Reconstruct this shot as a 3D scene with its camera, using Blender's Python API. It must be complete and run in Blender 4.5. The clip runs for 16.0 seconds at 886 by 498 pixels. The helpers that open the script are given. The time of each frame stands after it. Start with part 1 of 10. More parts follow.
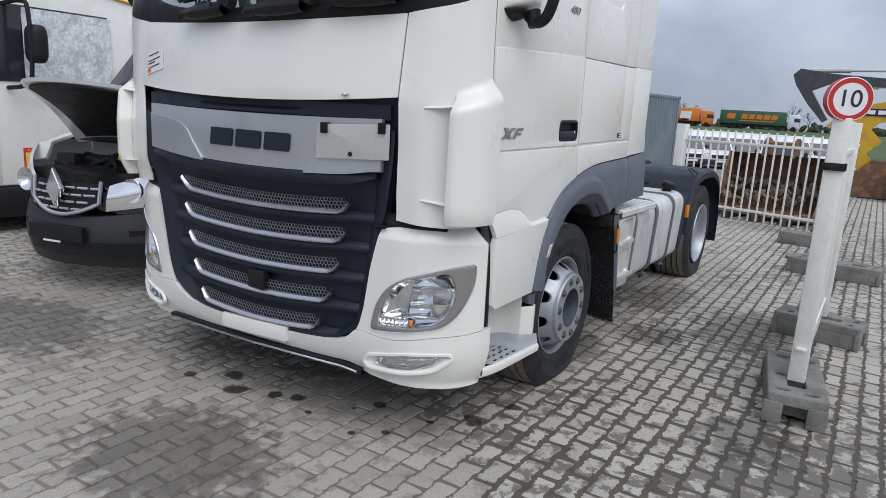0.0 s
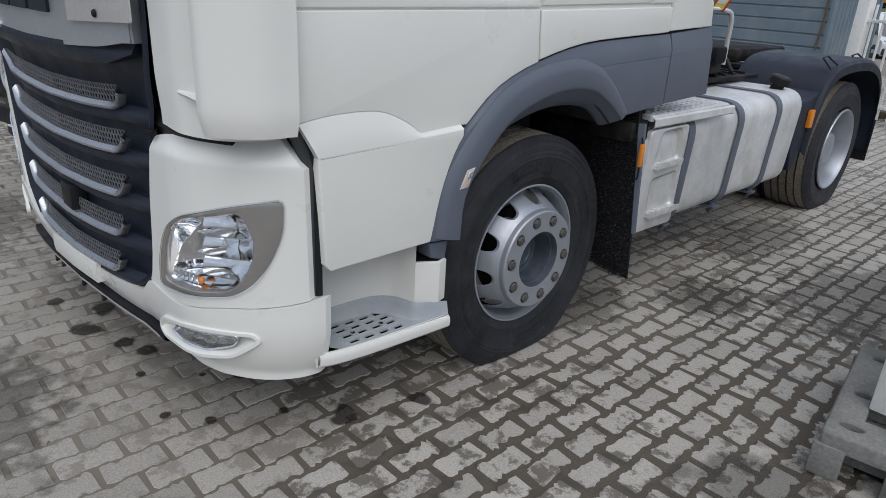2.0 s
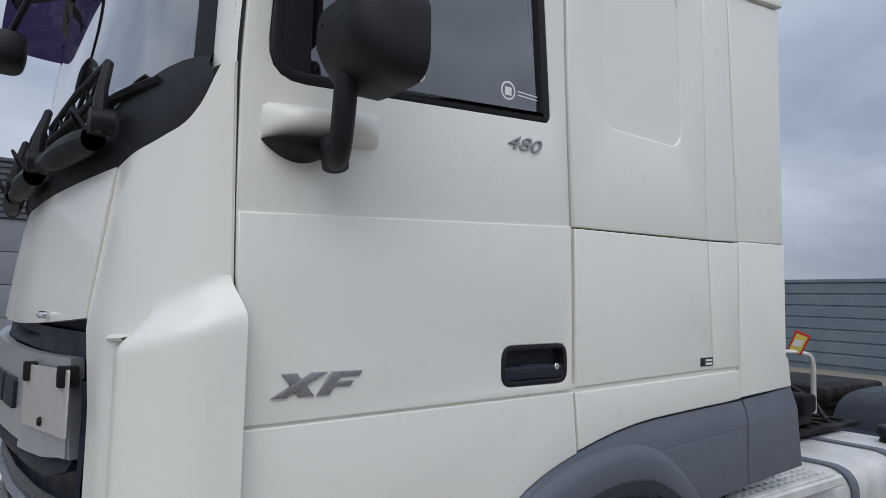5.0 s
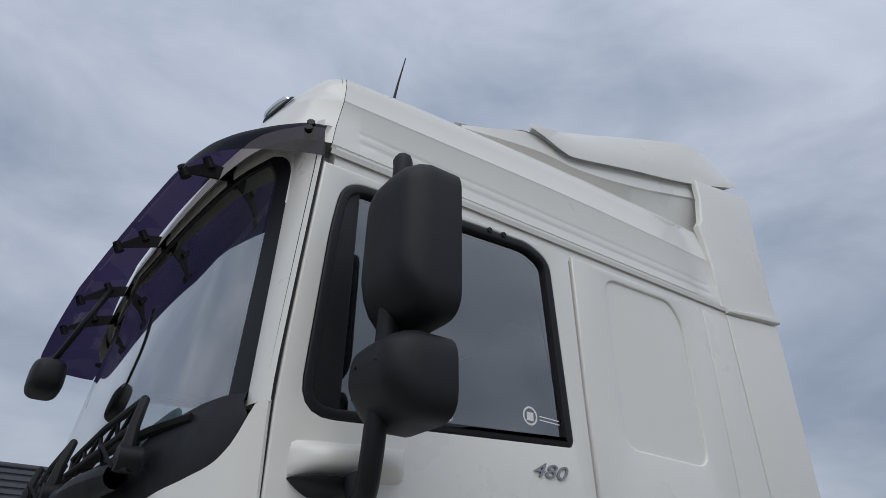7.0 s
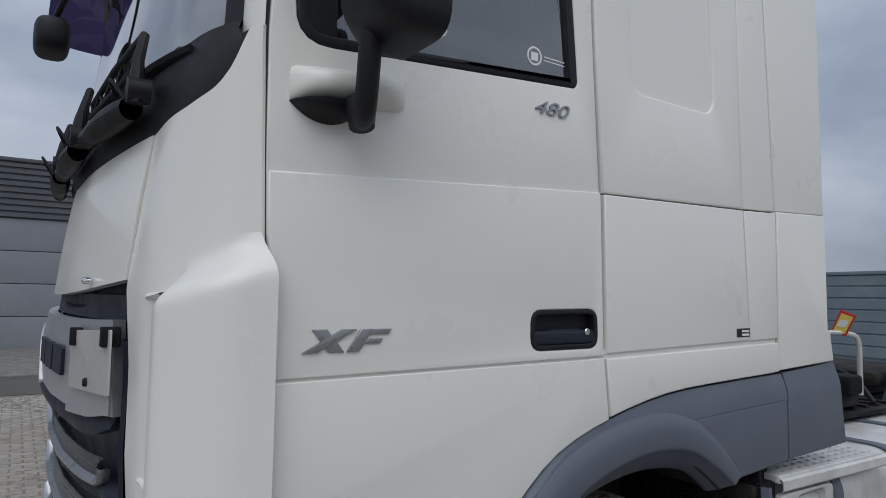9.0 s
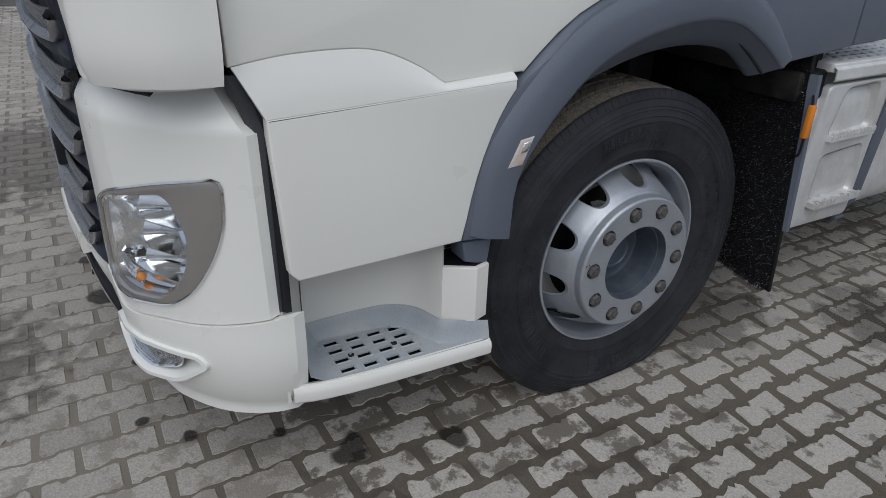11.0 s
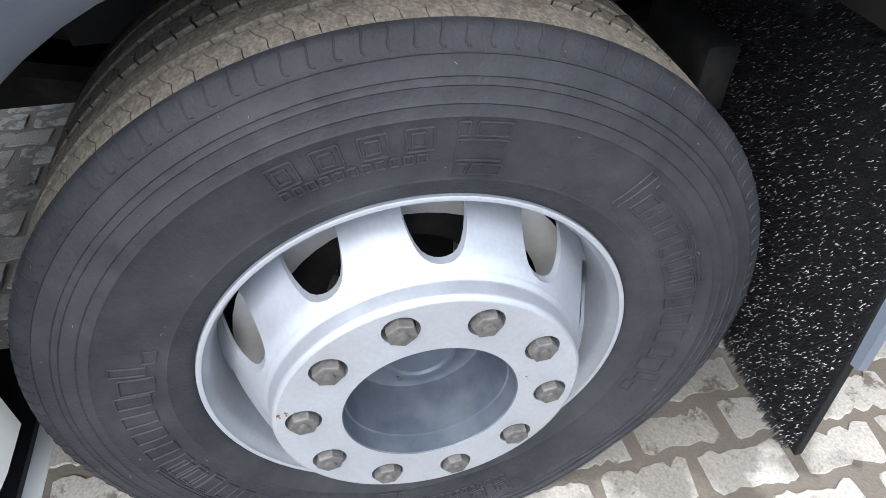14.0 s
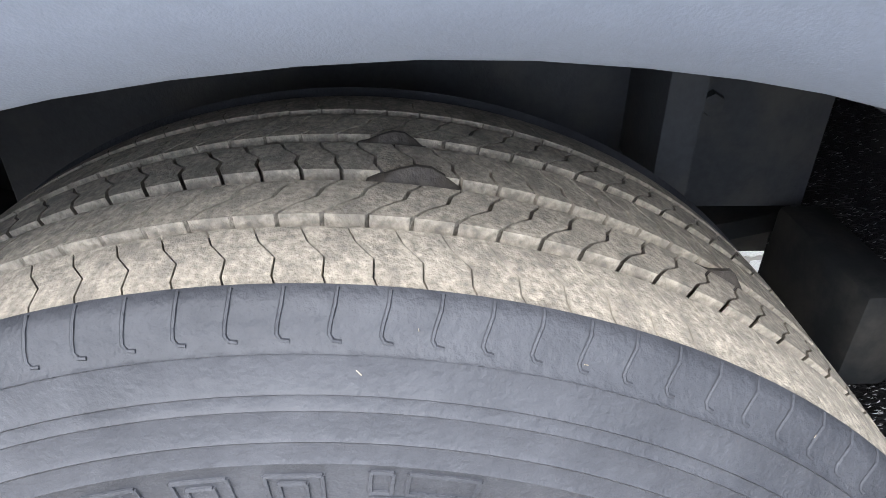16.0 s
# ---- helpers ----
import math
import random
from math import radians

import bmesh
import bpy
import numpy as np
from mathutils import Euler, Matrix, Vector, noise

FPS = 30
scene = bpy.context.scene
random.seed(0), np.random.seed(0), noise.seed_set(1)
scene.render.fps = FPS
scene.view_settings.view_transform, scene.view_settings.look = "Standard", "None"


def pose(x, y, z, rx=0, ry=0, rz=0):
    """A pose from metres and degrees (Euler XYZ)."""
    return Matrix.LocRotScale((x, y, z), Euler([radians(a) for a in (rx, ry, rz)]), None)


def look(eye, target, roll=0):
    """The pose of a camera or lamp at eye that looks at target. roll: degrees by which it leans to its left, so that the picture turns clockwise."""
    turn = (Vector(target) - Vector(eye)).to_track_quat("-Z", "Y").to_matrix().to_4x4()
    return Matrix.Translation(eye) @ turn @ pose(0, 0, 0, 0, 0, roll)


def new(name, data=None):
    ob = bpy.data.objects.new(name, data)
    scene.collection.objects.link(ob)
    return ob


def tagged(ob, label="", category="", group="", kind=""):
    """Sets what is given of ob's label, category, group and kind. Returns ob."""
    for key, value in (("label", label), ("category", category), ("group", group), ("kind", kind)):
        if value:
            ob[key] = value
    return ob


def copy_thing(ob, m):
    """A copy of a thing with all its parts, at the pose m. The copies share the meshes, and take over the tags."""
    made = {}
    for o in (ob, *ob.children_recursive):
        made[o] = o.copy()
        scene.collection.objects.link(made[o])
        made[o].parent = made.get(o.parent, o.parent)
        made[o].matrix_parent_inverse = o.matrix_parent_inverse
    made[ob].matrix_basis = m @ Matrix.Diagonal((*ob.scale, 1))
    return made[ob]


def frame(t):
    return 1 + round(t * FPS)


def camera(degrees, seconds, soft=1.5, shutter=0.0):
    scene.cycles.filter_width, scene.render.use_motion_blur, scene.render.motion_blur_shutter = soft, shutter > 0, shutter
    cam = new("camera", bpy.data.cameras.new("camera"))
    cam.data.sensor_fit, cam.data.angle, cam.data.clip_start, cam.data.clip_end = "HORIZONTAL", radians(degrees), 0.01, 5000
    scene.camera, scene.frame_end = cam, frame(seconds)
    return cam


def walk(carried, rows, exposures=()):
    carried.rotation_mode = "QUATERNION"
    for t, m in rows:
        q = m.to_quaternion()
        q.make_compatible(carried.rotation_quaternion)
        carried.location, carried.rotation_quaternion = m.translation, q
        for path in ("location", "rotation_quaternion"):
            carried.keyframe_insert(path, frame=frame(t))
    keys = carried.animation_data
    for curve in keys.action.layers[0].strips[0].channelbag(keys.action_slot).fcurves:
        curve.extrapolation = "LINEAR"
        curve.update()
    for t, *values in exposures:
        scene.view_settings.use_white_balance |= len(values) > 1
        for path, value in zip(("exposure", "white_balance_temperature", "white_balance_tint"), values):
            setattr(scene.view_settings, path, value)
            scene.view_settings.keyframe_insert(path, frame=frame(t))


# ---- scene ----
cam = camera(67.8, 16.0, soft=0.8)
PATH = [
    (0, (2.637, -3.625, 1.562), (1.579, -1.978, 1.148), 3.4),
    (0.5, (2.7, -3.167, 1.517), (1.626, -1.558, 1.01), 3.2),
    (1, (2.745, -2.744, 1.489), (1.609, -1.231, 0.843), 3.5),
    (1.5, (2.744, -2.347, 1.487), (1.523, -0.936, 0.766), 3.2),
    (2, (2.773, -2.005, 1.471), (1.431, -0.724, 0.725), 3.1),
    (2.5, (2.67, -1.772, 1.453), (1.257, -0.586, 0.679), 3.1),
    (3, (2.591, -1.63, 1.496), (1.179, -0.451, 0.713), 3.1),
    (3.5, (2.55, -1.57, 1.552), (1.111, -0.37, 0.853), 2.9),
    (4, (2.54, -1.569, 1.599), (1.024, -0.326, 1.204), 2.7),
    (4.5, (2.553, -1.583, 1.61), (0.988, -0.338, 1.568), 1.8),
    (5, (2.557, -1.577, 1.665), (0.945, -0.403, 1.812), 1.4),
    (5.2, (2.561, -1.581, 1.701), (0.936, -0.436, 1.916), 1.8),
    (7.3, (2.59, -1.639, 1.737), (1.17, -0.658, 2.748), 1.0),
    (7.5, (2.604, -1.638, 1.713), (1.173, -0.657, 2.708), 1.0),
    (8, (2.594, -1.597, 1.65), (1.062, -0.567, 2.421), 0.6),
    (8.5, (2.588, -1.578, 1.614), (0.97, -0.508, 2.1), 0.7),
    (9, (2.578, -1.56, 1.575), (0.901, -0.479, 1.717), 0.9),
    (9.5, (2.572, -1.539, 1.539), (0.884, -0.477, 1.393), 1.1),
    (10, (2.551, -1.506, 1.499), (0.889, -0.487, 1.052), 1.4),
    (10.2, (2.543, -1.484, 1.476), (0.9, -0.488, 0.92), 1.5),
    (12.3, (2.132, -0.871, 1.203), (0.748, -0.098, -0.016), 1.3),
    (12.5, (2.094, -0.753, 1.194), (0.718, 0.004, -0.044), 1.3),
    (13, (1.985, -0.521, 1.166), (0.646, 0.142, -0.163), 1.5),
    (13.5, (1.832, -0.286, 1.196), (0.477, 0.229, -0.181), 1.2),
    (14, (1.725, -0.1, 1.2), (0.31, 0.227, -0.175), 0.9),
    (14.5, (1.6, -0.018, 1.197), (0.141, 0.162, -0.16), 1.9),
    (15, (1.481, 0.029, 1.149), (-0.135, 0.118, -0.027), 0.7),
    (15.5, (1.399, 0.062, 1.107), (-0.305, 0.084, 0.06), -1.0),
    (16, (1.418, 0.068, 1.119), (-0.285, 0.108, 0.072), 0.2),
]
walk(cam, [(t, look(eye, target, roll)) for t, eye, target, roll in PATH],
     exposures=[(0.0, 0.1), (1.5, -0.05), (3.0, -0.2), (4.0, -0.18), (5.0, -0.24), (7.5, -0.66), (8.0, -0.82), (8.5, -0.60), (9.5, -0.40), (10.0, -0.38), (12.5, 0.22), (13.5, 1.1), (14.0, 1.85), (14.5, 2.2), (15.0, 2.5), (15.5, 3.1), (16.0, 3.3)])

# ---------------------------------------------------------------- sky and light
SUN_DIR = Vector((0.62, -0.42, 1.0)).normalized()      # towards the bright part of the cloud cover
world = bpy.data.worlds.new("overcast_sky")
scene.world = world
world.use_nodes = True
wn, wl = world.node_tree.nodes, world.node_tree.links
wn.clear()
w_out = wn.new("ShaderNodeOutputWorld")
w_bg = wn.new("ShaderNodeBackground")
w_sky = wn.new("ShaderNodeTexSky")
w_sky.sky_type, w_sky.sun_disc = "NISHITA", False
w_sky.sun_elevation = math.asin(SUN_DIR.z)
w_sky.sun_rotation = math.atan2(SUN_DIR.x, SUN_DIR.y)
w_sky.dust_density = 3.0
w_dim = wn.new("ShaderNodeMix")
w_dim.data_type, w_dim.blend_type = "RGBA", "MULTIPLY"
w_dim.inputs[0].default_value = 1.0
w_dim.inputs[7].default_value = (0.1, 0.1, 0.1, 1)
wl.new(w_sky.outputs[0], w_dim.inputs[6])
w_co = wn.new("ShaderNodeTexCoord")
w_map = wn.new("ShaderNodeMapping")
w_map.inputs["Scale"].default_value = (1.6, 1.6, 3.6)
w_map.inputs["Rotation"].default_value = (0.1, 0.2, 0.7)
wl.new(w_co.outputs["Generated"], w_map.inputs[0])
w_noise = wn.new("ShaderNodeTexNoise")
w_noise.inputs["Scale"].default_value, w_noise.inputs["Detail"].default_value = 1.5, 7.0
w_noise.inputs["Roughness"].default_value, w_noise.inputs["Distortion"].default_value = 0.52, 0.35
wl.new(w_map.outputs[0], w_noise.inputs["Vector"])
w_ramp = wn.new("ShaderNodeValToRGB")
w_ramp.color_ramp.elements[0].position, w_ramp.color_ramp.elements[1].position = 0.34, 0.68
w_ramp.color_ramp.elements[0].color = (0.240, 0.284, 0.368, 1)
w_ramp.color_ramp.elements[1].color = (0.47, 0.515, 0.60, 1)
wl.new(w_noise.outputs[0], w_ramp.inputs[0])
w_mix = wn.new("ShaderNodeMix")
w_mix.data_type = "RGBA"
w_mix.inputs[0].default_value = 0.88
wl.new(w_dim.outputs[2], w_mix.inputs[6])
w_sep = wn.new("ShaderNodeSeparateXYZ")
wl.new(w_co.outputs["Generated"], w_sep.inputs[0])
w_high = wn.new("ShaderNodeMapRange")
w_high.inputs["From Max"].default_value = 0.75
w_high.inputs["To Min"].default_value, w_high.inputs["To Max"].default_value = 0.82, 1.22
wl.new(w_sep.outputs[2], w_high.inputs[0])
w_lift = wn.new("ShaderNodeVectorMath")
w_lift.operation = "SCALE"
wl.new(w_ramp.outputs[0], w_lift.inputs[0])
wl.new(w_high.outputs[0], w_lift.inputs["Scale"])
wl.new(w_lift.outputs[0], w_mix.inputs[7])
wl.new(w_mix.outputs[2], w_bg.inputs[0])
w_bg.inputs[1].default_value = 1.6
wl.new(w_bg.outputs[0], w_out.inputs[0])

sun_data = bpy.data.lights.new("sun", "SUN")
sun_data.energy, sun_data.angle, sun_data.color = 1.55, radians(60), (1.0, 0.99, 0.985)
sun = new("sun", sun_data)
sun.matrix_world = look(SUN_DIR * 30, (0, 0, 0))

# ---------------------------------------------------------------- materials
def material(name, base, rough=0.5, metal=0.0, grain=0.0, grain_scale=60.0, stain=None, stain_amount=0.0, stain_scale=3.0,
             bump=0.0, bump_scale=120.0, spec=0.5, coat=0.0, rough_var=0.0, edge=0.12):
    """A surface with fine grain, larger stains, fine relief and uneven gloss."""
    m = bpy.data.materials.new(name)
    m.use_nodes = True
    n, l = m.node_tree.nodes, m.node_tree.links
    b = n["Principled BSDF"]
    b.inputs["Roughness"].default_value, b.inputs["Metallic"].default_value = rough, metal
    b.inputs["Specular IOR Level"].default_value = spec
    b.inputs["Coat Weight"].default_value = coat
    b.inputs["Coat Roughness"].default_value = 0.06
    co = n.new("ShaderNodeTexCoord")
    base4 = (*base, 1)
    b.inputs["Base Color"].default_value = base4
    last = None
    if grain:
        t = n.new("ShaderNodeTexNoise")
        t.inputs["Scale"].default_value, t.inputs["Detail"].default_value = grain_scale, 5.0
        l.new(co.outputs["Object"], t.inputs["Vector"])
        mr = n.new("ShaderNodeMapRange")
        mr.inputs["From Min"].default_value, mr.inputs["From Max"].default_value = 0.3, 0.7
        mr.inputs["To Min"].default_value, mr.inputs["To Max"].default_value = 1 - grain, 1 + grain
        l.new(t.outputs[0], mr.inputs[0])
        mx = n.new("ShaderNodeMix")
        mx.data_type, mx.blend_type = "RGBA", "MULTIPLY"
        mx.inputs[0].default_value = 1.0
        mx.inputs[6].default_value = base4
        l.new(mr.outputs[0], mx.inputs[7])
        last = mx.outputs[2]
    if stain:
        t2 = n.new("ShaderNodeTexNoise")
        t2.inputs["Scale"].default_value, t2.inputs["Detail"].default_value = stain_scale, 8.0
        t2.inputs["Roughness"].default_value = 0.62
        l.new(co.outputs["Object"], t2.inputs["Vector"])
        r2 = n.new("ShaderNodeMapRange")
        r2.inputs["From Min"].default_value, r2.inputs["From Max"].default_value = 0.5 - edge * 0.3, 0.5 + edge
        r2.inputs["To Max"].default_value = stain_amount
        l.new(t2.outputs[0], r2.inputs[0])
        mx2 = n.new("ShaderNodeMix")
        mx2.data_type = "RGBA"
        l.new(r2.outputs[0], mx2.inputs[0])
        mx2.inputs[6].default_value = base4
        if last:
            l.new(last, mx2.inputs[6])
        mx2.inputs[7].default_value = (*stain, 1)
        last = mx2.outputs[2]
    if last:
        l.new(last, b.inputs["Base Color"])
    if rough_var:
        t4 = n.new("ShaderNodeTexNoise")
        t4.inputs["Scale"].default_value, t4.inputs["Detail"].default_value = stain_scale * 2.3, 6.0
        l.new(co.outputs["Object"], t4.inputs["Vector"])
        r4 = n.new("ShaderNodeMapRange")
        r4.inputs["From Min"].default_value, r4.inputs["From Max"].default_value = 0.3, 0.7
        r4.inputs["To Min"].default_value, r4.inputs["To Max"].default_value = max(0, rough - rough_var), min(1, rough + rough_var)
        l.new(t4.outputs[0], r4.inputs[0])
        l.new(r4.outputs[0], b.inputs["Roughness"])
    if bump:
        t3 = n.new("ShaderNodeTexNoise")
        t3.inputs["Scale"].default_value, t3.inputs["Detail"].default_value = bump_scale, 4.0
        l.new(co.outputs["Object"], t3.inputs["Vector"])
        bp = n.new("ShaderNodeBump")
        bp.inputs["Strength"].default_value, bp.inputs["Distance"].default_value = bump, 0.002
        l.new(t3.outputs[0], bp.inputs["Height"])
        l.new(bp.outputs[0], b.inputs["Normal"])
    return m


PAINT = material("warm_white_paint", (0.79, 0.785, 0.735), 0.32, stain=(0.715, 0.705, 0.65), stain_amount=0.35, stain_scale=1.4, rough_var=0.07, coat=0.35, spec=0.45, edge=0.3)
PAINT_MATT = material("white_plastic", (0.71, 0.70, 0.655), 0.42, stain=(0.68, 0.66, 0.61), stain_amount=0.4, stain_scale=2.0, rough_var=0.08, edge=0.3)
GREY = material("blue_grey_plastic", (0.104, 0.121, 0.154), 0.5, grain=0.06, grain_scale=300, stain=(0.15, 0.165, 0.195), stain_amount=0.5, stain_scale=2.5, bump=0.12, bump_scale=900, rough_var=0.08, edge=0.3)
GREY_LIGHT = material("step_grey_plastic", (0.33, 0.36, 0.385), 0.55, grain=0.06, grain_scale=200, stain=(0.52, 0.52, 0.50), stain_amount=0.5, stain_scale=9, bump=0.2, bump_scale=500, edge=0.3)
ANTHRACITE = material("anthracite_plastic", (0.011, 0.016, 0.029), 0.5, spec=0.35, grain=0.1, grain_scale=300, stain=(0.028, 0.031, 0.038), stain_amount=0.4, stain_scale=4, bump=0.15, bump_scale=900, rough_var=0.1, edge=0.3)
BLACK = material("black_plastic", (0.009, 0.0095, 0.012), 0.55, spec=0.3, grain=0.15, grain_scale=200, stain=(0.022, 0.021, 0.02), stain_amount=0.5, stain_scale=5, bump=0.15, bump_scale=700, rough_var=0.1, edge=0.3)
MIRROR_BLACK = material("mirror_housing_plastic", (0.009, 0.0095, 0.012), 0.5, spec=0.3, grain=0.12, grain_scale=300, stain=(0.022, 0.022, 0.025), stain_amount=0.4, stain_scale=6, bump=0.35, bump_scale=1100, edge=0.3)
LINER = material("wing_liner_plastic", (0.026, 0.028, 0.032), 0.7, spec=0.3, grain=0.15, grain_scale=120, stain=(0.06, 0.056, 0.05), stain_amount=0.6, stain_scale=7, bump=0.2, bump_scale=300)
RUBBER_SEAL = material("rubber_seal", (0.008, 0.009, 0.011), 0.55, bump=0.1, spec=0.35)
CHASSIS = material("chassis_black", (0.008, 0.009, 0.010), 0.75, spec=0.2, grain=0.2, grain_scale=40, stain=(0.040, 0.036, 0.031), stain_amount=0.7, stain_scale=6, bump=0.3, bump_scale=80)
SILVER = material("silver_wheel_paint", (0.41, 0.435, 0.475), 0.38, metal=0.55, grain=0.05, grain_scale=150, stain=(0.30, 0.30, 0.30), stain_amount=0.4, stain_scale=9, rough_var=0.1, bump=0.05, edge=0.25)
# small rust chips knocked through the wheel paint
n, l = SILVER.node_tree.nodes, SILVER.node_tree.links
b_ = n["Principled BSDF"]
chip = n.new("ShaderNodeTexNoise")
chip.inputs["Scale"].default_value, chip.inputs["Detail"].default_value, chip.inputs["Roughness"].default_value = 26.0, 6.0, 0.65
chip_co = n.new("ShaderNodeTexCoord")
l.new(chip_co.outputs["Object"], chip.inputs["Vector"])
chip_cut = n.new("ShaderNodeMapRange")
chip_cut.inputs["From Min"].default_value, chip_cut.inputs["From Max"].default_value = 0.695, 0.715
l.new(chip.outputs[0], chip_cut.inputs[0])
chip_mix = n.new("ShaderNodeMix")
chip_mix.data_type = "RGBA"
chip_mix.inputs[7].default_value = (0.16, 0.075, 0.035, 1)
l.new(chip_cut.outputs[0], chip_mix.inputs[0])
l.new(b_.inputs["Base Color"].links[0].from_socket, chip_mix.inputs[6])
l.new(chip_mix.outputs[2], b_.inputs["Base Color"])
BADGE_SILVER = material("brushed_silver_panel", (0.53, 0.55, 0.58), 0.36, metal=0.7, grain=0.04, grain_scale=80, rough_var=0.06, stain_scale=3)
CHROME = material("chrome", (0.78, 0.79, 0.81), 0.13, metal=1.0, rough_var=0.06, stain_scale=14)
SATIN = material("satin_silver_plastic", (0.45, 0.46, 0.48), 0.30, metal=0.85, grain=0.03, grain_scale=90, rough_var=0.06, stain_scale=8)
HL_CHROME = material("headlamp_reflector", (0.88, 0.89, 0.90), 0.10, metal=1.0)
ALU = material("painted_tank_aluminium", (0.70, 0.70, 0.69), 0.42, metal=0.25, grain=0.05, grain_scale=30, stain=(0.50, 0.49, 0.46), stain_amount=0.6, stain_scale=5, rough_var=0.1, bump=0.08, bump_scale=60)
STAINLESS = material("bare_plate_metal", (0.58, 0.57, 0.55), 0.45, metal=0.4, grain=0.05, grain_scale=90, stain=(0.46, 0.45, 0.43), stain_amount=0.4, stain_scale=7)
RUST = material("rusty_steel", (0.14, 0.075, 0.045), 0.8, grain=0.3, grain_scale=25, stain=(0.30, 0.15, 0.07), stain_amount=0.8, stain_scale=6, bump=0.5, bump_scale=50)
CONCRETE = material("weathered_concrete", (0.20, 0.195, 0.18), 0.85, grain=0.2, grain_scale=70, stain=(0.11, 0.115, 0.10), stain_amount=0.8, stain_scale=5, bump=0.6, bump_scale=90)
GATE_WHITE = material("gate_white_paint", (0.74, 0.74, 0.70), 0.45, grain=0.04, grain_scale=60, stain=(0.55, 0.53, 0.48), stain_amount=0.3, stain_scale=8, bump=0.1)
RED = material("sign_red", (0.50, 0.022, 0.02), 0.4)
SIGN_WHITE = material("sign_white", (0.80, 0.80, 0.80), 0.4)
INK = material("black_print", (0.012, 0.012, 0.014), 0.5)
ORANGE = material("amber_lens", (0.75, 0.24, 0.02), 0.2, spec=0.6)
CONTAINER = material("blue_grey_sheet_metal", (0.155, 0.205, 0.24), 0.5, grain=0.05, grain_scale=4, stain=(0.22, 0.26, 0.28), stain_amount=0.6, stain_scale=1.2, rough_var=0.08)


def glass(name, tint, rough=0.02, gloss=0.07, power=3.6, sheen=0.85):
    """Thin clear pane: mostly see-through, with real mirror gloss."""
    m = bpy.data.materials.new(name)
    m.use_nodes = True
    n, l = m.node_tree.nodes, m.node_tree.links
    n.clear()
    out = n.new("ShaderNodeOutputMaterial")
    tr = n.new("ShaderNodeBsdfTransparent")
    tr.inputs[0].default_value = (*tint, 1)
    gl = n.new("ShaderNodeBsdfGlossy")
    gl.inputs["Roughness"].default_value = rough
    lw = n.new("ShaderNodeLayerWeight")
    lw.inputs[0].default_value = 0.5
    pw = n.new("ShaderNodeMath")
    pw.operation = "POWER"
    pw.inputs[1].default_value = power
    l.new(lw.outputs["Facing"], pw.inputs[0])
    fr = n.new("ShaderNodeMath")
    fr.operation = "MULTIPLY_ADD"
    fr.inputs[1].default_value, fr.inputs[2].default_value = sheen, gloss
    l.new(pw.outputs[0], fr.inputs[0])
    mx = n.new("ShaderNodeMixShader")
    l.new(fr.outputs[0], mx.inputs[0])
    l.new(tr.outputs[0], mx.inputs[1])
    l.new(gl.outputs[0], mx.inputs[2])
    l.new(mx.outputs[0], out.inputs[0])
    return m


LENS = glass("clear_lens", (0.93, 0.94, 0.95))
WINDOW = glass("tinted_window", (0.40, 0.47, 0.50), gloss=0.25, power=2.2)
SCREEN = glass("windscreen_glass", (0.76, 0.86, 0.85), gloss=0.32, power=2.0)
VISOR = glass("violet_acrylic", (0.052, 0.038, 0.088), 0.04, 0.025, 4.5, 0.16)
MARK = material("dark_chromed_mark", (0.34, 0.34, 0.35), 0.3, metal=0.75, rough_var=0.08, stain_scale=30)
MIRROR = material("mirror_glass", (0.85, 0.86, 0.88), 0.02, metal=1.0)

# ---------------------------------------------------------------- mesh helpers
def make_mesh(name, bm, mat, sharp=32):
    bmesh.ops.recalc_face_normals(bm, faces=bm.faces)
    me = bpy.data.meshes.new(name)
    bm.to_mesh(me)
    bm.free()
    me.polygons.foreach_set("use_smooth", [True] * len(me.polygons))
    me.set_sharp_from_angle(angle=radians(sharp))
    if mat:
        me.materials.append(mat)
    return me


def part(name, bm, mat, parent, label="", sharp=32):
    ob = new(name, make_mesh(name, bm, mat, sharp))
    ob.parent = parent
    ob.matrix_parent_inverse = parent.matrix_world.inverted() if parent else Matrix()
    if label:
        tagged(ob, label)
    return ob


def thing(name, label, category, place=(0, 0, 0), group="", kind="", turn=0.0):
    ob = new(name)
    ob.empty_display_size = 0.2
    ob.matrix_world = pose(*place, 0, 0, turn)
    return tagged(ob, label, category, group, kind)


def solid(name, bm, mat, label, category="", group="", kind="", sharp=32):
    return tagged(part(name, bm, mat, None, "", sharp), label, category, group, kind)


def inset(poly, d):
    """The polygon moved inwards by d (counter-clockwise outline)."""
    n, out = len(poly), []
    for i in range(n):
        p, a, b = Vector(poly[i]), Vector(poly[i - 1]), Vector(poly[(i + 1) % n])
        e1, e2 = (p - a).normalized(), (b - p).normalized()
        n1, n2 = Vector((-e1.y, e1.x)), Vector((-e2.y, e2.x))
        m = n1 + n2
        k = max(0.35, m.dot(m) / 2)
        out.append(p + m * (d / k))
    return [tuple(v) for v in out]


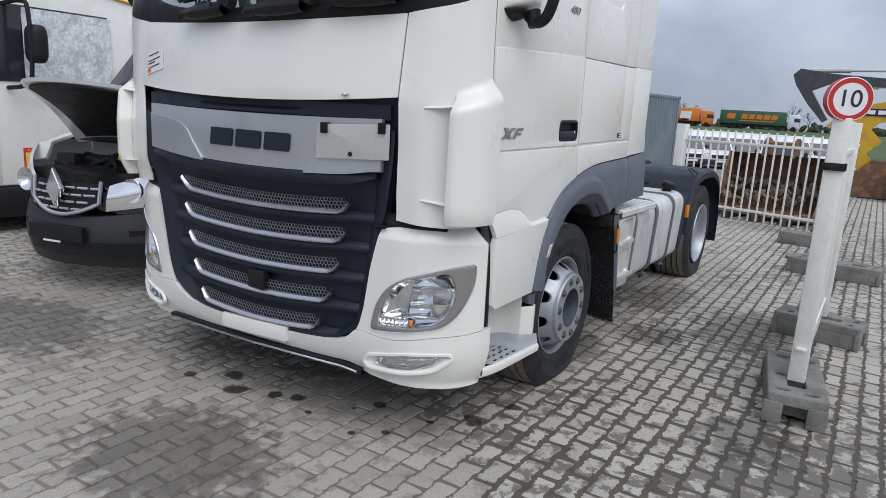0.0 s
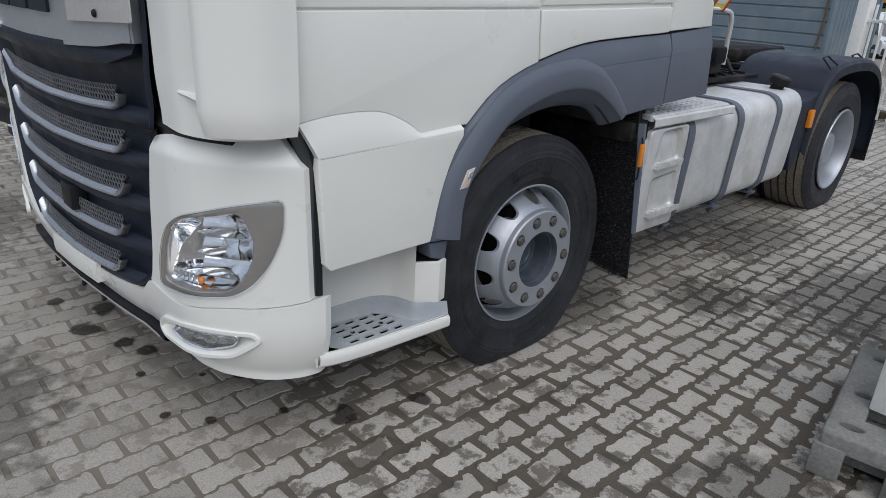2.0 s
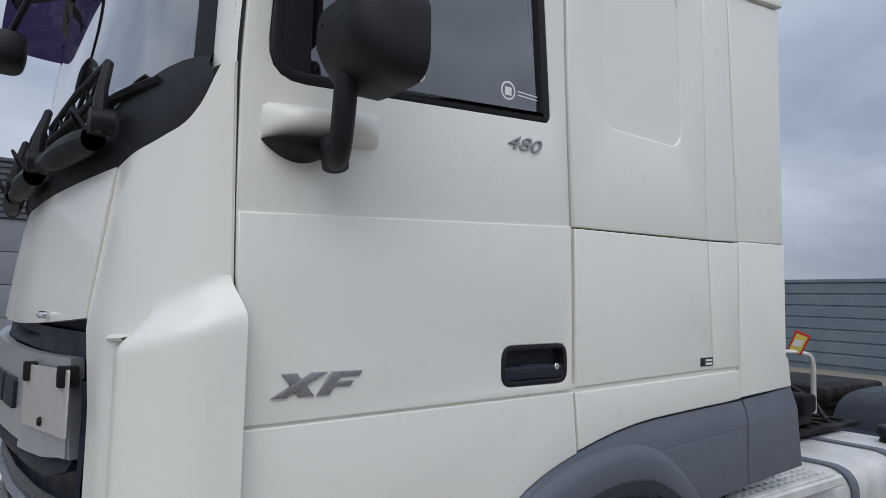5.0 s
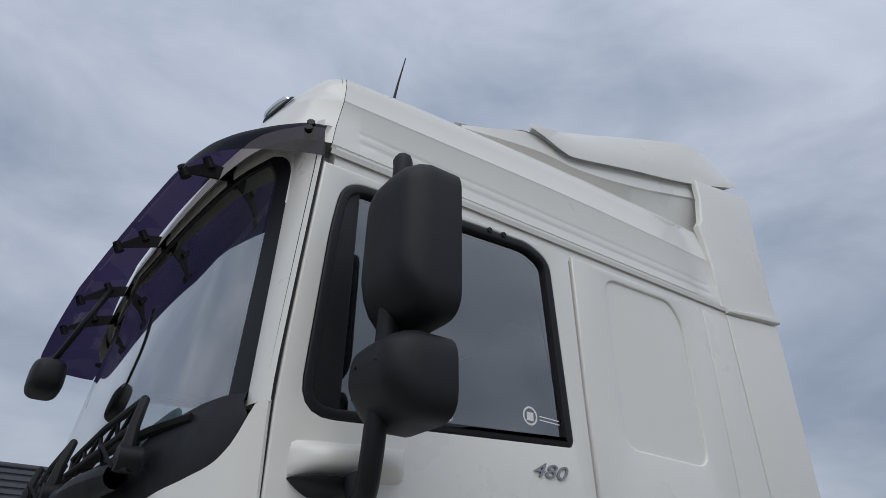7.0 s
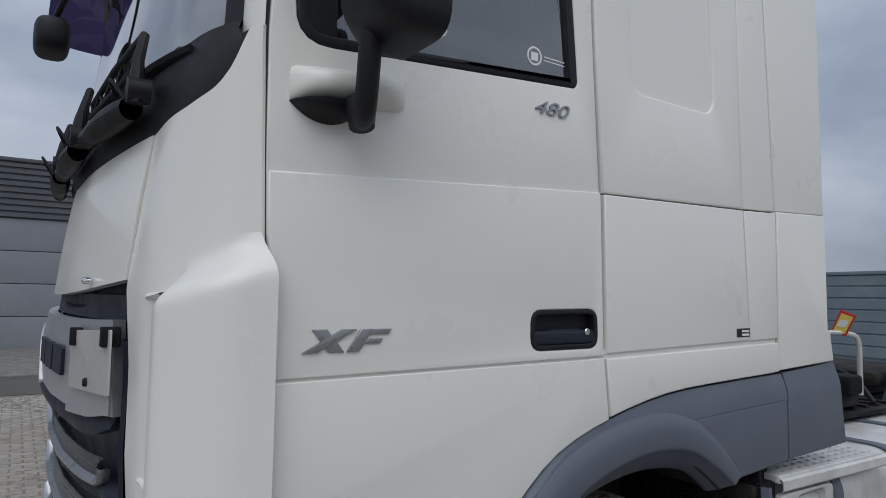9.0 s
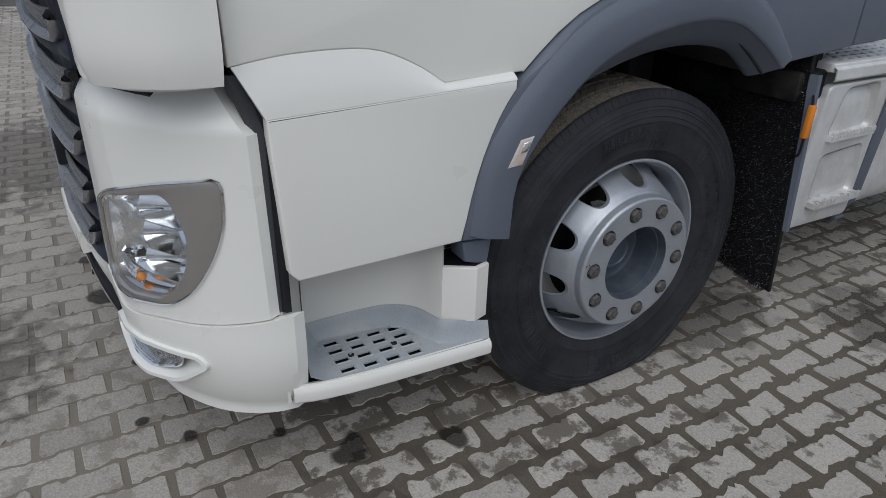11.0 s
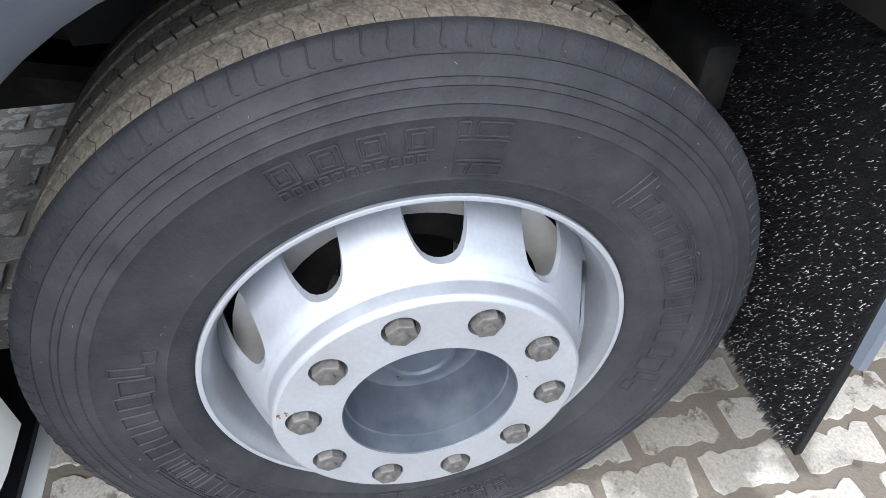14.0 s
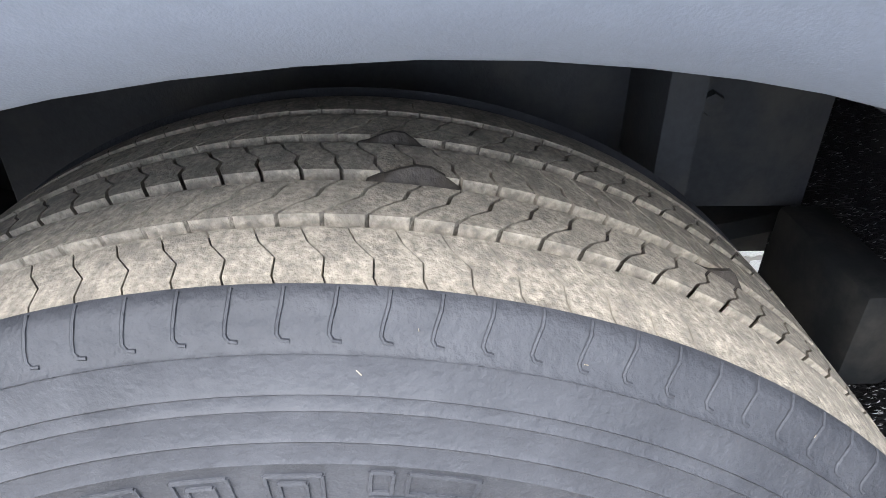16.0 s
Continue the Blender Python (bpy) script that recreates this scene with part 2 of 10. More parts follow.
def rounded(poly, r, n=4):
    """Corners of the polygon rounded; r: one radius, or one for each corner."""
    out, k = [], len(poly)
    for i in range(k):
        p, a, b = Vector(poly[i]), Vector(poly[i - 1]), Vector(poly[(i + 1) % k])
        ri = r[i] if isinstance(r, (list, tuple)) else r
        if ri <= 0:
            out.append(tuple(p))
            continue
        la, lb = (a - p).length, (b - p).length
        t = min(ri, la * 0.45, lb * 0.45)
        s, e = p + (a - p).normalized() * t, p + (b - p).normalized() * t
        for j in range(n + 1):
            f = j / n
            out.append(tuple((1 - f) ** 2 * s + 2 * f * (1 - f) * p + f * f * e))
    return out


def ccw(poly):
    s = sum(a[0] * b[1] - b[0] * a[1] for a, b in zip(poly, poly[1:] + poly[:1]))
    return poly if s > 0 else poly[::-1]


FLANK = lambda u, v, w: (w, u, v)             # drawn on the side of the lorry: u along it, v up, w outwards
FLAT = lambda u, v, w: (u, v, w)              # drawn on the ground plan
FACE = lambda u, v, w: (u, -w, v)             # drawn facing the front


def plate(bm, poly, w0, w1, r=0.004, fn=FLANK, holes=(), steps=3, back=False):
    """A plate with rounded front edges, drawn as an outline in (u, v), from depth w0 to w1; holes go through it."""
    caps = []
    for k, ring in enumerate([ccw(list(poly))] + [ccw(list(h))[::-1] for h in holes]):
        levels = [(0, w0)] + [(r * (1 - math.cos(a)), w1 - r + r * math.sin(a)) for a in [math.pi / 2 * j / steps for j in range(steps + 1)]]
        if r <= 0:
            levels = [(0, w0), (0, w1)]
        rows = []
        for d, w in levels:
            pts = inset(ring, d) if d else ring
            rows.append([bm.verts.new(fn(u, v, w)) for u, v in pts])
        for a, b in zip(rows, rows[1:]):
            for i in range(len(a)):
                j = (i + 1) % len(a)
                bm.faces.new((a[i], a[j], b[j], b[i]))
        caps.append(rows)
    for which in ([-1, 0] if back else [-1]):
        edges = []
        if not holes:
            bm.faces.new(caps[0][which] if which else caps[0][which][::-1])
            continue
        for rows in caps:
            row = rows[which]
            for i in range(len(row)):
                e = bm.edges.get((row[i], row[(i + 1) % len(row)]))
                edges.append(e)
        bmesh.ops.triangle_fill(bm, use_beauty=True, use_dissolve=False, edges=edges)


def box(bm, x0, x1, y0, y1, z0, z1, r=0.0, m=None):
    """A box, its edges chamfered by r; m: a pose put on it."""
    res = bmesh.ops.create_cube(bm, size=1, matrix=Matrix.Translation(((x0 + x1) / 2, (y0 + y1) / 2, (z0 + z1) / 2)) @ Matrix.Diagonal((x1 - x0, y1 - y0, z1 - z0, 1)))
    vs = res["verts"]
    if r:
        es = list({e for v in vs for e in v.link_edges})
        out = bmesh.ops.bevel(bm, geom=es, offset=r, segments=2, profile=0.5, affect="EDGES")
        vs = list({v for v in out["verts"]} | {v for v in vs if v.is_valid})
    if m:
        bmesh.ops.transform(bm, matrix=m, verts=vs)
    return vs


def tube(bm, pts, r, n=10, caps=True, flat=1.0):
    """A round bar along points; r: one radius or one for each point."""
    pts = [Vector(p) for p in pts]
    rows, side = [], None
    for i, p in enumerate(pts):
        d = (pts[min(i + 1, len(pts) - 1)] - pts[max(i - 1, 0)]).normalized()
        if side is None:
            side = d.orthogonal().normalized()
        side = (side - d * side.dot(d)).normalized()
        up = d.cross(side)
        ri = r[i] if isinstance(r, (list, tuple)) else r
        rows.append([bm.verts.new(p + (side * math.cos(a) + up * math.sin(a) * flat) * ri) for a in [2 * math.pi * k / n for k in range(n)]])
    for a, b in zip(rows, rows[1:]):
        for k in range(n):
            bm.faces.new((a[k], a[(k + 1) % n], b[(k + 1) % n], b[k]))
    if caps:
        bm.faces.new(rows[0][::-1]), bm.faces.new(rows[-1])


def lathe(bm, profile, n=64, fn=None, closed=False):
    """profile: (radius, along) turned about an axis; fn maps (radius, along, angle) to a place."""
    fn = fn or (lambda r, x, a: (x, r * math.sin(a), r * math.cos(a)))
    rows = [[bm.verts.new(fn(r, x, 2 * math.pi * k / n)) for k in range(n)] for r, x in profile]
    pairs = list(zip(rows, rows[1:])) + ([(rows[-1], rows[0])] if closed else [])
    for a, b in pairs:
        for k in range(n):
            bm.faces.new((a[k], b[k], b[(k + 1) % n], a[(k + 1) % n]))
    return rows


def grid(bm, rows, thick=None, close=False):
    """A sheet over rows of places; thick: a vector by which its back lies behind it."""
    vs = [[bm.verts.new(p) for p in row] for row in rows]
    for a, b in zip(vs, vs[1:]):
        for i in range(len(a) - 1):
            bm.faces.new((a[i], a[i + 1], b[i + 1], b[i]))
    if thick is not None:
        bk = [[bm.verts.new(Vector(p) + (thick(p) if callable(thick) else Vector(thick))) for p in row] for row in rows]
        for a, b in zip(bk, bk[1:]):
            for i in range(len(a) - 1):
                bm.faces.new((a[i], b[i], b[i + 1], a[i + 1]))
        h, w = len(vs), len(vs[0])
        rim = [(0, i) for i in range(w)] + [(j, w - 1) for j in range(1, h)] + [(h - 1, i) for i in range(w - 2, -1, -1)] + [(j, 0) for j in range(h - 2, 0, -1)]
        for (j, i), (q, p) in zip(rim, rim[1:] + rim[:1]):
            bm.faces.new((vs[j][i], vs[q][p], bk[q][p], bk[j][i]))
        return vs + bk
    return vs


def curve_at(table, t):
    """A smooth line through (t, value, ...) rows."""
    ts = [r[0] for r in table]
    i = max(0, min(len(ts) - 2, int(np.searchsorted(ts, t)) - 1))
    h = ts[i + 1] - ts[i]
    f = max(0.0, min(1.0, (t - ts[i]) / h))
    out = []
    for c in range(1, len(table[0])):
        p0, p1 = table[i][c], table[i + 1][c]
        m0 = (p1 - table[i - 1][c]) / (ts[i + 1] - ts[i - 1]) if i else (p1 - p0) / h
        m1 = (table[i + 2][c] - p0) / (ts[i + 2] - ts[i]) if i + 2 < len(ts) else (p1 - p0) / h
        out.append((2 * f ** 3 - 3 * f ** 2 + 1) * p0 + (f ** 3 - 2 * f ** 2 + f) * h * m0 + (-2 * f ** 3 + 3 * f ** 2) * p1 + (f ** 3 - f ** 2) * h * m1)
    return out[0] if len(out) == 1 else out


def smooth_line(pts, n=6):
    """The same line with n steps between its points."""
    rows = [(i, *p) for i, p in enumerate(pts)]
    k = (len(pts) - 1) * n
    return [tuple(curve_at(rows, (len(pts) - 1) * i / k)) for i in range(k + 1)]

# ---------------------------------------------------------------- ground
def paver_material(name, base, dirt, amount, silt=None):
    m = bpy.data.materials.new(name)
    m.use_nodes = True
    n, l = m.node_tree.nodes, m.node_tree.links
    b = n["Principled BSDF"]
    geo = n.new("ShaderNodeNewGeometry")
    info = n.new("ShaderNodeObjectInfo")
    fine = n.new("ShaderNodeTexNoise")
    fine.inputs["Scale"].default_value, fine.inputs["Detail"].default_value = 160.0, 6.0
    mud = n.new("ShaderNodeTexNoise")
    mud.inputs["Scale"].default_value, mud.inputs["Detail"].default_value, mud.inputs["Roughness"].default_value = 8.5, 9.0, 0.70
    big = n.new("ShaderNodeTexNoise")
    big.inputs["Scale"].default_value, big.inputs["Detail"].default_value = 0.55, 4.0
    for t in (fine, mud, big):
        l.new(geo.outputs["Position"], t.inputs["Vector"])
    # each stone a little lighter or darker
    rnd = n.new("ShaderNodeMath")
    rnd.operation = "ADD"
    l.new(geo.outputs["Random Per Island"], rnd.inputs[0])
    l.new(info.outputs["Random"], rnd.inputs[1])
    fr = n.new("ShaderNodeMath")
    fr.operation = "FRACT"
    l.new(rnd.outputs[0], fr.inputs[0])
    tone = n.new("ShaderNodeMapRange")
    tone.inputs["To Min"].default_value, tone.inputs["To Max"].default_value = 0.86, 1.1
    l.new(fr.outputs[0], tone.inputs[0])
    gr = n.new("ShaderNodeMapRange")
    gr.inputs["From Min"].default_value, gr.inputs["From Max"].default_value = 0.25, 0.75
    gr.inputs["To Min"].default_value, gr.inputs["To Max"].default_value = 0.74, 1.26
    l.new(fine.outputs[0], gr.inputs[0])
    mul = n.new("ShaderNodeMath")
    mul.operation = "MULTIPLY"
    l.new(tone.outputs[0], mul.inputs[0])
    l.new(gr.outputs[0], mul.inputs[1])
    col = n.new("ShaderNodeMix")
    col.data_type, col.blend_type = "RGBA", "MULTIPLY"
    col.inputs[0].default_value = 1.0
    col.inputs[6].default_value = (*base, 1)
    l.new(mul.outputs[0], col.inputs[7])
    # damp soil washed over the stones in patches
    add = n.new("ShaderNodeMath")
    add.operation = "MULTIPLY_ADD"
    add.inputs[1].default_value, add.inputs[2].default_value = 0.55, -0.27
    l.new(big.outputs[0], add.inputs[0])
    sm = n.new("ShaderNodeMath")
    sm.operation = "ADD"
    l.new(mud.outputs[0], sm.inputs[0])
    l.new(add.outputs[0], sm.inputs[1])
    mask = n.new("ShaderNodeMapRange")
    mask.inputs["From Min"].default_value, mask.inputs["From Max"].default_value = 0.535, 0.585
    mask.inputs["To Max"].default_value = amount
    l.new(sm.outputs[0], mask.inputs[0])
    mix = n.new("ShaderNodeMix")
    mix.data_type = "RGBA"
    l.new(mask.outputs[0], mix.inputs[0])
    l.new(col.outputs[2], mix.inputs[6])
    mix.inputs[7].default_value = (*dirt, 1)
    last = mix.outputs[2]
    if silt:
        # pale silt washed into the joints of one stretch of the yard
        sx = n.new("ShaderNodeSeparateXYZ")
        l.new(geo.outputs["Position"], sx.inputs[0])
        wob = n.new("ShaderNodeMath")
        wob.operation = "MULTIPLY_ADD"
        wob.inputs[1].default_value = 2.4
        l.new(big.outputs[0], wob.inputs[0])
        l.new(sx.outputs[0], wob.inputs[2])
        sr = n.new("ShaderNodeMapRange")
        sr.inputs["From Min"].default_value, sr.inputs["From Max"].default_value = 2.75, 1.9
        sr.inputs["To Max"].default_value = 0.8
        l.new(wob.outputs[0], sr.inputs[0])
        m3 = n.new("ShaderNodeMix")
        m3.data_type = "RGBA"
        l.new(sr.outputs[0], m3.inputs[0])
        l.new(last, m3.inputs[6])
        m3.inputs[7].default_value = (*silt, 1)
        last = m3.outputs[2]
    l.new(last, b.inputs["Base Color"])
    rr = n.new("ShaderNodeMapRange")
    rr.inputs["To Min"].default_value, rr.inputs["To Max"].default_value = 0.82, 0.55
    l.new(mask.outputs[0], rr.inputs[0])
    l.new(rr.outputs[0], b.inputs["Roughness"])
    bp = n.new("ShaderNodeBump")
    bp.inputs["Strength"].default_value, bp.inputs["Distance"].default_value = 0.5, 0.003
    l.new(fine.outputs[0], bp.inputs["Height"])
    l.new(bp.outputs[0], b.inputs["Normal"])
    return m


PAVER = paver_material("grey_concrete_paver", (0.395, 0.370, 0.328), (0.120, 0.103, 0.083), 0.88)
PAVER_SWEPT = paver_material("silted_concrete_paver", (0.345, 0.318, 0.278), (0.17, 0.148, 0.120), 0.55)
SOIL = paver_material("damp_joint_soil", (0.104, 0.085, 0.063), (0.060, 0.051, 0.041), 0.8, (0.225, 0.198, 0.163))

gb = bmesh.new()
GR = [-2500, -400, -100, -40, -20, -10, -5, 0, 5, 10, 20, 40, 100, 400, 2500]
GY = [-2500, -400, -100, -40, -20, -10, -5, 0, 5, 10, 16, 20, 26, 32, 40, 64, 80, 120, 160, 400, 2500]
fall = lambda y: curve_at([(16, 0.0), (26, -0.45), (36, -0.80), (44, -0.98), (64, -1.05), (3000, -1.06)], y) if y > 16 else 0.0
vv = [[gb.verts.new((x, y, fall(y) - 0.0045)) for x in GR] for y in GY]
for a, b2 in zip(vv, vv[1:]):
    for i in range(len(a) - 1):
        gb.faces.new((a[i], a[i + 1], b2[i + 1], b2[i]))
ground = solid("ground", gb, SOIL, "damp sandy soil showing in the joints of the yard paving", "ground", kind="structure")
PITCH_X, PITCH_Y = 0.1075, 0.207          # row spacing and stone length of the interlocking pavers
X_FIRST, Y_FIRST = 1.437, 0.229


def paver_outline(rng, gap, rag=0.0):
    """One bone-shaped interlocking stone, with slightly ragged edges, about its centre."""
    hw, hl, amp = PITCH_X / 2, PITCH_Y / 2, 0.003
    pts = []
    ph = [rng.uniform(0, 6.28) for _ in range(4)]
    eaten = lambda u: rag * max(0.0, math.sin(u + ph[0]) + 0.7 * math.sin(2 * u + ph[1]) + 0.45 * math.sin(5 * u + ph[2]) + 0.3 * math.sin(9 * u + ph[3]) - 0.1)
    for sx in (1, -1):
        for f in (-0.96, -0.84, -0.72, -0.6, -0.46, -0.3, -0.15, 0.0, 0.15, 0.3, 0.46, 0.6, 0.72, 0.84, 0.96)[::sx]:
            w = amp if abs(f) > 0.5 else -amp
            nick = rng.uniform(0.006, 0.014) if rng.random() < 0.10 else 0.0
            e = 0.006 if abs(f) > 0.9 else 0.0
            m_ = eaten(f * 1.57 + (0 if sx > 0 else 3.14))
            pts.append((sx * (hw + w - gap - nick - e - m_ + rng.uniform(-0.004, 0.003)), f * (hl - gap - m_ * 0.9) + rng.uniform(-0.003, 0.003)))
    return pts


def paver_mesh(rng, gap, rag=0.0):
    pts = paver_outline(rng, gap, rag)
    n = len(pts)
    top = [(x * 0.955, y * 0.965, 0.0) for x, y in pts]
    rim = [(x, y, -0.004) for x, y in pts]
    low = [(x, y, -0.012) for x, y in pts]
    faces = [tuple(range(n))] + [(i, i + n, (i + 1) % n + n, (i + 1) % n) for i in range(n)] + [(i + n, i + 2 * n, (i + 1) % n + 2 * n, (i + 1) % n + n) for i in range(n)]
    return top + rim + low, faces

# ---------------------------------------------------------------- the lorry: cab
lorry = thing("tractor_lorry", "white two-axle tractor lorry with grey wheel-arch trim, parked on paving", "lorry")

# plan of the front, from the middle round the corner to the side
NOSE = [(0.0, 0.0, -1.440), (0.45, 0.45, -1.420), (0.90, 0.90, -1.348), (1.05, 1.04, -1.285), (1.20, 1.165, -1.195), (1.32, 1.232, -1.09), (1.44, 1.25, -0.97)]
COLUMN = [(0.90, 0.90, -1.350), (1.03, 1.025, -1.322), (1.16, 1.135, -1.268), (1.28, 1.206, -1.200), (1.38, 1.237, -1.131)]


def clamp(v):
    return max(0.0, min(1.0, v))


def nose(s, z, off=0.0, table=NOSE):
    """A place on the rounded front: s along the plan (minus: the other side), z up, off outwards."""
    a = abs(s)
    x, y = curve_at(table, a)
    x1, y1 = curve_at(table, min(a + 0.01, table[-1][0]))
    x0, y0 = curve_at(table, max(a - 0.01, table[0][0]))
    nx, ny = y1 - y0, -(x1 - x0)
    k = math.hypot(nx, ny)
    nx, ny = -nx / k * -1, ny / k
    lean = max(0.0, z - 1.58) * 0.13 * max(0.0, min(1.0, (1.28 - a) / 0.36)) - 0.022 * max(0.0, min(1.0, (z - 1.4) / 0.7)) * max(0.0, min(1.0, (a - 1.1) / 0.25))
    px, py = (x + nx * off) * (1 if s >= 0 else -1), y + ny * off + lean
    # the lower front stands a little askew and is set back below the badge
    fz = clamp((1.60 - z) / 0.2)
    py += fz * clamp((1.02 - px) / 0.5) * (0.0685 * px + 0.033 * clamp((1.2 - z) / 0.1))
    return Vector((px + 0.097 * fz * clamp((0.78 - px) / 0.23), py, z))


def inside(poly, u, v):
    hit = False
    for (a, b), (c, d) in zip(poly, poly[1:] + poly[:1]):
        if (b > v) != (d > v) and u < (c - a) * (v - b) / (d - b) + a:
            hit = not hit
    return hit


def band(bm, s0, s1, z0, z1, off=0.0, thick=0.03, ns=24, nz=4, table=NOSE, shape=None, cut=()):
    """A piece of the front's skin between s0..s1 and z0..z1 (numbers, or functions of the other)."""
    rows, flat = [], []
    for j in range(nz + 1):
        row, fl = [], []
        for i in range(ns + 1):
            f, g = i / ns, j / nz
            s_a = s0(g) if callable(s0) else s0
            s_b = s1(g) if callable(s1) else s1
            s = s_a + (s_b - s_a) * f
            za = z0(s) if callable(z0) else z0
            zb = z1(s) if callable(z1) else z1
            z = za + (zb - za) * g
            o = off + (shape(s, z) if shape else 0)
            row.append(nose(s, z, o, table))
            fl.append((abs(s), z))
        rows.append(row)
        flat.append(fl)
    back = lambda p: Vector((-p[0] * 0.7, 0.8 - p[1], 0)).normalized() * thick
    vs = grid(bm, rows, back)
    if cut:
        dead = []
        for j in range(nz):
            for i in range(ns):
                u = (flat[j][i][0] + flat[j + 1][i + 1][0]) / 2
                v = (flat[j][i][1] + flat[j + 1][i + 1][1]) / 2
                if any(inside(c, u, v) for c in cut):
                    for o in (0, nz + 1):
                        fc = bm.faces.get((vs[j + o][i], vs[j + o][i + 1], vs[j + 1 + o][i + 1], vs[j + 1 + o][i]))
                        if fc:
                            dead.append(fc)
        bmesh.ops.delete(bm, geom=dead, context="FACES_ONLY")
    return rows


# dark inner shell, seen in the gaps between the panels
bm = bmesh.new()
for z0, z1, hx, y0, y1 in ((0.62, 1.16, 1.0, -1.10, -0.62), (1.16, 2.0, 1.222, -1.06, 1.02), (1.06, 1.16, 1.222, -1.06, -0.66)):
    box(bm, -hx, hx, y0, y1, z0, z1, 0.02)
box(bm, -0.82, 0.84, -1.22, -1.0, 0.42, 1.95, 0.02)
part("inner_shell", bm, BLACK, lorry)
bm = bmesh.new()
box(bm, -1.222, 1.222, 0.16, 1.02, 2.0, 2.83, 0.02)
for sd in (-1, 1):
    box(bm, *sorted((1.19 * sd, 1.222 * sd)), -0.238, 0.16, 2.0, 2.83, 0.0)
box(bm, -1.222, -1.19, -1.10, -0.18, 2.0, 2.16, 0.0)
box(bm, 1.19, 1.222, -1.10, -0.18, 2.0, 2.07, 0.0)
part("sleeper_shell", bm, BLACK, lorry)
# white fillers added behind the gap below the roof gutter to keep it pale
for sd in (-1, 1):
    bm = bmesh.new()
    box(bm, *sorted((1.195 * sd, 1.2335 * sd)), -1.07, 1.02, 2.785, 2.86, 0.0)
    part("roof_rail", bm, PAINT, lorry)
bm = bmesh.new()
box(bm, -1.19, 1.19, -1.12, 0.98, 2.80, 2.84, 0.0)
part("roof_lining", bm, PAINT_MATT, lorry)

# door with its belt crease and window opening
DOOR_F = [(1.39, -1.113), (1.57, -1.118), (1.70, -1.131), (2.14, -1.140), (2.28, -1.134), (2.80, -1.100)]
DOOR_R = [(1.40, -0.153), (1.88, -0.166), (2.34, -0.194), (2.80, -0.212)]
yf = lambda z: curve_at(DOOR_F, z)
yr = lambda z: curve_at(DOOR_R, z)
belt = lambda y: 1.832 + 0.05 * (y + 1.13)
WIN = rounded([(-1.088, 2.115), (-1.062, 2.60), (-1.040, 2.757), (-0.385, 2.786), (-0.300, 2.745), (-0.252, 2.182), (-0.262, 2.166)][::-1], [0.02, 0.03, 0.07, 0.07, 0.08, 0.05, 0.09], 5)


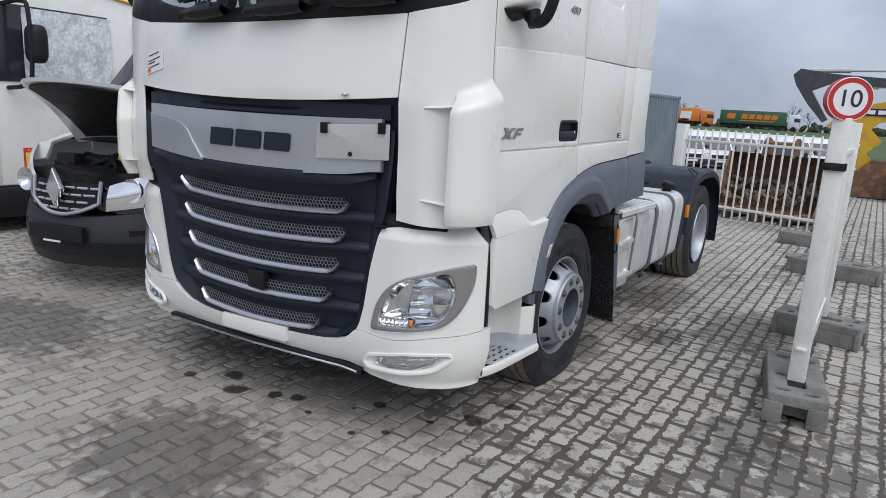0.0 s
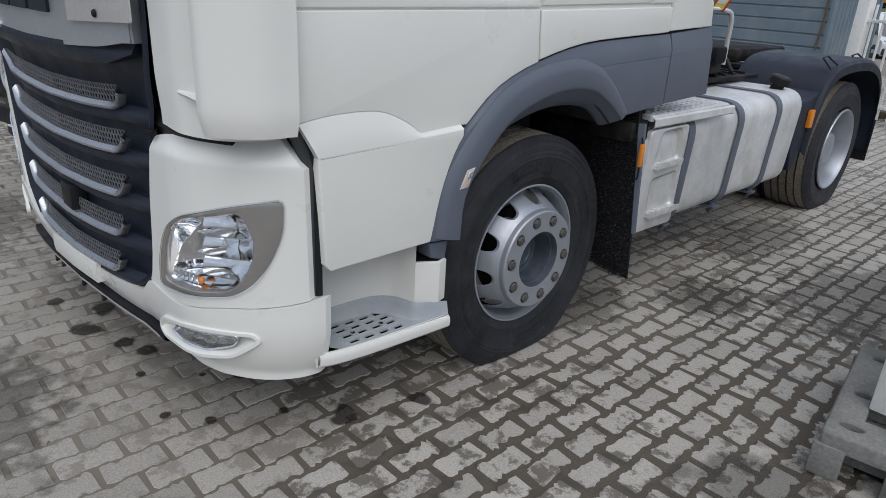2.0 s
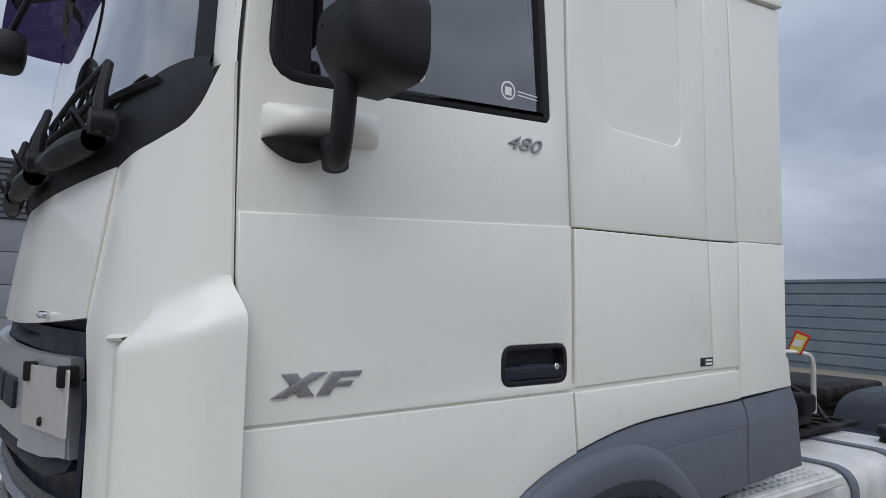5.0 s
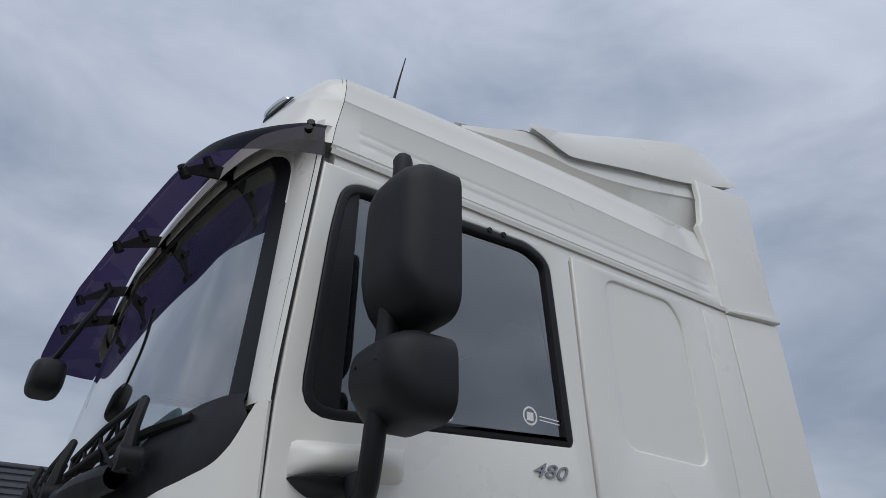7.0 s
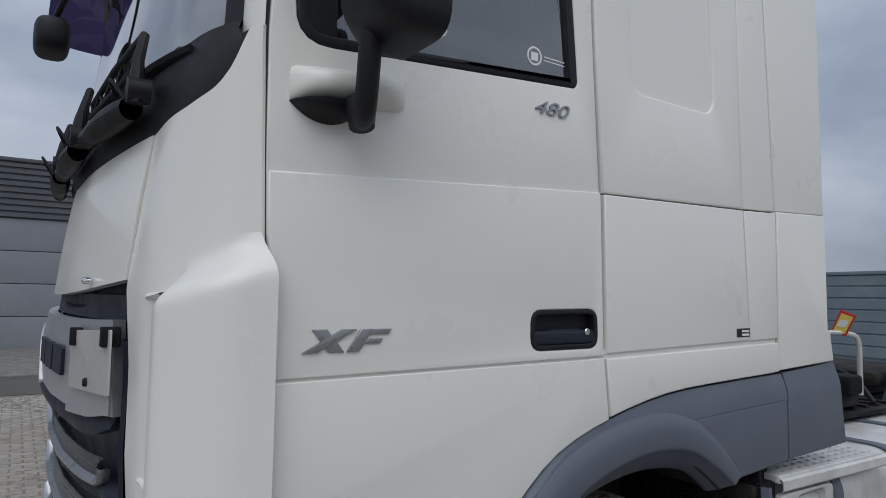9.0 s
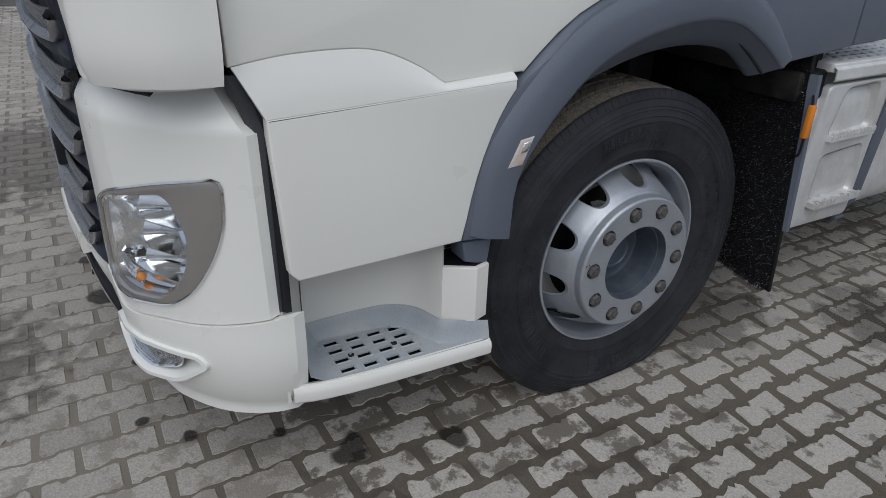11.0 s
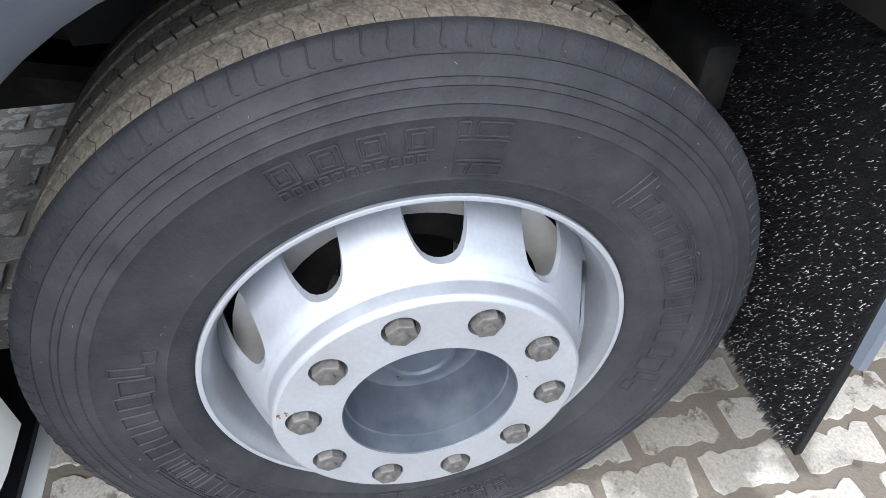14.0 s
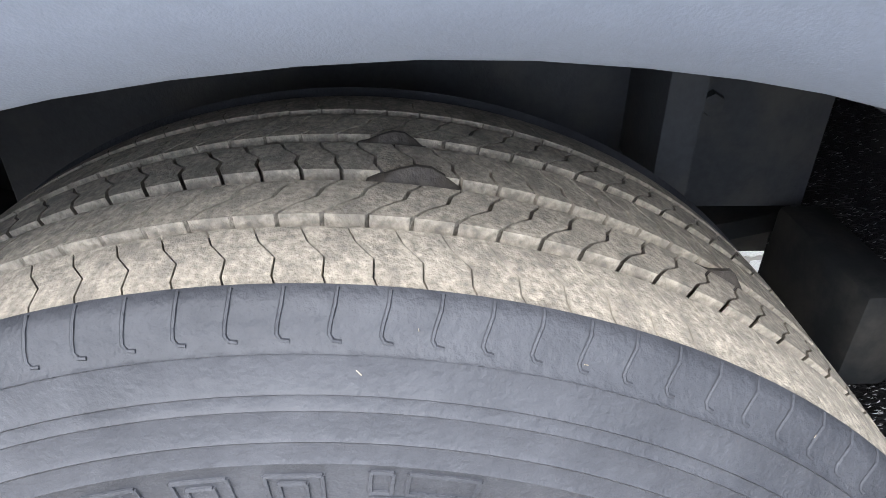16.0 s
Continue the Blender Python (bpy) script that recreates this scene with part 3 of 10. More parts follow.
def door(side):
    fn = lambda u, v, w: (w * side, u, v)
    bm = bmesh.new()
    lower = [(yf(1.392), 1.396), (yr(1.41), 1.412), (yr(1.88), belt(yr(1.88)) - 0.002), (yf(1.83), belt(yf(1.83)) - 0.002), (yf(1.7), 1.7), (yf(1.57), 1.57)]
    hand = rounded([(-0.424, 1.434), (-0.178, 1.436), (-0.182, 1.545), (-0.424, 1.541)], 0.035)
    plate(bm, lower, 1.22, 1.2475, 0.005, fn, holes=[hand])
    upper = [(yf(1.83), belt(yf(1.83)) - 0.01), (yr(1.88), belt(yr(1.88)) - 0.01), (yr(2.34), 2.34), (yr(2.79), 2.797), (yf(2.79), 2.79), (yf(2.5), 2.5), (yf(2.28), 2.28), (yf(2.14), 2.14), (yf(1.95), 1.95)]
    plate(bm, upper, 1.22, 1.2415, 0.005, fn, holes=[WIN])
    d = part("door", bm, PAINT, lorry)
    # black frame of the window, and its pane
    bm = bmesh.new()
    plate(bm, WIN, 1.20, 1.2425, 0.006, fn, holes=[inset(ccw(WIN), 0.026)])
    part("window_seal", bm, RUBBER_SEAL, d)
    bm = bmesh.new()
    front = ccw([(-1.075, 2.13), (-0.985, 2.12), (-0.985, 2.75), (-1.03, 2.745), (-1.05, 2.6)])
    plate(bm, front, 1.205, 1.236, 0.004, fn)
    part("window_corner_cover", bm, BLACK, d)
    bm = bmesh.new()
    plate(bm, inset(ccw(WIN), 0.02), 1.222, 1.226, 0, fn)
    g = part("window_pane", bm, WINDOW, d, "tinted side window pane")
    g.visible_shadow = False
    bm = bmesh.new()
    plate(bm, [(-0.735, 2.115), (-0.727, 2.115), (-0.727, 2.15), (-0.735, 2.15)], 1.222, 1.23, 0.001, fn)
    part("pane_divider", bm, RUBBER_SEAL, d)
    # handle in its recess
    bm = bmesh.new()
    plate(bm, hand, 1.20, 1.249, 0.004, fn, holes=[inset(ccw(hand), 0.014)])
    box(bm, 1.19 * side, 1.205 * side, -0.42, -0.18, 1.43, 1.55)
    h = part("door_handle", bm, BLACK, d, "black recessed door handle")
    bm = bmesh.new()
    plate(bm, rounded([(-0.412, 1.447), (-0.19, 1.449), (-0.19, 1.488), (-0.412, 1.486)], 0.012), 1.205, 1.247, 0.008, fn)
    plate(bm, rounded([(-0.35, 1.475), (-0.235, 1.475), (-0.235, 1.49), (-0.35, 1.49)], 0.006), 1.205, 1.242, 0.004, fn)
    part("grip", bm, ANTHRACITE, h)
    bm = bmesh.new()
    lathe(bm, [(0.0005, 1.2505), (0.008, 1.2505), (0.0095, 1.249), (0.0095, 1.24)], 20, lambda r, x, a: (x * side, -0.222 + r * math.sin(a), 1.482 + r * math.cos(a)))
    part("lock", bm, CHROME, h)
    # black seal in the gap before the door
    bm = bmesh.new()
    rows = []
    for k in range(41):
        z = 1.10 + (2.81 - 1.10) * k / 40
        xo = 1.237 if z < 1.6 else 1.2345
        rows.append([(side * 1.17, yf(z) - 0.024, z), (side * (xo - 0.006), yf(z) - 0.020, z), (side * xo, yf(z) - 0.0012, z), (side * 1.17, yf(z) - 0.0012, z)])
    grid(bm, rows)
    part("door_seal", bm, RUBBER_SEAL, d)
    # curved base of the mirror arm
    bm = bmesh.new()
    rows = []
    for j in range(9):
        v = j / 8
        row = []
        for i in range(17):
            u = i / 16
            dome = 0.075 * (1 - (2 * u - 1) ** 4) * (1 - abs(2 * v - 1) ** 3)
            row.append((side * (1.236 + dome), -1.098 + 0.29 * u, 1.982 + 0.008 * u + 0.085 * v + 0.01 * u))
        rows.append(row)
    grid(bm, rows, (-0.02 * side, 0, 0))
    mb = part("mirror_base", bm, PAINT, d)
    bm = bmesh.new()
    rows = []
    for j in range(7):
        v = j / 6
        row = []
        for i in range(17):
            u = i / 16
            dome = 0.073 * (1 - (2 * u - 1) ** 4) * (1 - (1 - v) ** 2.5)
            row.append((side * (1.236 + dome), -1.096 + 0.18 * u, 1.985 - 0.045 * (1 - (2 * u - 1) ** 2) * (1 - v) + 0.008 * u))
        rows.append(row)
    grid(bm, rows, (-0.02 * side, 0, 0.004))
    part("base_underside", bm, BLACK, mb)
    return d


for side in (1, -1):
    door(side)

# lower door skin, and the fuller panel under its stepped crease
FENDER_TOP = smooth_line([(-0.624, 0.672), (-0.590, 0.825), (-0.539, 0.955), (-0.470, 1.045), (-0.328, 1.160), (-0.126, 1.236), (0.125, 1.288), (0.42, 1.308), (0.741, 1.322)], 3)
FENDER_IN = smooth_line([(-0.498, 0.655), (-0.485, 0.804), (-0.407, 0.925), (-0.296, 1.034), (-0.197, 1.086), (-0.07, 1.121), (0.065, 1.134), (0.19, 1.117), (0.28, 1.074), (0.345, 1.032), (0.405, 0.985)], 3)
FENDER_LIP = smooth_line([(-0.484, 0.655), (-0.445, 0.785), (-0.385, 0.890), (-0.280, 0.972), (-0.185, 1.010), (-0.065, 1.042), (0.065, 1.0555), (0.18, 1.048), (0.262, 1.028), (0.32, 0.993), (0.375, 0.95)], 3)
NOTCH = smooth_line([(-1.105, 1.106), (-0.986, 1.121), (-0.84, 1.119), (-0.744, 1.085), (-0.671, 1.040)], 4) + [(-0.500, 1.049)]


def side_skins(side):
    fn = lambda u, v, w: (w * side, u, v)
    top = [p for p in FENDER_TOP if p[0] > -0.49 and p[0] < -0.13]
    bm = bmesh.new()
    plate(bm, [(-1.112, 1.390), *NOTCH[:-1], (-0.478, 1.046), *top, (-0.134, 1.233), (-0.152, 1.406)], 1.22, 1.2475, 0.004, fn)
    part("lower_door_skin", bm, PAINT, lorry)
    # white strip added behind the gap under the door to lighten its line
    bm = bmesh.new()
    plate(bm, [(-1.105, 1.378), (0.712, 1.418), (0.712, 1.452), (-1.105, 1.408)], 1.225, 1.2385, 0.0, fn)
    part("sill_flange", bm, PAINT, lorry)
    # panel below the crease: a sloping shoulder, then upright
    bm = bmesh.new()
    low = [(max(-1.052 + 0.0005 * i, p[0]), 1.012 + 0.04 * (p[0] + 1.05)) for i, p in enumerate(NOTCH)]
    up = [(p[0] if i else -1.10, p[1]) for i, p in enumerate(NOTCH)]
    edge_in = [p for p in FENDER_TOP if p[1] < low[-1][1]]
    shoulder = [[fn(p[0] + (q[0] - p[0]) * g, p[1] + (q[1] - p[1]) * g, 1.2465 + 0.020 * math.sin(g * math.pi / 2)) for p, q in zip(up, low)] for g in (0, 0.25, 0.5, 0.75, 1.0)]
    grid(bm, shoulder, (-0.02 * side, 0, 0))
    plate(bm, [low[0], (-1.036, 0.690), (-1.018, 0.668), (-0.626, 0.672)] + edge_in[1:] + low[::-1][:-1], 1.225, 1.2666, 0.004, fn)
    part("side_panel", bm, PAINT, lorry)
    # strip above the wheel arch
    bm = bmesh.new()
    top = [p for p in FENDER_TOP if p[0] > -0.126 and p[0] < 0.72]
    plate(bm, [(-0.144, 1.404), (-0.126, 1.240), *[(a, b + 0.003) for a, b in top], (0.722, 1.326), (0.718, 1.428)], 1.22, 1.2475, 0.005, fn)
    part("sill_strip", bm, PAINT, lorry)
    # rear side wall of the cab in its fields
    bm = bmesh.new()
    plate(bm, [(-0.142, 1.418), (0.548, 1.440), (0.52, 1.884), (-0.152, 1.874)], 1.22, 1.2475, 0.005, fn)
    part("locker_door", bm, PAINT, lorry)
    bm = bmesh.new()
    plate(bm, [(0.554, 1.438), (0.716, 1.443), (0.716, 1.890), (0.526, 1.884)], 1.22, 1.2475, 0.005, fn)
    part("side_strip", bm, PAINT, lorry)
    rec = rounded([(-0.028, 2.20), (0.372, 2.192), (0.352, 2.70), (0.30, 2.772), (-0.045, 2.766)], 0.06, 5)
    bm = bmesh.new()
    plate(bm, [(-0.154, 1.879), (0.520, 1.890), (0.500, 2.80), (-0.200, 2.80), (-0.184, 2.34)], 1.22, 1.2435, 0.007, fn, holes=[rec])
    part("cab_side", bm, PAINT, lorry)
    bm = bmesh.new()
    plate(bm, inset(ccw(rec), -0.004), 1.20, 1.2355, 0.0, fn)
    part("recess_panel", bm, PAINT, lorry)
    bm = bmesh.new()
    plate(bm, [(0.5225, 1.890), (0.716, 1.896), (0.660, 2.80), (0.5025, 2.80)], 1.22, 1.2425, 0.006, fn)
    part("upper_side_strip", bm, PAINT, lorry)
    # air guide behind the cab
    bm = bmesh.new()
    plate(bm, [(0.724, 1.330), (1.092, 1.350), (1.072, 1.456), (1.055, 1.47), (1.050, 1.906), (0.722, 1.896)], 1.20, 1.2485, 0.006, fn)
    part("lower_air_guide", bm, PAINT, lorry)
    bm = bmesh.new()
    plate(bm, [(0.722, 1.898), (1.050, 1.908), (1.035, 2.86), (0.664, 2.82)], 1.20, 1.2435, 0.006, fn)
    part("side_air_guide", bm, PAINT, lorry)


for side in (1, -1):
    side_skins(side)
bm = bmesh.new()
box(bm, -1.2, 1.2, 1.0, 1.03, 1.1, 2.9, 0.01)
part("rear_wall", bm, PAINT, lorry)

# wheel-arch trim
def fender(side):
    fn = lambda u, v, w: (w * side, u, v)
    bm = bmesh.new()
    top = [(a, b - 0.004) for a, b in FENDER_TOP]
    crease = [(a + 0.02 * min(1, max(0, (a + 0.5) / 0.3)), b - 0.088 * min(1.0, max(0.0, (a + 0.50) / 0.40))) for a, b in top]
    crease[-1] = (0.744, crease[-1][1])
    facet = [[fn(c[0] + (t[0] - c[0]) * g, c[1] + (t[1] - c[1]) * g, 1.2618 - 0.020 * g * g - 0.002 * g) for c, t in zip(crease, top)] for g in (0.0, 0.3, 0.65, 1.0)]
    grid(bm, facet, (-0.02 * side, 0, 0))
    plate(bm, crease + [(0.744, 1.02)] + [(0.393, 0.990)] + FENDER_IN[::-1][1:], 1.215, 1.262, 0.006, fn)
    f = part("wheel_arch_trim", bm, GREY, lorry, "blue-grey plastic wheel-arch trim")
    # flare round the opening
    bm = bmesh.new()
    rows, returns = [], []
    for i, ((y, z), (ly, lz)) in enumerate(zip(FENDER_IN, FENDER_LIP)):
        g = i / (len(FENDER_IN) - 1)
        ang = math.atan2(z - 0.55, y + 0.04)
        wd = 0.105 if g < 0.6 else 0.105 - 0.05 * (g - 0.6) / 0.4
        dy, dz = math.cos(ang), math.sin(ang)
        returns.append([(side * x, ly + (y - ly) * q, lz + (z - lz) * q) for q, x in ((0.30, 1.16), (0.06, 1.178), (0.0, 1.190), (0.05, 1.200), (0.35, 1.228), (0.75, 1.256), (0.94, 1.270), (1.0, 1.2755))])
        rows.append([(side * x, y + dy * wd * q, z + dz * wd * q) for q, x in ((-0.05, 1.262), (-0.03, 1.274), (0.0, 1.2765), (0.08, 1.2795), (0.62, 1.281), (0.80, 1.277), (1.0, 1.262), (1.02, 1.25))])
    grid(bm, rows)
    part("arch_flare", bm, GREY, f)
    bm = bmesh.new()
    grid(bm, returns)
    part("flare_return", bm, GREY, f)
    bm = bmesh.new()
    plate(bm, [(0.750, 1.022), (1.140, 1.040), (1.112, 1.252), (0.750, 1.232)], 1.20, 1.262, 0.004, fn)
    grid(bm, [[fn(a, b, w) for a, b in ((0.7505, z0), (0.93, (z0 + z1) / 2), (y1, z1))] for z0, z1, y1, w in ((1.231, 1.251, 1.112, 1.2618), (1.26, 1.28, 1.108, 1.2585), (1.32, 1.346, 1.098, 1.241))], (-0.02 * side, 0, 0))
    part("rear_arch_trim", bm, GREY, lorry, "blue-grey plastic trim behind the wheel arch")
    # black inner wing
    bm = bmesh.new()
    rows = []
    arc = [p for p in FENDER_IN if p[1] > 0.93 or p[0] > 0]
    for y, z in arc:
        d = Vector((y, z - 0.5)).normalized()
        rows.append([(side * 1.235, y, z), (side * 1.235, y - d.x * 0.03, z - d.y * 0.03), (side * 1.20, y - d.x * 0.034, z - d.y * 0.034), (side * 0.80, y - d.x * 0.03, z - d.y * 0.03), (side * 0.80, y, z)])
    grid(bm, rows)
    part("inner_wing", bm, LINER, lorry)
    bm = bmesh.new()
    plate(bm, [(-0.489, 0.902), (-0.450, 0.907), (-0.479, 0.840), (-0.520, 0.838)], 1.255, 1.284, 0.006, fn)
    ml = part("side_marker_lamp", bm, material("milky_lens", (0.60, 0.58, 0.56), 0.15, stain=(0.5, 0.30, 0.18), stain_amount=0.5, stain_scale=22) if side == 1 else bpy.data.materials["milky_lens"], f, "clear side marker lamp with amber bulb")
    bm = bmesh.new()
    plate(bm, [(-0.482, 0.895), (-0.458, 0.899), (-0.470, 0.872), (-0.492, 0.870)], 1.26, 1.2862, 0.004, fn)
    part("reflector", bm, HL_CHROME, ml)
    # grey end piece under the trim, and the black bracket
    bm = bmesh.new()
    plate(bm, [(-0.61, 0.655), (-0.525, 0.650), (-0.535, 0.575), (-0.60, 0.60)], 1.18, 1.245, 0.006, fn)
    part("trim_end", bm, GREY, lorry)


for side in (1, -1):
    fender(side)

# ---------------------------------------------------------------- front of the cab
hood_low = lambda s: 1.600 - 0.040 * (1 - (s / 0.9) ** 2)
hood_top = lambda s: 1.945 - 0.03 * (1 - (s / 0.9) ** 2)
bm = bmesh.new()
band(bm, -0.902, 0.902, hood_low, hood_top, 0.006, 0.03, 40, 12, shape=lambda s, z: 0.004 * math.sin(max(0, min(1, (z - 1.56) / 0.38)) * math.pi))
bonnet = part("bonnet_flap", bm, PAINT, lorry)
# dark surround of the grille
GR_EDGE = [(0.40, 0.40), (0.46, 0.50), (0.53, 0.655), (0.62, 0.712), (0.70, 0.738), (0.93, 0.795), (1.12, 0.850), (1.30, 0.878), (1.62, 0.892)]
gx = lambda z: curve_at(GR_EDGE, z)
bm = bmesh.new()
zs = [0.43 + 1.17 * j / 30 for j in range(31)]
rows = []
for z in zs:
    w = gx(z)
    rows.append([nose(w * (2 * i / 40 - 1), z, -0.045) for i in range(41)])
grid(bm, rows, (0, 0.02, 0))
grille = part("radiator_grille", bm, ANTHRACITE, lorry, "anthracite plastic radiator grille with five chromed slats")
# curved top rail under the flap, with its dark slot
bm = bmesh.new()
band(bm, -0.86, 0.86, 1.50, 1.565, -0.02, 0.03, 36, 4, shape=lambda s, z: -0.03 * max(0, 1 - (s / 0.42) ** 4) if z > 1.52 else 0)
part("top_rail", bm, ANTHRACITE, grille)
# chin below the badge panel
bm = bmesh.new()
band(bm, -0.80, 0.80, lambda s: 1.185 + 0.06 * (abs(s) / 0.8) ** 3, lambda s: 1.25 + 0.03 * (abs(s) / 0.8) ** 2, -0.005, 0.04, 36, 5, shape=lambda s, z: 0.02 * math.sin(max(0, min(1, (z - 1.18) / 0.09)) * math.pi))
part("chin", bm, ANTHRACITE, grille)
# silver badge panel
bm = bmesh.new()
badge_low = lambda s: 1.245 + 0.03 * (abs(s) / 0.8) ** 2
band(bm, -0.79, 0.832, badge_low, lambda s: 1.505 - 0.012 * (1 - (s / 0.8) ** 2), 0.012, 0.03, 44, 6, shape=lambda s, z: 0.004 * math.sin((z - 1.25) / 0.25 * math.pi))
badge = part("badge_panel", bm, BADGE_SILVER, lorry, "silver badge panel above the grille")
for sd in (1, -1):
    bm = bmesh.new()
    lo = lambda s: 1.232 + 0.045 * (abs(s) / 0.8) ** 2
    hi = lambda s: curve_at([(0.33, 1.245), (0.40, 1.325), (0.46, 1.395), (0.55, 1.43), (0.80, 1.455)], abs(s))
    band(bm, 0.335 * sd, (0.828 if sd > 0 else 0.785) * sd, lo, hi, 0.022, 0.03, 20, 5)
    part("badge_wing", bm, BADGE_SILVER, badge)


def nose_shape(bm, poly, off, thick):
    """A small flat-backed shape laid on the front's skin; poly: (s, z)."""
    a = [bm.verts.new(nose(s, z, off + thick)) for s, z in poly]
    b = [bm.verts.new(nose(s, z, off)) for s, z in poly]
    bm.faces.new(a)
    for i in range(len(a)):
        j = (i + 1) % len(a)
        bm.faces.new((a[i], b[i], b[j], a[j]))


# maker's mark as three plain dark blocks
for a, b in ((-0.262, -0.100), (-0.085, 0.085), (0.100, 0.262)):
    bm = bmesh.new()
    nose_shape(bm, rounded([(a, 1.327), (b - 0.012, 1.327), (b, 1.412), (a + 0.012, 1.412)], 0.008, 3), 0.016, 0.010)
    part("badge_block", bm, ANTHRACITE, badge)

# bare number-plate carrier hung on two clips
bm = bmesh.new()
plate(bm, rounded([(0.515, 1.315), (0.885, 1.315), (0.885, 1.467), (0.515, 1.467)], 0.006), 0, 0.004, 0.001, lambda u, v, w: (u, -1.412 + (u - 0.60) * 0.15 - w, v + (u - 0.52) * 0.05), back=True)
carrier = part("plate_carrier", bm, STAINLESS, lorry, "bare metal number-plate carrier without a plate")
for u in (0.558, 0.850):
    bm = bmesh.new()
    y = -1.416 + (u - 0.60) * 0.15
    z = 1.452 + (u - 0.52) * 0.05
    box(bm, u - 0.017, u + 0.017, y - 0.012, y + 0.03, z - 0.025, z + 0.022, 0.003)
    part("clip", bm, CHASSIS, carrier)
bm = bmesh.new()
lathe(bm, [(0.001, -0.008), (0.008, -0.008), (0.011, -0.004), (0.011, 0.0)], 14, lambda r, x, a: (0.695 + r * math.sin(a), -1.402 + x, 1.346 + r * math.cos(a)))
part("bolt", bm, CHASSIS, carrier)
# flap lock and paper label
bm = bmesh.new()
p = nose(0.66, 1.60, 0.012)
tube(bm, [p, p + Vector((0, -0.016, 0)), p + Vector((0.0, -0.02, 0))], [0.009, 0.009, 0.004], 12)
tube(bm, [p + Vector((-0.014, -0.014, 0)), p + Vector((0.03, -0.014, 0.002))], 0.005, 8)
part("flap_lock", bm, CHROME, bonnet)
bm = bmesh.new()
nose_shape(bm, [(-0.835, 1.655), (-0.655, 1.690), (-0.665, 1.800), (-0.845, 1.770)], 0.012, 0.003)
paper = part("paper_label", bm, SIGN_WHITE, bonnet, "white paper label with handwritten lines and an orange dot")
for k, (za, l) in enumerate(((0.085, 0.75), (0.055, 0.9), (0.040, 0.5), (0.018, 0.9))):
    bm = bmesh.new()
    nose_shape(bm, [(-0.83, 1.668 + za), (-0.83 + 0.15 * l, 1.668 + za + 0.03 * l), (-0.83 + 0.15 * l, 1.674 + za + 0.03 * l), (-0.83, 1.674 + za)], 0.0145, 0.0018)
    part("writing_line", bm, INK, paper)
bm = bmesh.new()
nose_shape(bm, [(-0.825, 1.665), (-0.79, 1.672), (-0.795, 1.696), (-0.83, 1.69)], 0.0145, 0.002)
part("orange_dot", bm, ORANGE, paper)

# five slats: dark wing, honeycomb insert, chromed lip
HEX_ROOM = 0.0195
HEX_SILVER = material("bright_grille_plastic", (0.38, 0.39, 0.41), 0.3, metal=0.7)


def slat(zc, half, top_gap):
    wide = gx(zc) - 0.03
    droop = lambda s: 0.028 * (1 - (s / half) ** 2) if abs(s) < half else 0.0
    bm = bmesh.new()
    z0 = lambda s: zc - 0.062 - droop(s) * 0.9
    z1 = lambda s: zc - 0.012 - droop(s) * 0.9
    rows = []
    for j in range(7):
        g = j / 6
        row = []
        for i in range(49):
            s = wide * (2 * i / 48 - 1)
            bulge = 0.035 * math.sin(math.pi * (0.25 + 0.65 * g)) - 0.04 * max(0, (abs(s) - half * 0.97) / (wide - half * 0.97)) ** 2
            row.append(nose(s, z0(s) + (z1(s) - z0(s)) * g, -0.03 + bulge))
        rows.append(row)
    grid(bm, rows, (0, 0.05, 0.0))
    sl = part("slat", bm, ANTHRACITE, grille)
    # chromed lip with upturned ends
    bm = bmesh.new()
    line = []
    for i in range(33):
        s = half * (2 * i / 32 - 1)
        e = max(0, (abs(s) / half - 0.90) / 0.10)
        line.append((s, zc - 0.014 - droop(s) * 0.9 + 0.052 * e ** 1.4))
    rows = []
    for o, dz in ((-0.008, 0.010), (0.002, 0.010), (0.015, -0.003), (0.016, -0.009), (0.008, -0.014), (-0.015, -0.014)):
        rows.append([nose(s, z + dz, o) for s, z in line])
    grid(bm, rows)
    part("chrome_lip", bm, SATIN, sl)
    bm = bmesh.new()
    hh = 0.046
    nrow = 3
    dz = HEX_ROOM * 0.866
    dx = HEX_ROOM
    for k in range(nrow):
        count = int(2 * half / dx) - 2
        for i in range(count):
            s = -half + dx * (i + 1.2) + (dx / 2 if k % 2 else 0)
            if zc > 0.60 and zc < 0.70 and -0.06 < s < 0.07:
                continue
            if abs(s) > half * 0.975:
                continue
            z = zc - 0.002 - droop(s) * 0.9 + dz * (k + 0.5)
            ro, ri = dx * 0.578, dx * 0.512
            outer = [bm.verts.new(nose(s + ro * math.sin(a), z + ro * 0.98 * math.cos(a), -0.006)) for a in [math.pi / 3 * q for q in range(6)]]
            inner = [bm.verts.new(nose(s + ri * math.sin(a), z + ri * 0.98 * math.cos(a), -0.006)) for a in [math.pi / 3 * q for q in range(6)]]
            deep = [bm.verts.new(nose(s + ri * math.sin(a), z + ri * 0.98 * math.cos(a), -0.0095)) for a in [math.pi / 3 * q for q in range(6)]]
            for q in range(6):
                w = (q + 1) % 6
                bm.faces.new((outer[q], outer[w], inner[w], inner[q]))
                bm.faces.new((inner[q], inner[w], deep[w], deep[q]))
    mi = part("honeycomb_insert", bm, HEX_SILVER, sl)
    mi["kind"] = "stuff"
    return sl


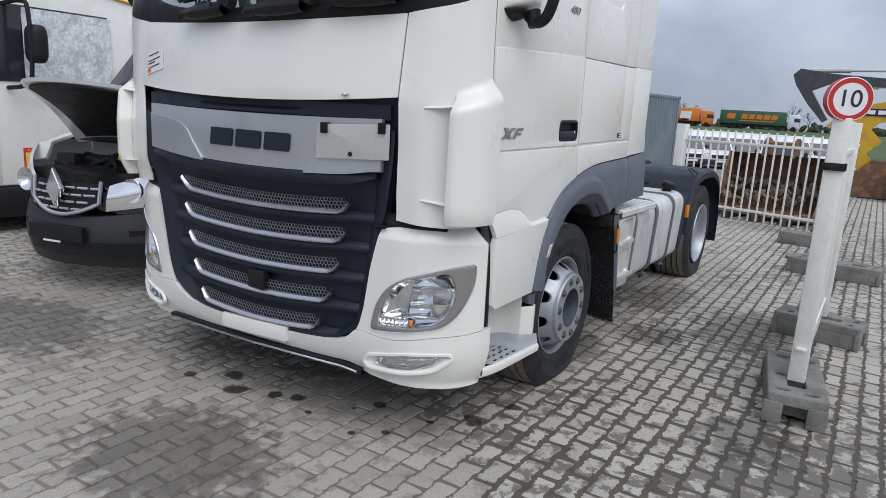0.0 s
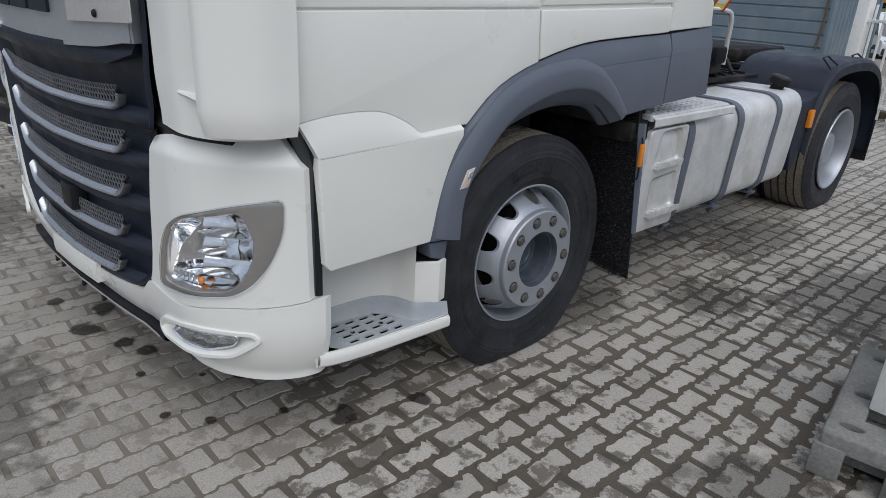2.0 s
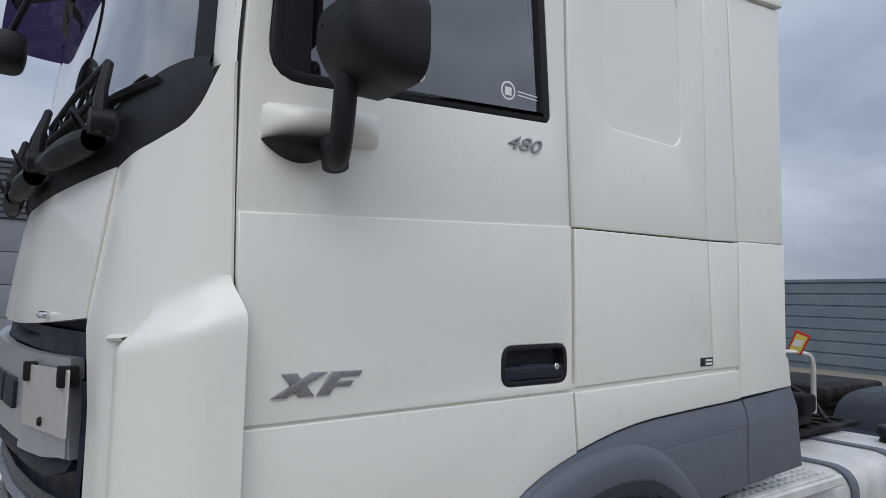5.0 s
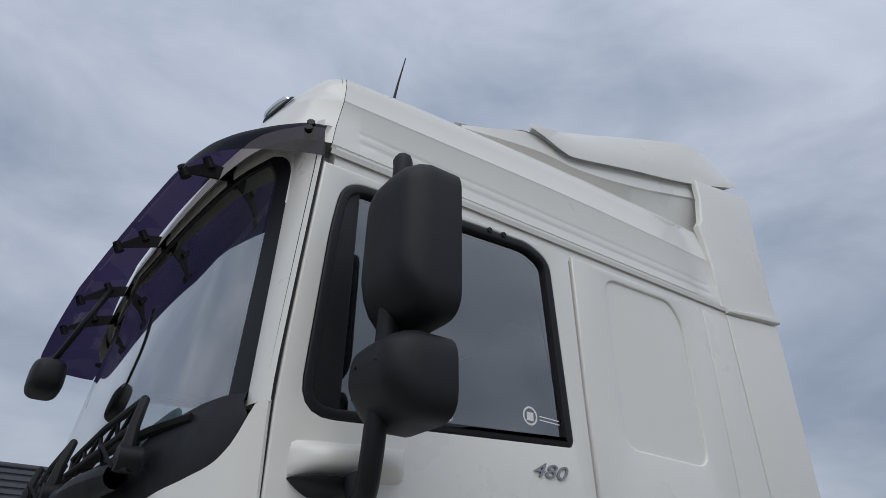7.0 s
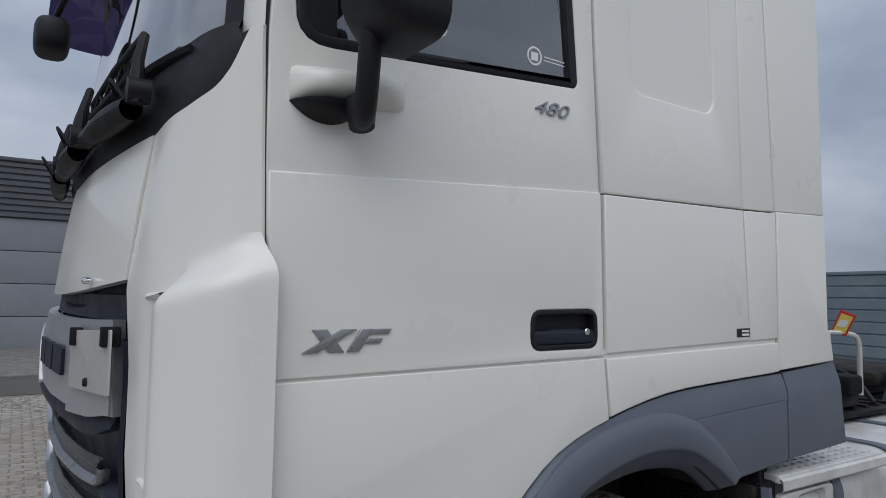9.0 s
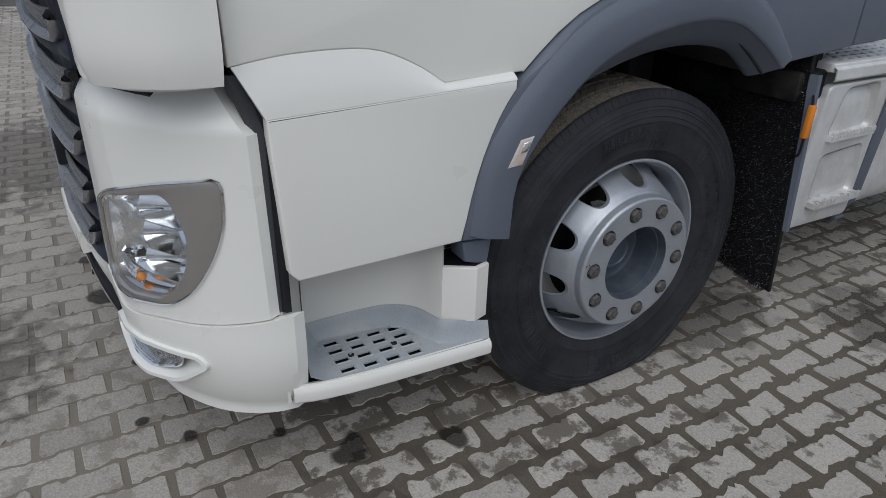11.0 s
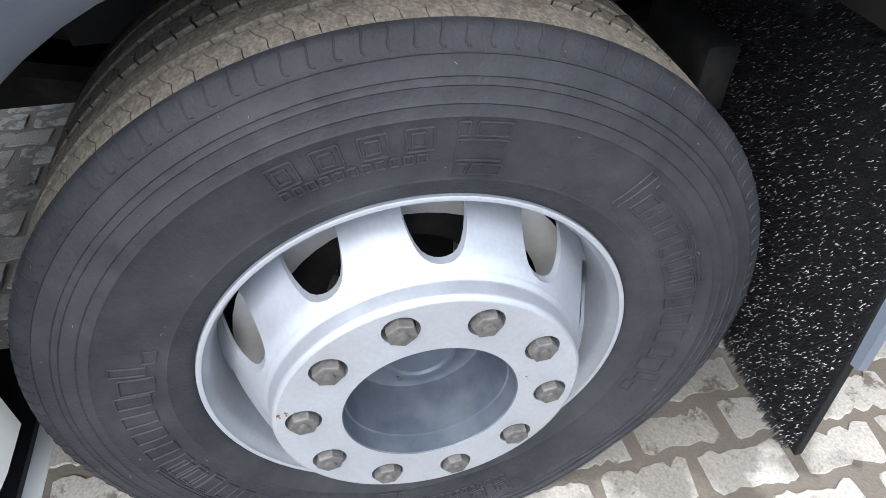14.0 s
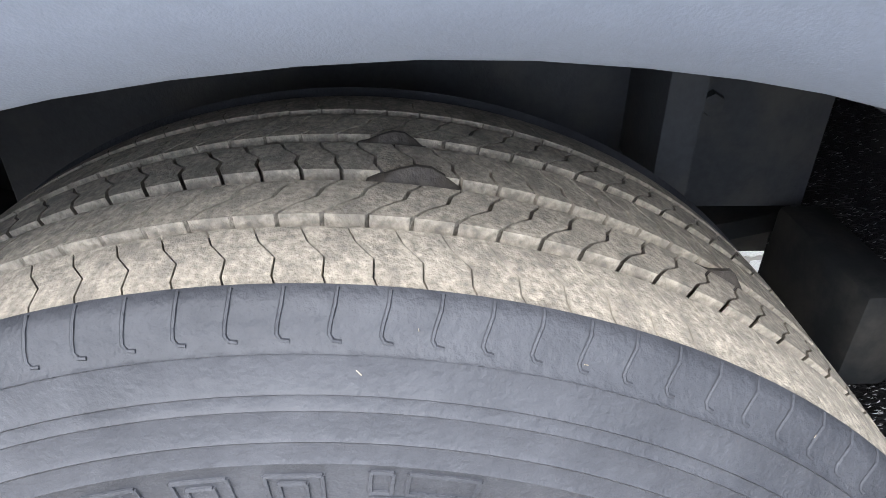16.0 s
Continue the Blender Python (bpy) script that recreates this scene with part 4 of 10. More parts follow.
for zc, half in ((1.092, 0.560), (0.950, 0.538), (0.800, 0.508), (0.650, 0.465), (0.503, 0.405)):
    slat(zc, half, 0.03)
bm = bmesh.new()
p = nose(0.0, 0.67, 0.0)
box(bm, p.x - 0.055, p.x + 0.06, p.y - 0.012, p.y + 0.05, 0.618, 0.715, 0.008)
part("radar_cover", bm, BLACK, grille)
# side cheeks of the grille
for sd in (1, -1):
    bm = bmesh.new()
    rows = []
    for j in range(25):
        z = 0.46 + (1.46 - 0.46) * j / 24
        w = gx(z)
        rows.append([nose(sd * (w - d), z, o) for d, o in ((0.0, -0.004), (0.012, 0.004), (0.035, -0.004), (0.075, -0.03), (0.10, -0.045))])
    grid(bm, rows)
    part("grille_cheek", bm, ANTHRACITE, grille)
    bm = bmesh.new()
    p0, p1 = nose(sd * 0.86, 1.045, -0.03), nose(sd * 1.11, 1.05, -0.03)
    grid(bm, [[nose(sd * (0.80 + 0.34 * i / 10), 1.005 + 0.075 * j / 4 + 0.012 * (1 - i / 10), -0.012 - 0.01 * abs(j - 2)) for i in range(11)] for j in range(5)], (0, 0.04, 0))
    part("gap_cover", bm, BLACK, lorry)
bm = bmesh.new()
p = nose(0.80, 1.03, 0.0)
tube(bm, [p + Vector((0.0, 0.02, 0)), p + Vector((0.01, -0.012, 0.0)), p + Vector((0.055, -0.006, 0.004))], 0.009, 8)
part("bumper_latch", bm, CHASSIS, lorry)

# corner columns with their air scoops
BULGE = [(0.0, 1.158, -1.332), (0.16, 1.19, -1.326), (0.42, 1.242, -1.275), (0.72, 1.278, -1.205), (1.0, 1.286, -1.118)]
col_top = lambda s: curve_at([(0.90, 1.948), (1.047, 1.968), (1.15, 1.985), (1.233, 2.006), (1.29, 2.043), (1.32, 2.088), (1.345, 2.128), (1.38, 2.140)], abs(s))
for sd in (1, -1):
    bm = bmesh.new()
    band(bm, 0.907 * sd, 1.38 * sd, lambda s: 1.072 - 0.012 * math.sin((abs(s) - 0.9) / 0.48 * math.pi), col_top, 0.0, 0.008, 26, 26, COLUMN)
    colp = part("corner_panel", bm, PAINT, lorry)
    bm = bmesh.new()
    rows = []
    for j in range(37):
        z = 1.082 + (1.70 - 1.082) * j / 36
        k = 1.0
        if z < 1.16:
            f = (1.16 - z) / 0.078
            k = 1 - 0.2 * f * f
        row = []
        for i in range(23):
            u = i / 22
            bx, by = curve_at(BULGE, max(0, u - 0.04) / 0.96)
            s = 1.165 + (1.38 - 1.165) * u
            c, m_ = nose(sd * s, z, 0.001, COLUMN), nose(s, z, 0.001, COLUMN)
            f = max(0.0, min(1.0, (z - 1.535 - 0.075 * u) / 0.095))
            kk = k * (1 - f * f * (3 - 2 * f)) * (0.0 if i == 0 else 1.0)
            row.append((c.x + sd * (bx - m_.x) * kk, c.y + (by - m_.y) * kk, z))
        rows.append(row)
    grid(bm, rows)
    part("air_scoop", bm, PAINT, colp, sharp=50)
    # thin lip that runs inwards at the scoop's two ends
    for zz, up in ((1.572, 1), (1.165, -1)):
        bm = bmesh.new()
        rows = []
        for i in range(9):
            f = i / 8
            c = nose(sd * (1.03 + 0.135 * f), zz, 0.0, COLUMN)
            reach = 0.050 * f ** 1.3
            rows.append([(c.x + sd * q * 0.35, c.y - q, zz - up * 0.03 * (1 - f) * 0.3 - dz * 0.007 * up) for q, dz in ((0.0, 1), (reach, 0.8), (reach + 0.004, 0.0), (reach * 0.5, -0.9), (0.0, -1.2))])
        grid(bm, rows)
        part("scoop_lip", bm, PAINT, colp, sharp=60)

# ---------------------------------------------------------------- bumper and lamps
bump_top = lambda s: curve_at([(0.0, 0.437), (0.30, 0.438), (0.46, 0.448), (0.58, 0.482), (0.66, 0.524), (0.74, 0.525), (0.84, 0.516), (0.94, 0.521), (1.1, 0.550), (1.2, 0.562), (1.36, 0.583)], abs(s))
bump_low = lambda s: curve_at([(0.0, 0.350), (0.45, 0.345), (0.62, 0.340), (0.74, 0.308), (0.90, 0.294), (1.1, 0.291), (1.26, 0.296), (1.44, 0.303)], abs(s))
FOG = rounded([(0.745, 0.385), (0.778, 0.430), (0.98, 0.475), (1.185, 0.487), (1.209, 0.455), (1.117, 0.385), (0.98, 0.362), (0.79, 0.352)], 0.035, 4)
HL = rounded([(0.797, 0.546), (0.812, 0.650), (0.865, 0.748), (0.955, 0.814), (1.16, 0.878), (1.274, 0.897), (1.270, 0.800), (1.240, 0.720), (1.195, 0.647), (1.13, 0.596), (1.0, 0.572)], [0.02, 0.05, 0.06, 0.06, 0.06, 0.02, 0.05, 0.06, 0.06, 0.05, 0.05], 4)


def skin_shape(s, z):
    """Lower bumper: fullest in the middle of its height, tucked in below."""
    f = max(0.0, min(1.0, (z - 0.32) / 0.22))
    return 0.018 * math.sin(f * math.pi * 0.6) - 0.03 * (1 - f) ** 3


bm = bmesh.new()
band(bm, -1.378, 1.378, bump_low, bump_top, 0.0, 0.03, 150, 20, shape=skin_shape, cut=[inset(ccw(FOG), 0.014)])
bumper = part("bumper", bm, PAINT, lorry)
bm = bmesh.new()
band(bm, -0.225, 0.215, lambda s: 0.372 + 0.02 * (s + 0.22), lambda s: 0.446 + 0.02 * (s + 0.22), 0.022, 0.03, 10, 4, shape=lambda s, z: 0.004 * math.sin((z - 0.37) / 0.08 * math.pi))
part("tow_eye_cover", bm, PAINT, bumper)
# bright strip and black lip under the bumper
bm = bmesh.new()
grid(bm, [[nose(-0.72 + 1.44 * i / 48, 0.338 + dz - 0.012 * (abs(-0.72 + 1.44 * i / 48) / 0.72) ** 4, o) for i in range(49)] for dz, o in ((0.006, -0.02), (0.004, 0.004), (-0.012, 0.008), (-0.022, -0.002), (-0.03, -0.05))])
strip = part("lower_lip", bm, BLACK, bumper)
bm = bmesh.new()
grid(bm, [[nose(-0.68 + 1.36 * i / 48, 0.325 + dz - 0.012 * (abs(-0.68 + 1.36 * i / 48) / 0.7) ** 4, o) for i in range(49)] for dz, o in ((0.006, 0.009), (0.0, 0.011), (-0.006, 0.009))])
part("bright_strip", bm, CHROME, strip)
for u in (-0.22, 0.02, 0.2, -0.3):
    bm = bmesh.new()
    p = nose(u, 0.31, 0.0)
    tube(bm, [p + Vector((-0.02, 0.0, 0.01)), p + Vector((0, -0.006, -0.008)), p + Vector((0.02, 0.004, 0.01))], 0.008, 8)
    part("hanger_hook", bm, CHASSIS, strip)


def spans(poly, n, m):
    """Rows of places that fill an outline, from bottom to top."""
    vmin, vmax = min(p[1] for p in poly), max(p[1] for p in poly)
    rows = []
    for j in range(n + 1):
        v = vmin + (vmax - vmin) * (0.004 + 0.992 * j / n)
        xs = []
        for (a, b), (c, d) in zip(poly, poly[1:] + poly[:1]):
            if (b > v) != (d > v):
                xs.append(a + (c - a) * (v - b) / (d - b))
        lo, hi = min(xs), max(xs)
        rows.append([(lo + (hi - lo) * i / m, v) for i in range(m + 1)])
    return rows


def ring(bm, sd, levels):
    """A loft through outlines on the front's skin: (outline, off) rows."""
    rows = [[nose(sd * s, z, o) for s, z in poly] + [nose(sd * poly[0][0], poly[0][1], o)] for poly, o in levels]
    grid(bm, rows)


HL2 = ccw(HL)
lens_line = rounded([(0.825, 0.570), (0.858, 0.690), (0.915, 0.782), (0.965, 0.812), (1.165, 0.860), (1.200, 0.770), (1.185, 0.695), (1.150, 0.635), (1.107, 0.604), (1.0, 0.586)], 0.035, 4)
lens_line = ccw(lens_line)


def resample(poly, n):
    ps = [Vector(p) for p in poly] + [Vector(poly[0])]
    ls = [0.0]
    for a, b in zip(ps, ps[1:]):
        ls.append(ls[-1] + (b - a).length)
    out = []
    for k in range(n):
        t = ls[-1] * k / n
        i = max(0, int(np.searchsorted(ls, t, "right")) - 1)
        f = (t - ls[i]) / max(1e-9, ls[i + 1] - ls[i])
        out.append(tuple(ps[i] + (ps[i + 1] - ps[i]) * f))
    k = min(range(n), key=lambda q: out[q][0] + out[q][1])
    return out[k:] + out[:k]


for sd in (1, -1):
    panel_top = lambda s: curve_at([(0.70, 0.98), (0.82, 1.020), (0.95, 1.045), (1.15, 1.072), (1.44, 1.085)], abs(s))
    panel_low = lambda s: bump_top(s) + 0.003
    bm = bmesh.new()
    g0 = lambda g: sd * (gx(max(0.53, 0.535 + g * 0.49)) + 0.004)
    g1 = lambda g: sd * (1.334 - 0.008 * g - 0.07 * max(0.0, g - 0.80) / 0.2)
    band(bm, g0, g1, panel_low, panel_top, 0.0, 0.025, 90, 60, shape=lambda s, z: 0.012 - 0.05 * max(0, (z - 0.985) / 0.085) ** 1.2, cut=[inset(HL2, 0.012)])
    hp = part("headlamp_panel", bm, PAINT, lorry)
    # headlamp: grey bezel, mirrored bowl, lamps, clear lens
    n = 96
    o1, o2 = resample(HL2, n), resample(lens_line, n)
    bm = bmesh.new()
    ring(bm, sd, [(o1, 0.0), (o1, 0.0155), (resample(inset(HL2, 0.006), n), 0.0175), (o2, 0.0165), (resample(inset(lens_line, 0.004), n), 0.010), (resample(inset(lens_line, 0.006), n), -0.03)])
    hl = part("headlamp", bm, material("lamp_bezel_grey", (0.42, 0.405, 0.385), 0.25, metal=0.75, grain=0.04) if sd == 1 else bpy.data.materials["lamp_bezel_grey"], hp, "clear-lensed headlamp with a grey bezel")
    bm = bmesh.new()
    ring(bm, sd, [(resample(HL2, n), 0.017), (resample(inset(HL2, -0.002), n), 0.019), (resample(inset(HL2, -0.005), n), 0.014)])
    hc = part("chrome_rim", bm, CHROME, hl)
    bm = bmesh.new()
    back_poly = [(0.5 * (a + 1.0), 0.69 + 0.72 * (b - 0.69)) for a, b in lens_line]
    ring(bm, sd, [(resample(inset(lens_line, 0.004), n), 0.0), (resample(inset(lens_line, 0.02), n), -0.035), (resample(back_poly, n), -0.085)])
    rows = [[nose(sd * s, z, -0.083) for s, z in r] for r in spans(back_poly, 8, 8)]
    grid(bm, rows)
    part("reflector_bowl", bm, HL_CHROME, hl)
    # smooth side mirror, stepped main mirrors, and the strip of daylight lamps
    bm = bmesh.new()
    grid(bm, [[nose(sd * (0.842 + 0.03 * g + 0.125 * f), 0.625 + 0.165 * g + 0.01 * f, -0.012 - 0.055 * math.sin(math.pi * 0.5 * f)) for f in [i / 10 for i in range(11)]] for g in [j / 8 for j in range(9)]], (0, 0.003, 0))
    part("side_mirror", bm, HL_CHROME, hl)
    for z0, z1, s0, s1, d in ((0.640, 0.700, 0.985, 1.150, 0.055), (0.705, 0.765, 0.990, 1.170, 0.070), (0.770, 0.835, 1.000, 1.160, 0.060)):
        bm = bmesh.new()
        grid(bm, [[nose(sd * (s0 + (s1 - s0) * i / 14), z0 + (z1 - z0) * j / 6, -0.020 - d * math.sin(math.pi * (0.08 + 0.84 * i / 14)) - 0.030 * (j / 6) ** 1.5) for i in range(15)] for j in range(7)], (0, 0.003, 0))
        part("main_mirror", bm, HL_CHROME, hl, sharp=20)
        bm = bmesh.new()
        grid(bm, [[nose(sd * (s0 + (s1 - s0) * i / 14), z0 - 0.002, -0.014 - q * d * math.sin(math.pi * (0.08 + 0.84 * i / 14))) for i in range(15)] for q in (0.0, 0.5, 1.0)], (0, 0, -0.003))
        part("mirror_shelf", bm, HL_CHROME, hl)
    bm = bmesh.new()
    c = nose(sd * 1.08, 0.735, -0.05)
    ax = (nose(sd * 1.0, 0.7, 0.05) - nose(sd * 1.0, 0.7, 0.0)).normalized()
    tube(bm, [c - ax * 0.035, c + ax * 0.012], [0.013, 0.010], 12)
    part("bulb", bm, LENS, hl)
    for i in range(6):
        bm = bmesh.new()
        s0 = 0.846 + 0.024 * i
        zl = 0.585 + 0.012 * i / 5
        grid(bm, [[nose(sd * (s0 + 0.020 * f), zl + 0.030 * g, -0.010 - 0.014 * math.sin(math.pi * f) * math.sin(math.pi * g)) for f in (0, 0.25, 0.5, 0.75, 1.0)] for g in (0, 0.25, 0.5, 0.75, 1.0)], (0, 0.006, 0))
        part("daylight_lamp", bm, HL_CHROME, hl, sharp=20)
    bm = bmesh.new()
    grid(bm, [[nose(sd * (1.012 + 0.145 * i / 8), 0.612 + 0.020 * j / 2 + 0.02 * (i / 8) ** 2, -0.012 - 0.03 * j / 2) for i in range(9)] for j in range(3)], (0, 0.004, 0))
    part("lower_mirror", bm, HL_CHROME, hl, sharp=20)
    bm = bmesh.new()
    bmesh.ops.create_uvsphere(bm, u_segments=14, v_segments=8, radius=0.011, matrix=Matrix.Translation(nose(sd * 1.000, 0.612, -0.012)))
    part("indicator_bulb", bm, ORANGE, hl)
    bm = bmesh.new()
    grid(bm, [[nose(sd * s, z, 0.012) for s, z in r] for r in spans(inset(lens_line, 0.001), 16, 14)])
    gl = part("headlamp_lens", bm, LENS, hl)
    gl.visible_shadow = False
    # fog lamp in its moulded surround
    F2 = ccw(FOG)
    bm = bmesh.new()
    ring(bm, sd, [(resample(F2, n), 0.012), (resample(inset(F2, 0.004), n), 0.024), (resample(inset(F2, 0.014), n), 0.024), (resample(inset(F2, 0.022), n), 0.008), (resample(ccw([(0.5 * (a + 0.98), 0.5 * (b + 0.42)) for a, b in F2]), n), -0.035)])
    fg = part("fog_lamp_surround", bm, PAINT, bumper, sharp=50)
    flens = ccw(rounded([(0.825, 0.390), (0.868, 0.430), (1.02, 0.452), (1.132, 0.461), (1.115, 0.428), (1.02, 0.392), (0.90, 0.380)], 0.02, 4))
    bm = bmesh.new()
    ring(bm, sd, [(resample(inset(flens, -0.004), n), 0.010), (resample(flens, n), 0.013), (resample(inset(flens, 0.004), n), 0.008), (resample(inset(flens, 0.018), n), -0.03)])
    fl = part("fog_lamp", bm, CHROME, fg, "clear fog lamp")
    bm = bmesh.new()
    grid(bm, [[nose(sd * s, z, 0.004 - 0.02 * math.sin(math.pi * min(1, max(0, (s - 0.80) / 0.31))) - 0.004 * math.cos(s * 110)) for s, z in r] for r in spans(inset(flens, 0.004), 8, 14)])
    part("fog_reflector", bm, HL_CHROME, fl)
    bm = bmesh.new()
    grid(bm, [[nose(sd * s, z, 0.010) for s, z in r] for r in spans(inset(flens, 0.003), 6, 10)])
    fgl = part("fog_lens", bm, LENS, fl)
    fgl.visible_shadow = False
    # grey flange and black seal in the gap behind the panel
    lead = lambda z: -0.45 * max(0.0, z - 1.0)
    ZG = (0.585, 0.8, 0.98, 1.03, 1.09)
    bm = bmesh.new()
    grid(bm, [[(sd * x, y + lead(z), z) for x, y in ((1.228, -1.078), (1.236, -1.068), (1.234, -1.050), (1.205, -1.046))] for z in ZG], (-0.02 * sd, 0, 0))
    part("gap_flange", bm, material("dull_flange_grey", (0.045, 0.049, 0.056), 0.55, grain=0.05, grain_scale=120) if sd == 1 else bpy.data.materials["dull_flange_grey"], lorry)
    bm = bmesh.new()
    grid(bm, [[(sd * x, y + lead(z), z) for x, y in ((1.19, -1.052), (1.236, -1.050), (1.243, -1.043), (1.243, -1.032), (1.20, -1.02))] for z in ZG], (-0.02 * sd, 0, 0))
    part("gap_seal", bm, RUBBER_SEAL, lorry)

    # ---- boarding step behind the bumper
    # white sill with a rounded outer edge
    edge_x = lambda y: curve_at([(-1.05, 1.240), (-1.0, 1.256), (-0.90, 1.270), (-0.80, 1.277), (-0.64, 1.285), (-0.535, 1.289)], y)
    bm = bmesh.new()
    rows = []
    for k in range(13):
        y = -1.045 + 0.508 * k / 12
        e = edge_x(y)
        rows.append([(sd * x, y, z) for x, z in ((e - 0.26, 0.322), (e - 0.03, 0.326), (e - 0.008, 0.331), (e + 0.001, 0.340), (e + 0.003, 0.360), (e + 0.001, 0.371), (e - 0.003, 0.3765), (e - 0.009, 0.3775), (e - 0.03, 0.366))])
    grid(bm, rows, (-0.004 * sd, 0, 0.003))
    st = part("boarding_step", bm, PAINT_MATT, lorry, "white boarding step with a perforated grey tread")
    # dished grey tray: rim line (x, y, z) and floor line, point by point
    RIM = [(1.062, -0.955, 0.425), (1.083, -0.80, 0.437), (1.106, -0.718, 0.449), (1.145, -0.672, 0.448), (1.232, -0.650, 0.441), (1.274, -0.542, 0.433), (1.284, -0.541, 0.384), (1.270, -0.80, 0.3795), (1.254, -0.965, 0.3795), (1.225, -0.998, 0.384), (1.10, -0.978, 0.412)]
    LOW = [(1.092, -0.925), (1.102, -0.80), (1.110, -0.748), (1.138, -0.715), (1.240, -0.668), (1.270, -0.570), (1.280, -0.560), (1.268, -0.80), (1.251, -0.948), (1.222, -0.965), (1.125, -0.950)]
    bm = bmesh.new()
    rows = []
    for f, h in ((0.0, 1.0), (0.10, 0.97), (0.30, 0.62), (0.60, 0.14), (0.85, 0.0), (1.0, 0.0)):
        row = []
        for i in range(len(RIM)):
            for q in range(4):
                g = q / 4
                a, b = Vector(RIM[i]).lerp(Vector(RIM[(i + 1) % len(RIM)]), g), Vector(LOW[i]).lerp(Vector(LOW[(i + 1) % len(LOW)]), g)
                row.append((sd * (a.x + (b.x - a.x) * f), a.y + (b.y - a.y) * f, 0.378 + (a.z - 0.378) * h))
        rows.append(row + [row[0]])
    grid(bm, rows)
    part("tread_dish", bm, GREY_LIGHT, st, sharp=60)
    # flat tread with four columns of slots cut through it
    IN_Y, IN_X = (-0.966, -0.950, -0.925, -0.80, -0.748, -0.715, -0.668, -0.57), (1.200, 1.112, 1.092, 1.102, 1.110, 1.138, 1.240, 1.268)
    OUT_Y, OUT_X = (-0.966, -0.948, -0.80, -0.56), (1.221, 1.251, 1.268, 1.281)
    tfn = lambda u, v, w: (u * sd, v, w)
    bm = bmesh.new()

    def flat(xa0, xb0, ya, xa1, xb1, yb):
        bm.faces.new([bm.verts.new((sd * x, y, 0.3782)) for x, y in ((xa0, ya), (xb0, ya), (xb1, yb), (xa1, yb))])

    def strip(ya, yb):
        flat(np.interp(ya, IN_Y, IN_X), np.interp(ya, OUT_Y, OUT_X), ya, np.interp(yb, IN_Y, IN_X), np.interp(yb, OUT_Y, OUT_X), yb)
    for ya, yb in ((-0.966, -0.95), (-0.95, -0.9365), (-0.7065, -0.668), (-0.668, -0.61), (-0.61, -0.562)):
        strip(ya, yb)
    for c_i in range(4):
        y = -0.90775 + 0.0575 * c_i
        ya, yb = y - 0.0175, y + 0.0175
        strip(y - 0.02875, ya), strip(yb, y + 0.02875)
        left = [np.interp(ya, IN_Y, IN_X), np.interp(yb, IN_Y, IN_X)]
        for x in (1.113 + 0.004 * c_i, 1.149 + 0.004 * c_i, 1.190 + 0.003 * c_i, 1.230 + 0.004 * c_i):
            flat(left[0], x - 0.009, ya, left[1], x - 0.009, yb)
            left = [x + 0.009, x + 0.009]
            hole = [(x - 0.009, ya), (x + 0.009, ya), (x + 0.009, yb), (x - 0.009, yb)]
            for (xa, y0), (xb, y1) in zip(hole, hole[1:] + hole[:1]):
                bm.faces.new([bm.verts.new((sd * u, v, w)) for u, v, w in ((xa, y0, 0.3782), (xb, y1, 0.3782), (xb, y1, 0.3735), (xa, y0, 0.3735))])
        flat(left[0], np.interp(ya, OUT_Y, OUT_X), ya, left[1], np.interp(yb, OUT_Y, OUT_X), yb)
    part("tread", bm, GREY_LIGHT, st, "perforated grey plastic tread", sharp=25)
    # uncut drain holes: black discs with the holes' shade as their colour
    for hx, hy in ((1.180, -0.879), (1.184, -0.764)):
        bm = bmesh.new()
        lathe(bm, [(0.0004, 0.3786), (0.0062, 0.3786), (0.0075, 0.3792), (0.009, 0.3784)], 14, lambda r, h, a: (sd * (hx + r * math.sin(a)), hy + r * math.cos(a), h))
        part("drain_hole", bm, BLACK, st)
    # raised rims round the slots, and rows of grip studs between them
    bm = bmesh.new()
    for c_i in range(4):
        for x in (1.113 + 0.004 * c_i, 1.149 + 0.004 * c_i, 1.190 + 0.003 * c_i, 1.230 + 0.004 * c_i):
            y = -0.90775 + 0.0575 * c_i
            loops = [[bm.verts.new((sd * (x + u * hx), y + v * hy, z)) for u, v in ((-1, -1), (1, -1), (1, 1), (-1, 1))] for hx, hy, z in ((0.0135, 0.0222, 0.3784), (0.0115, 0.0202, 0.3800), (0.0092, 0.0177, 0.3800), (0.0088, 0.0173, 0.3770))]
            for la, lb in zip(loops, loops[1:]):
                for q in range(4):
                    bm.faces.new((la[q], la[(q + 1) % 4], lb[(q + 1) % 4], lb[q]))
    part("slot_rims", bm, GREY_LIGHT, st, sharp=25)
    bm = bmesh.new()
    for c_i in range(5):
        for r_i in range(7):
            x, y = 1.110 + 0.022 * r_i, -0.9365 + 0.0575 * c_i
            if x < curve_at([(-0.97, 1.22), (-0.80, 1.25), (-0.66, 1.262)], y):
                lathe(bm, [(0.0032, 0.378), (0.0026, 0.3797), (0.0004, 0.3802)], 6, lambda r, h, a: (sd * (x + r * math.sin(a)), y + r * math.cos(a), h))
    gs = part("grip_studs", bm, GREY_LIGHT, st)
    gs["kind"] = "stuff"
    # white walls round the well, and the end block by the wheel
    bm = bmesh.new()
    back = [(1.062, -0.957), (1.072, -0.90), (1.086, -0.80), (1.109, -0.726), (1.150, -0.681), (1.228, -0.655)]
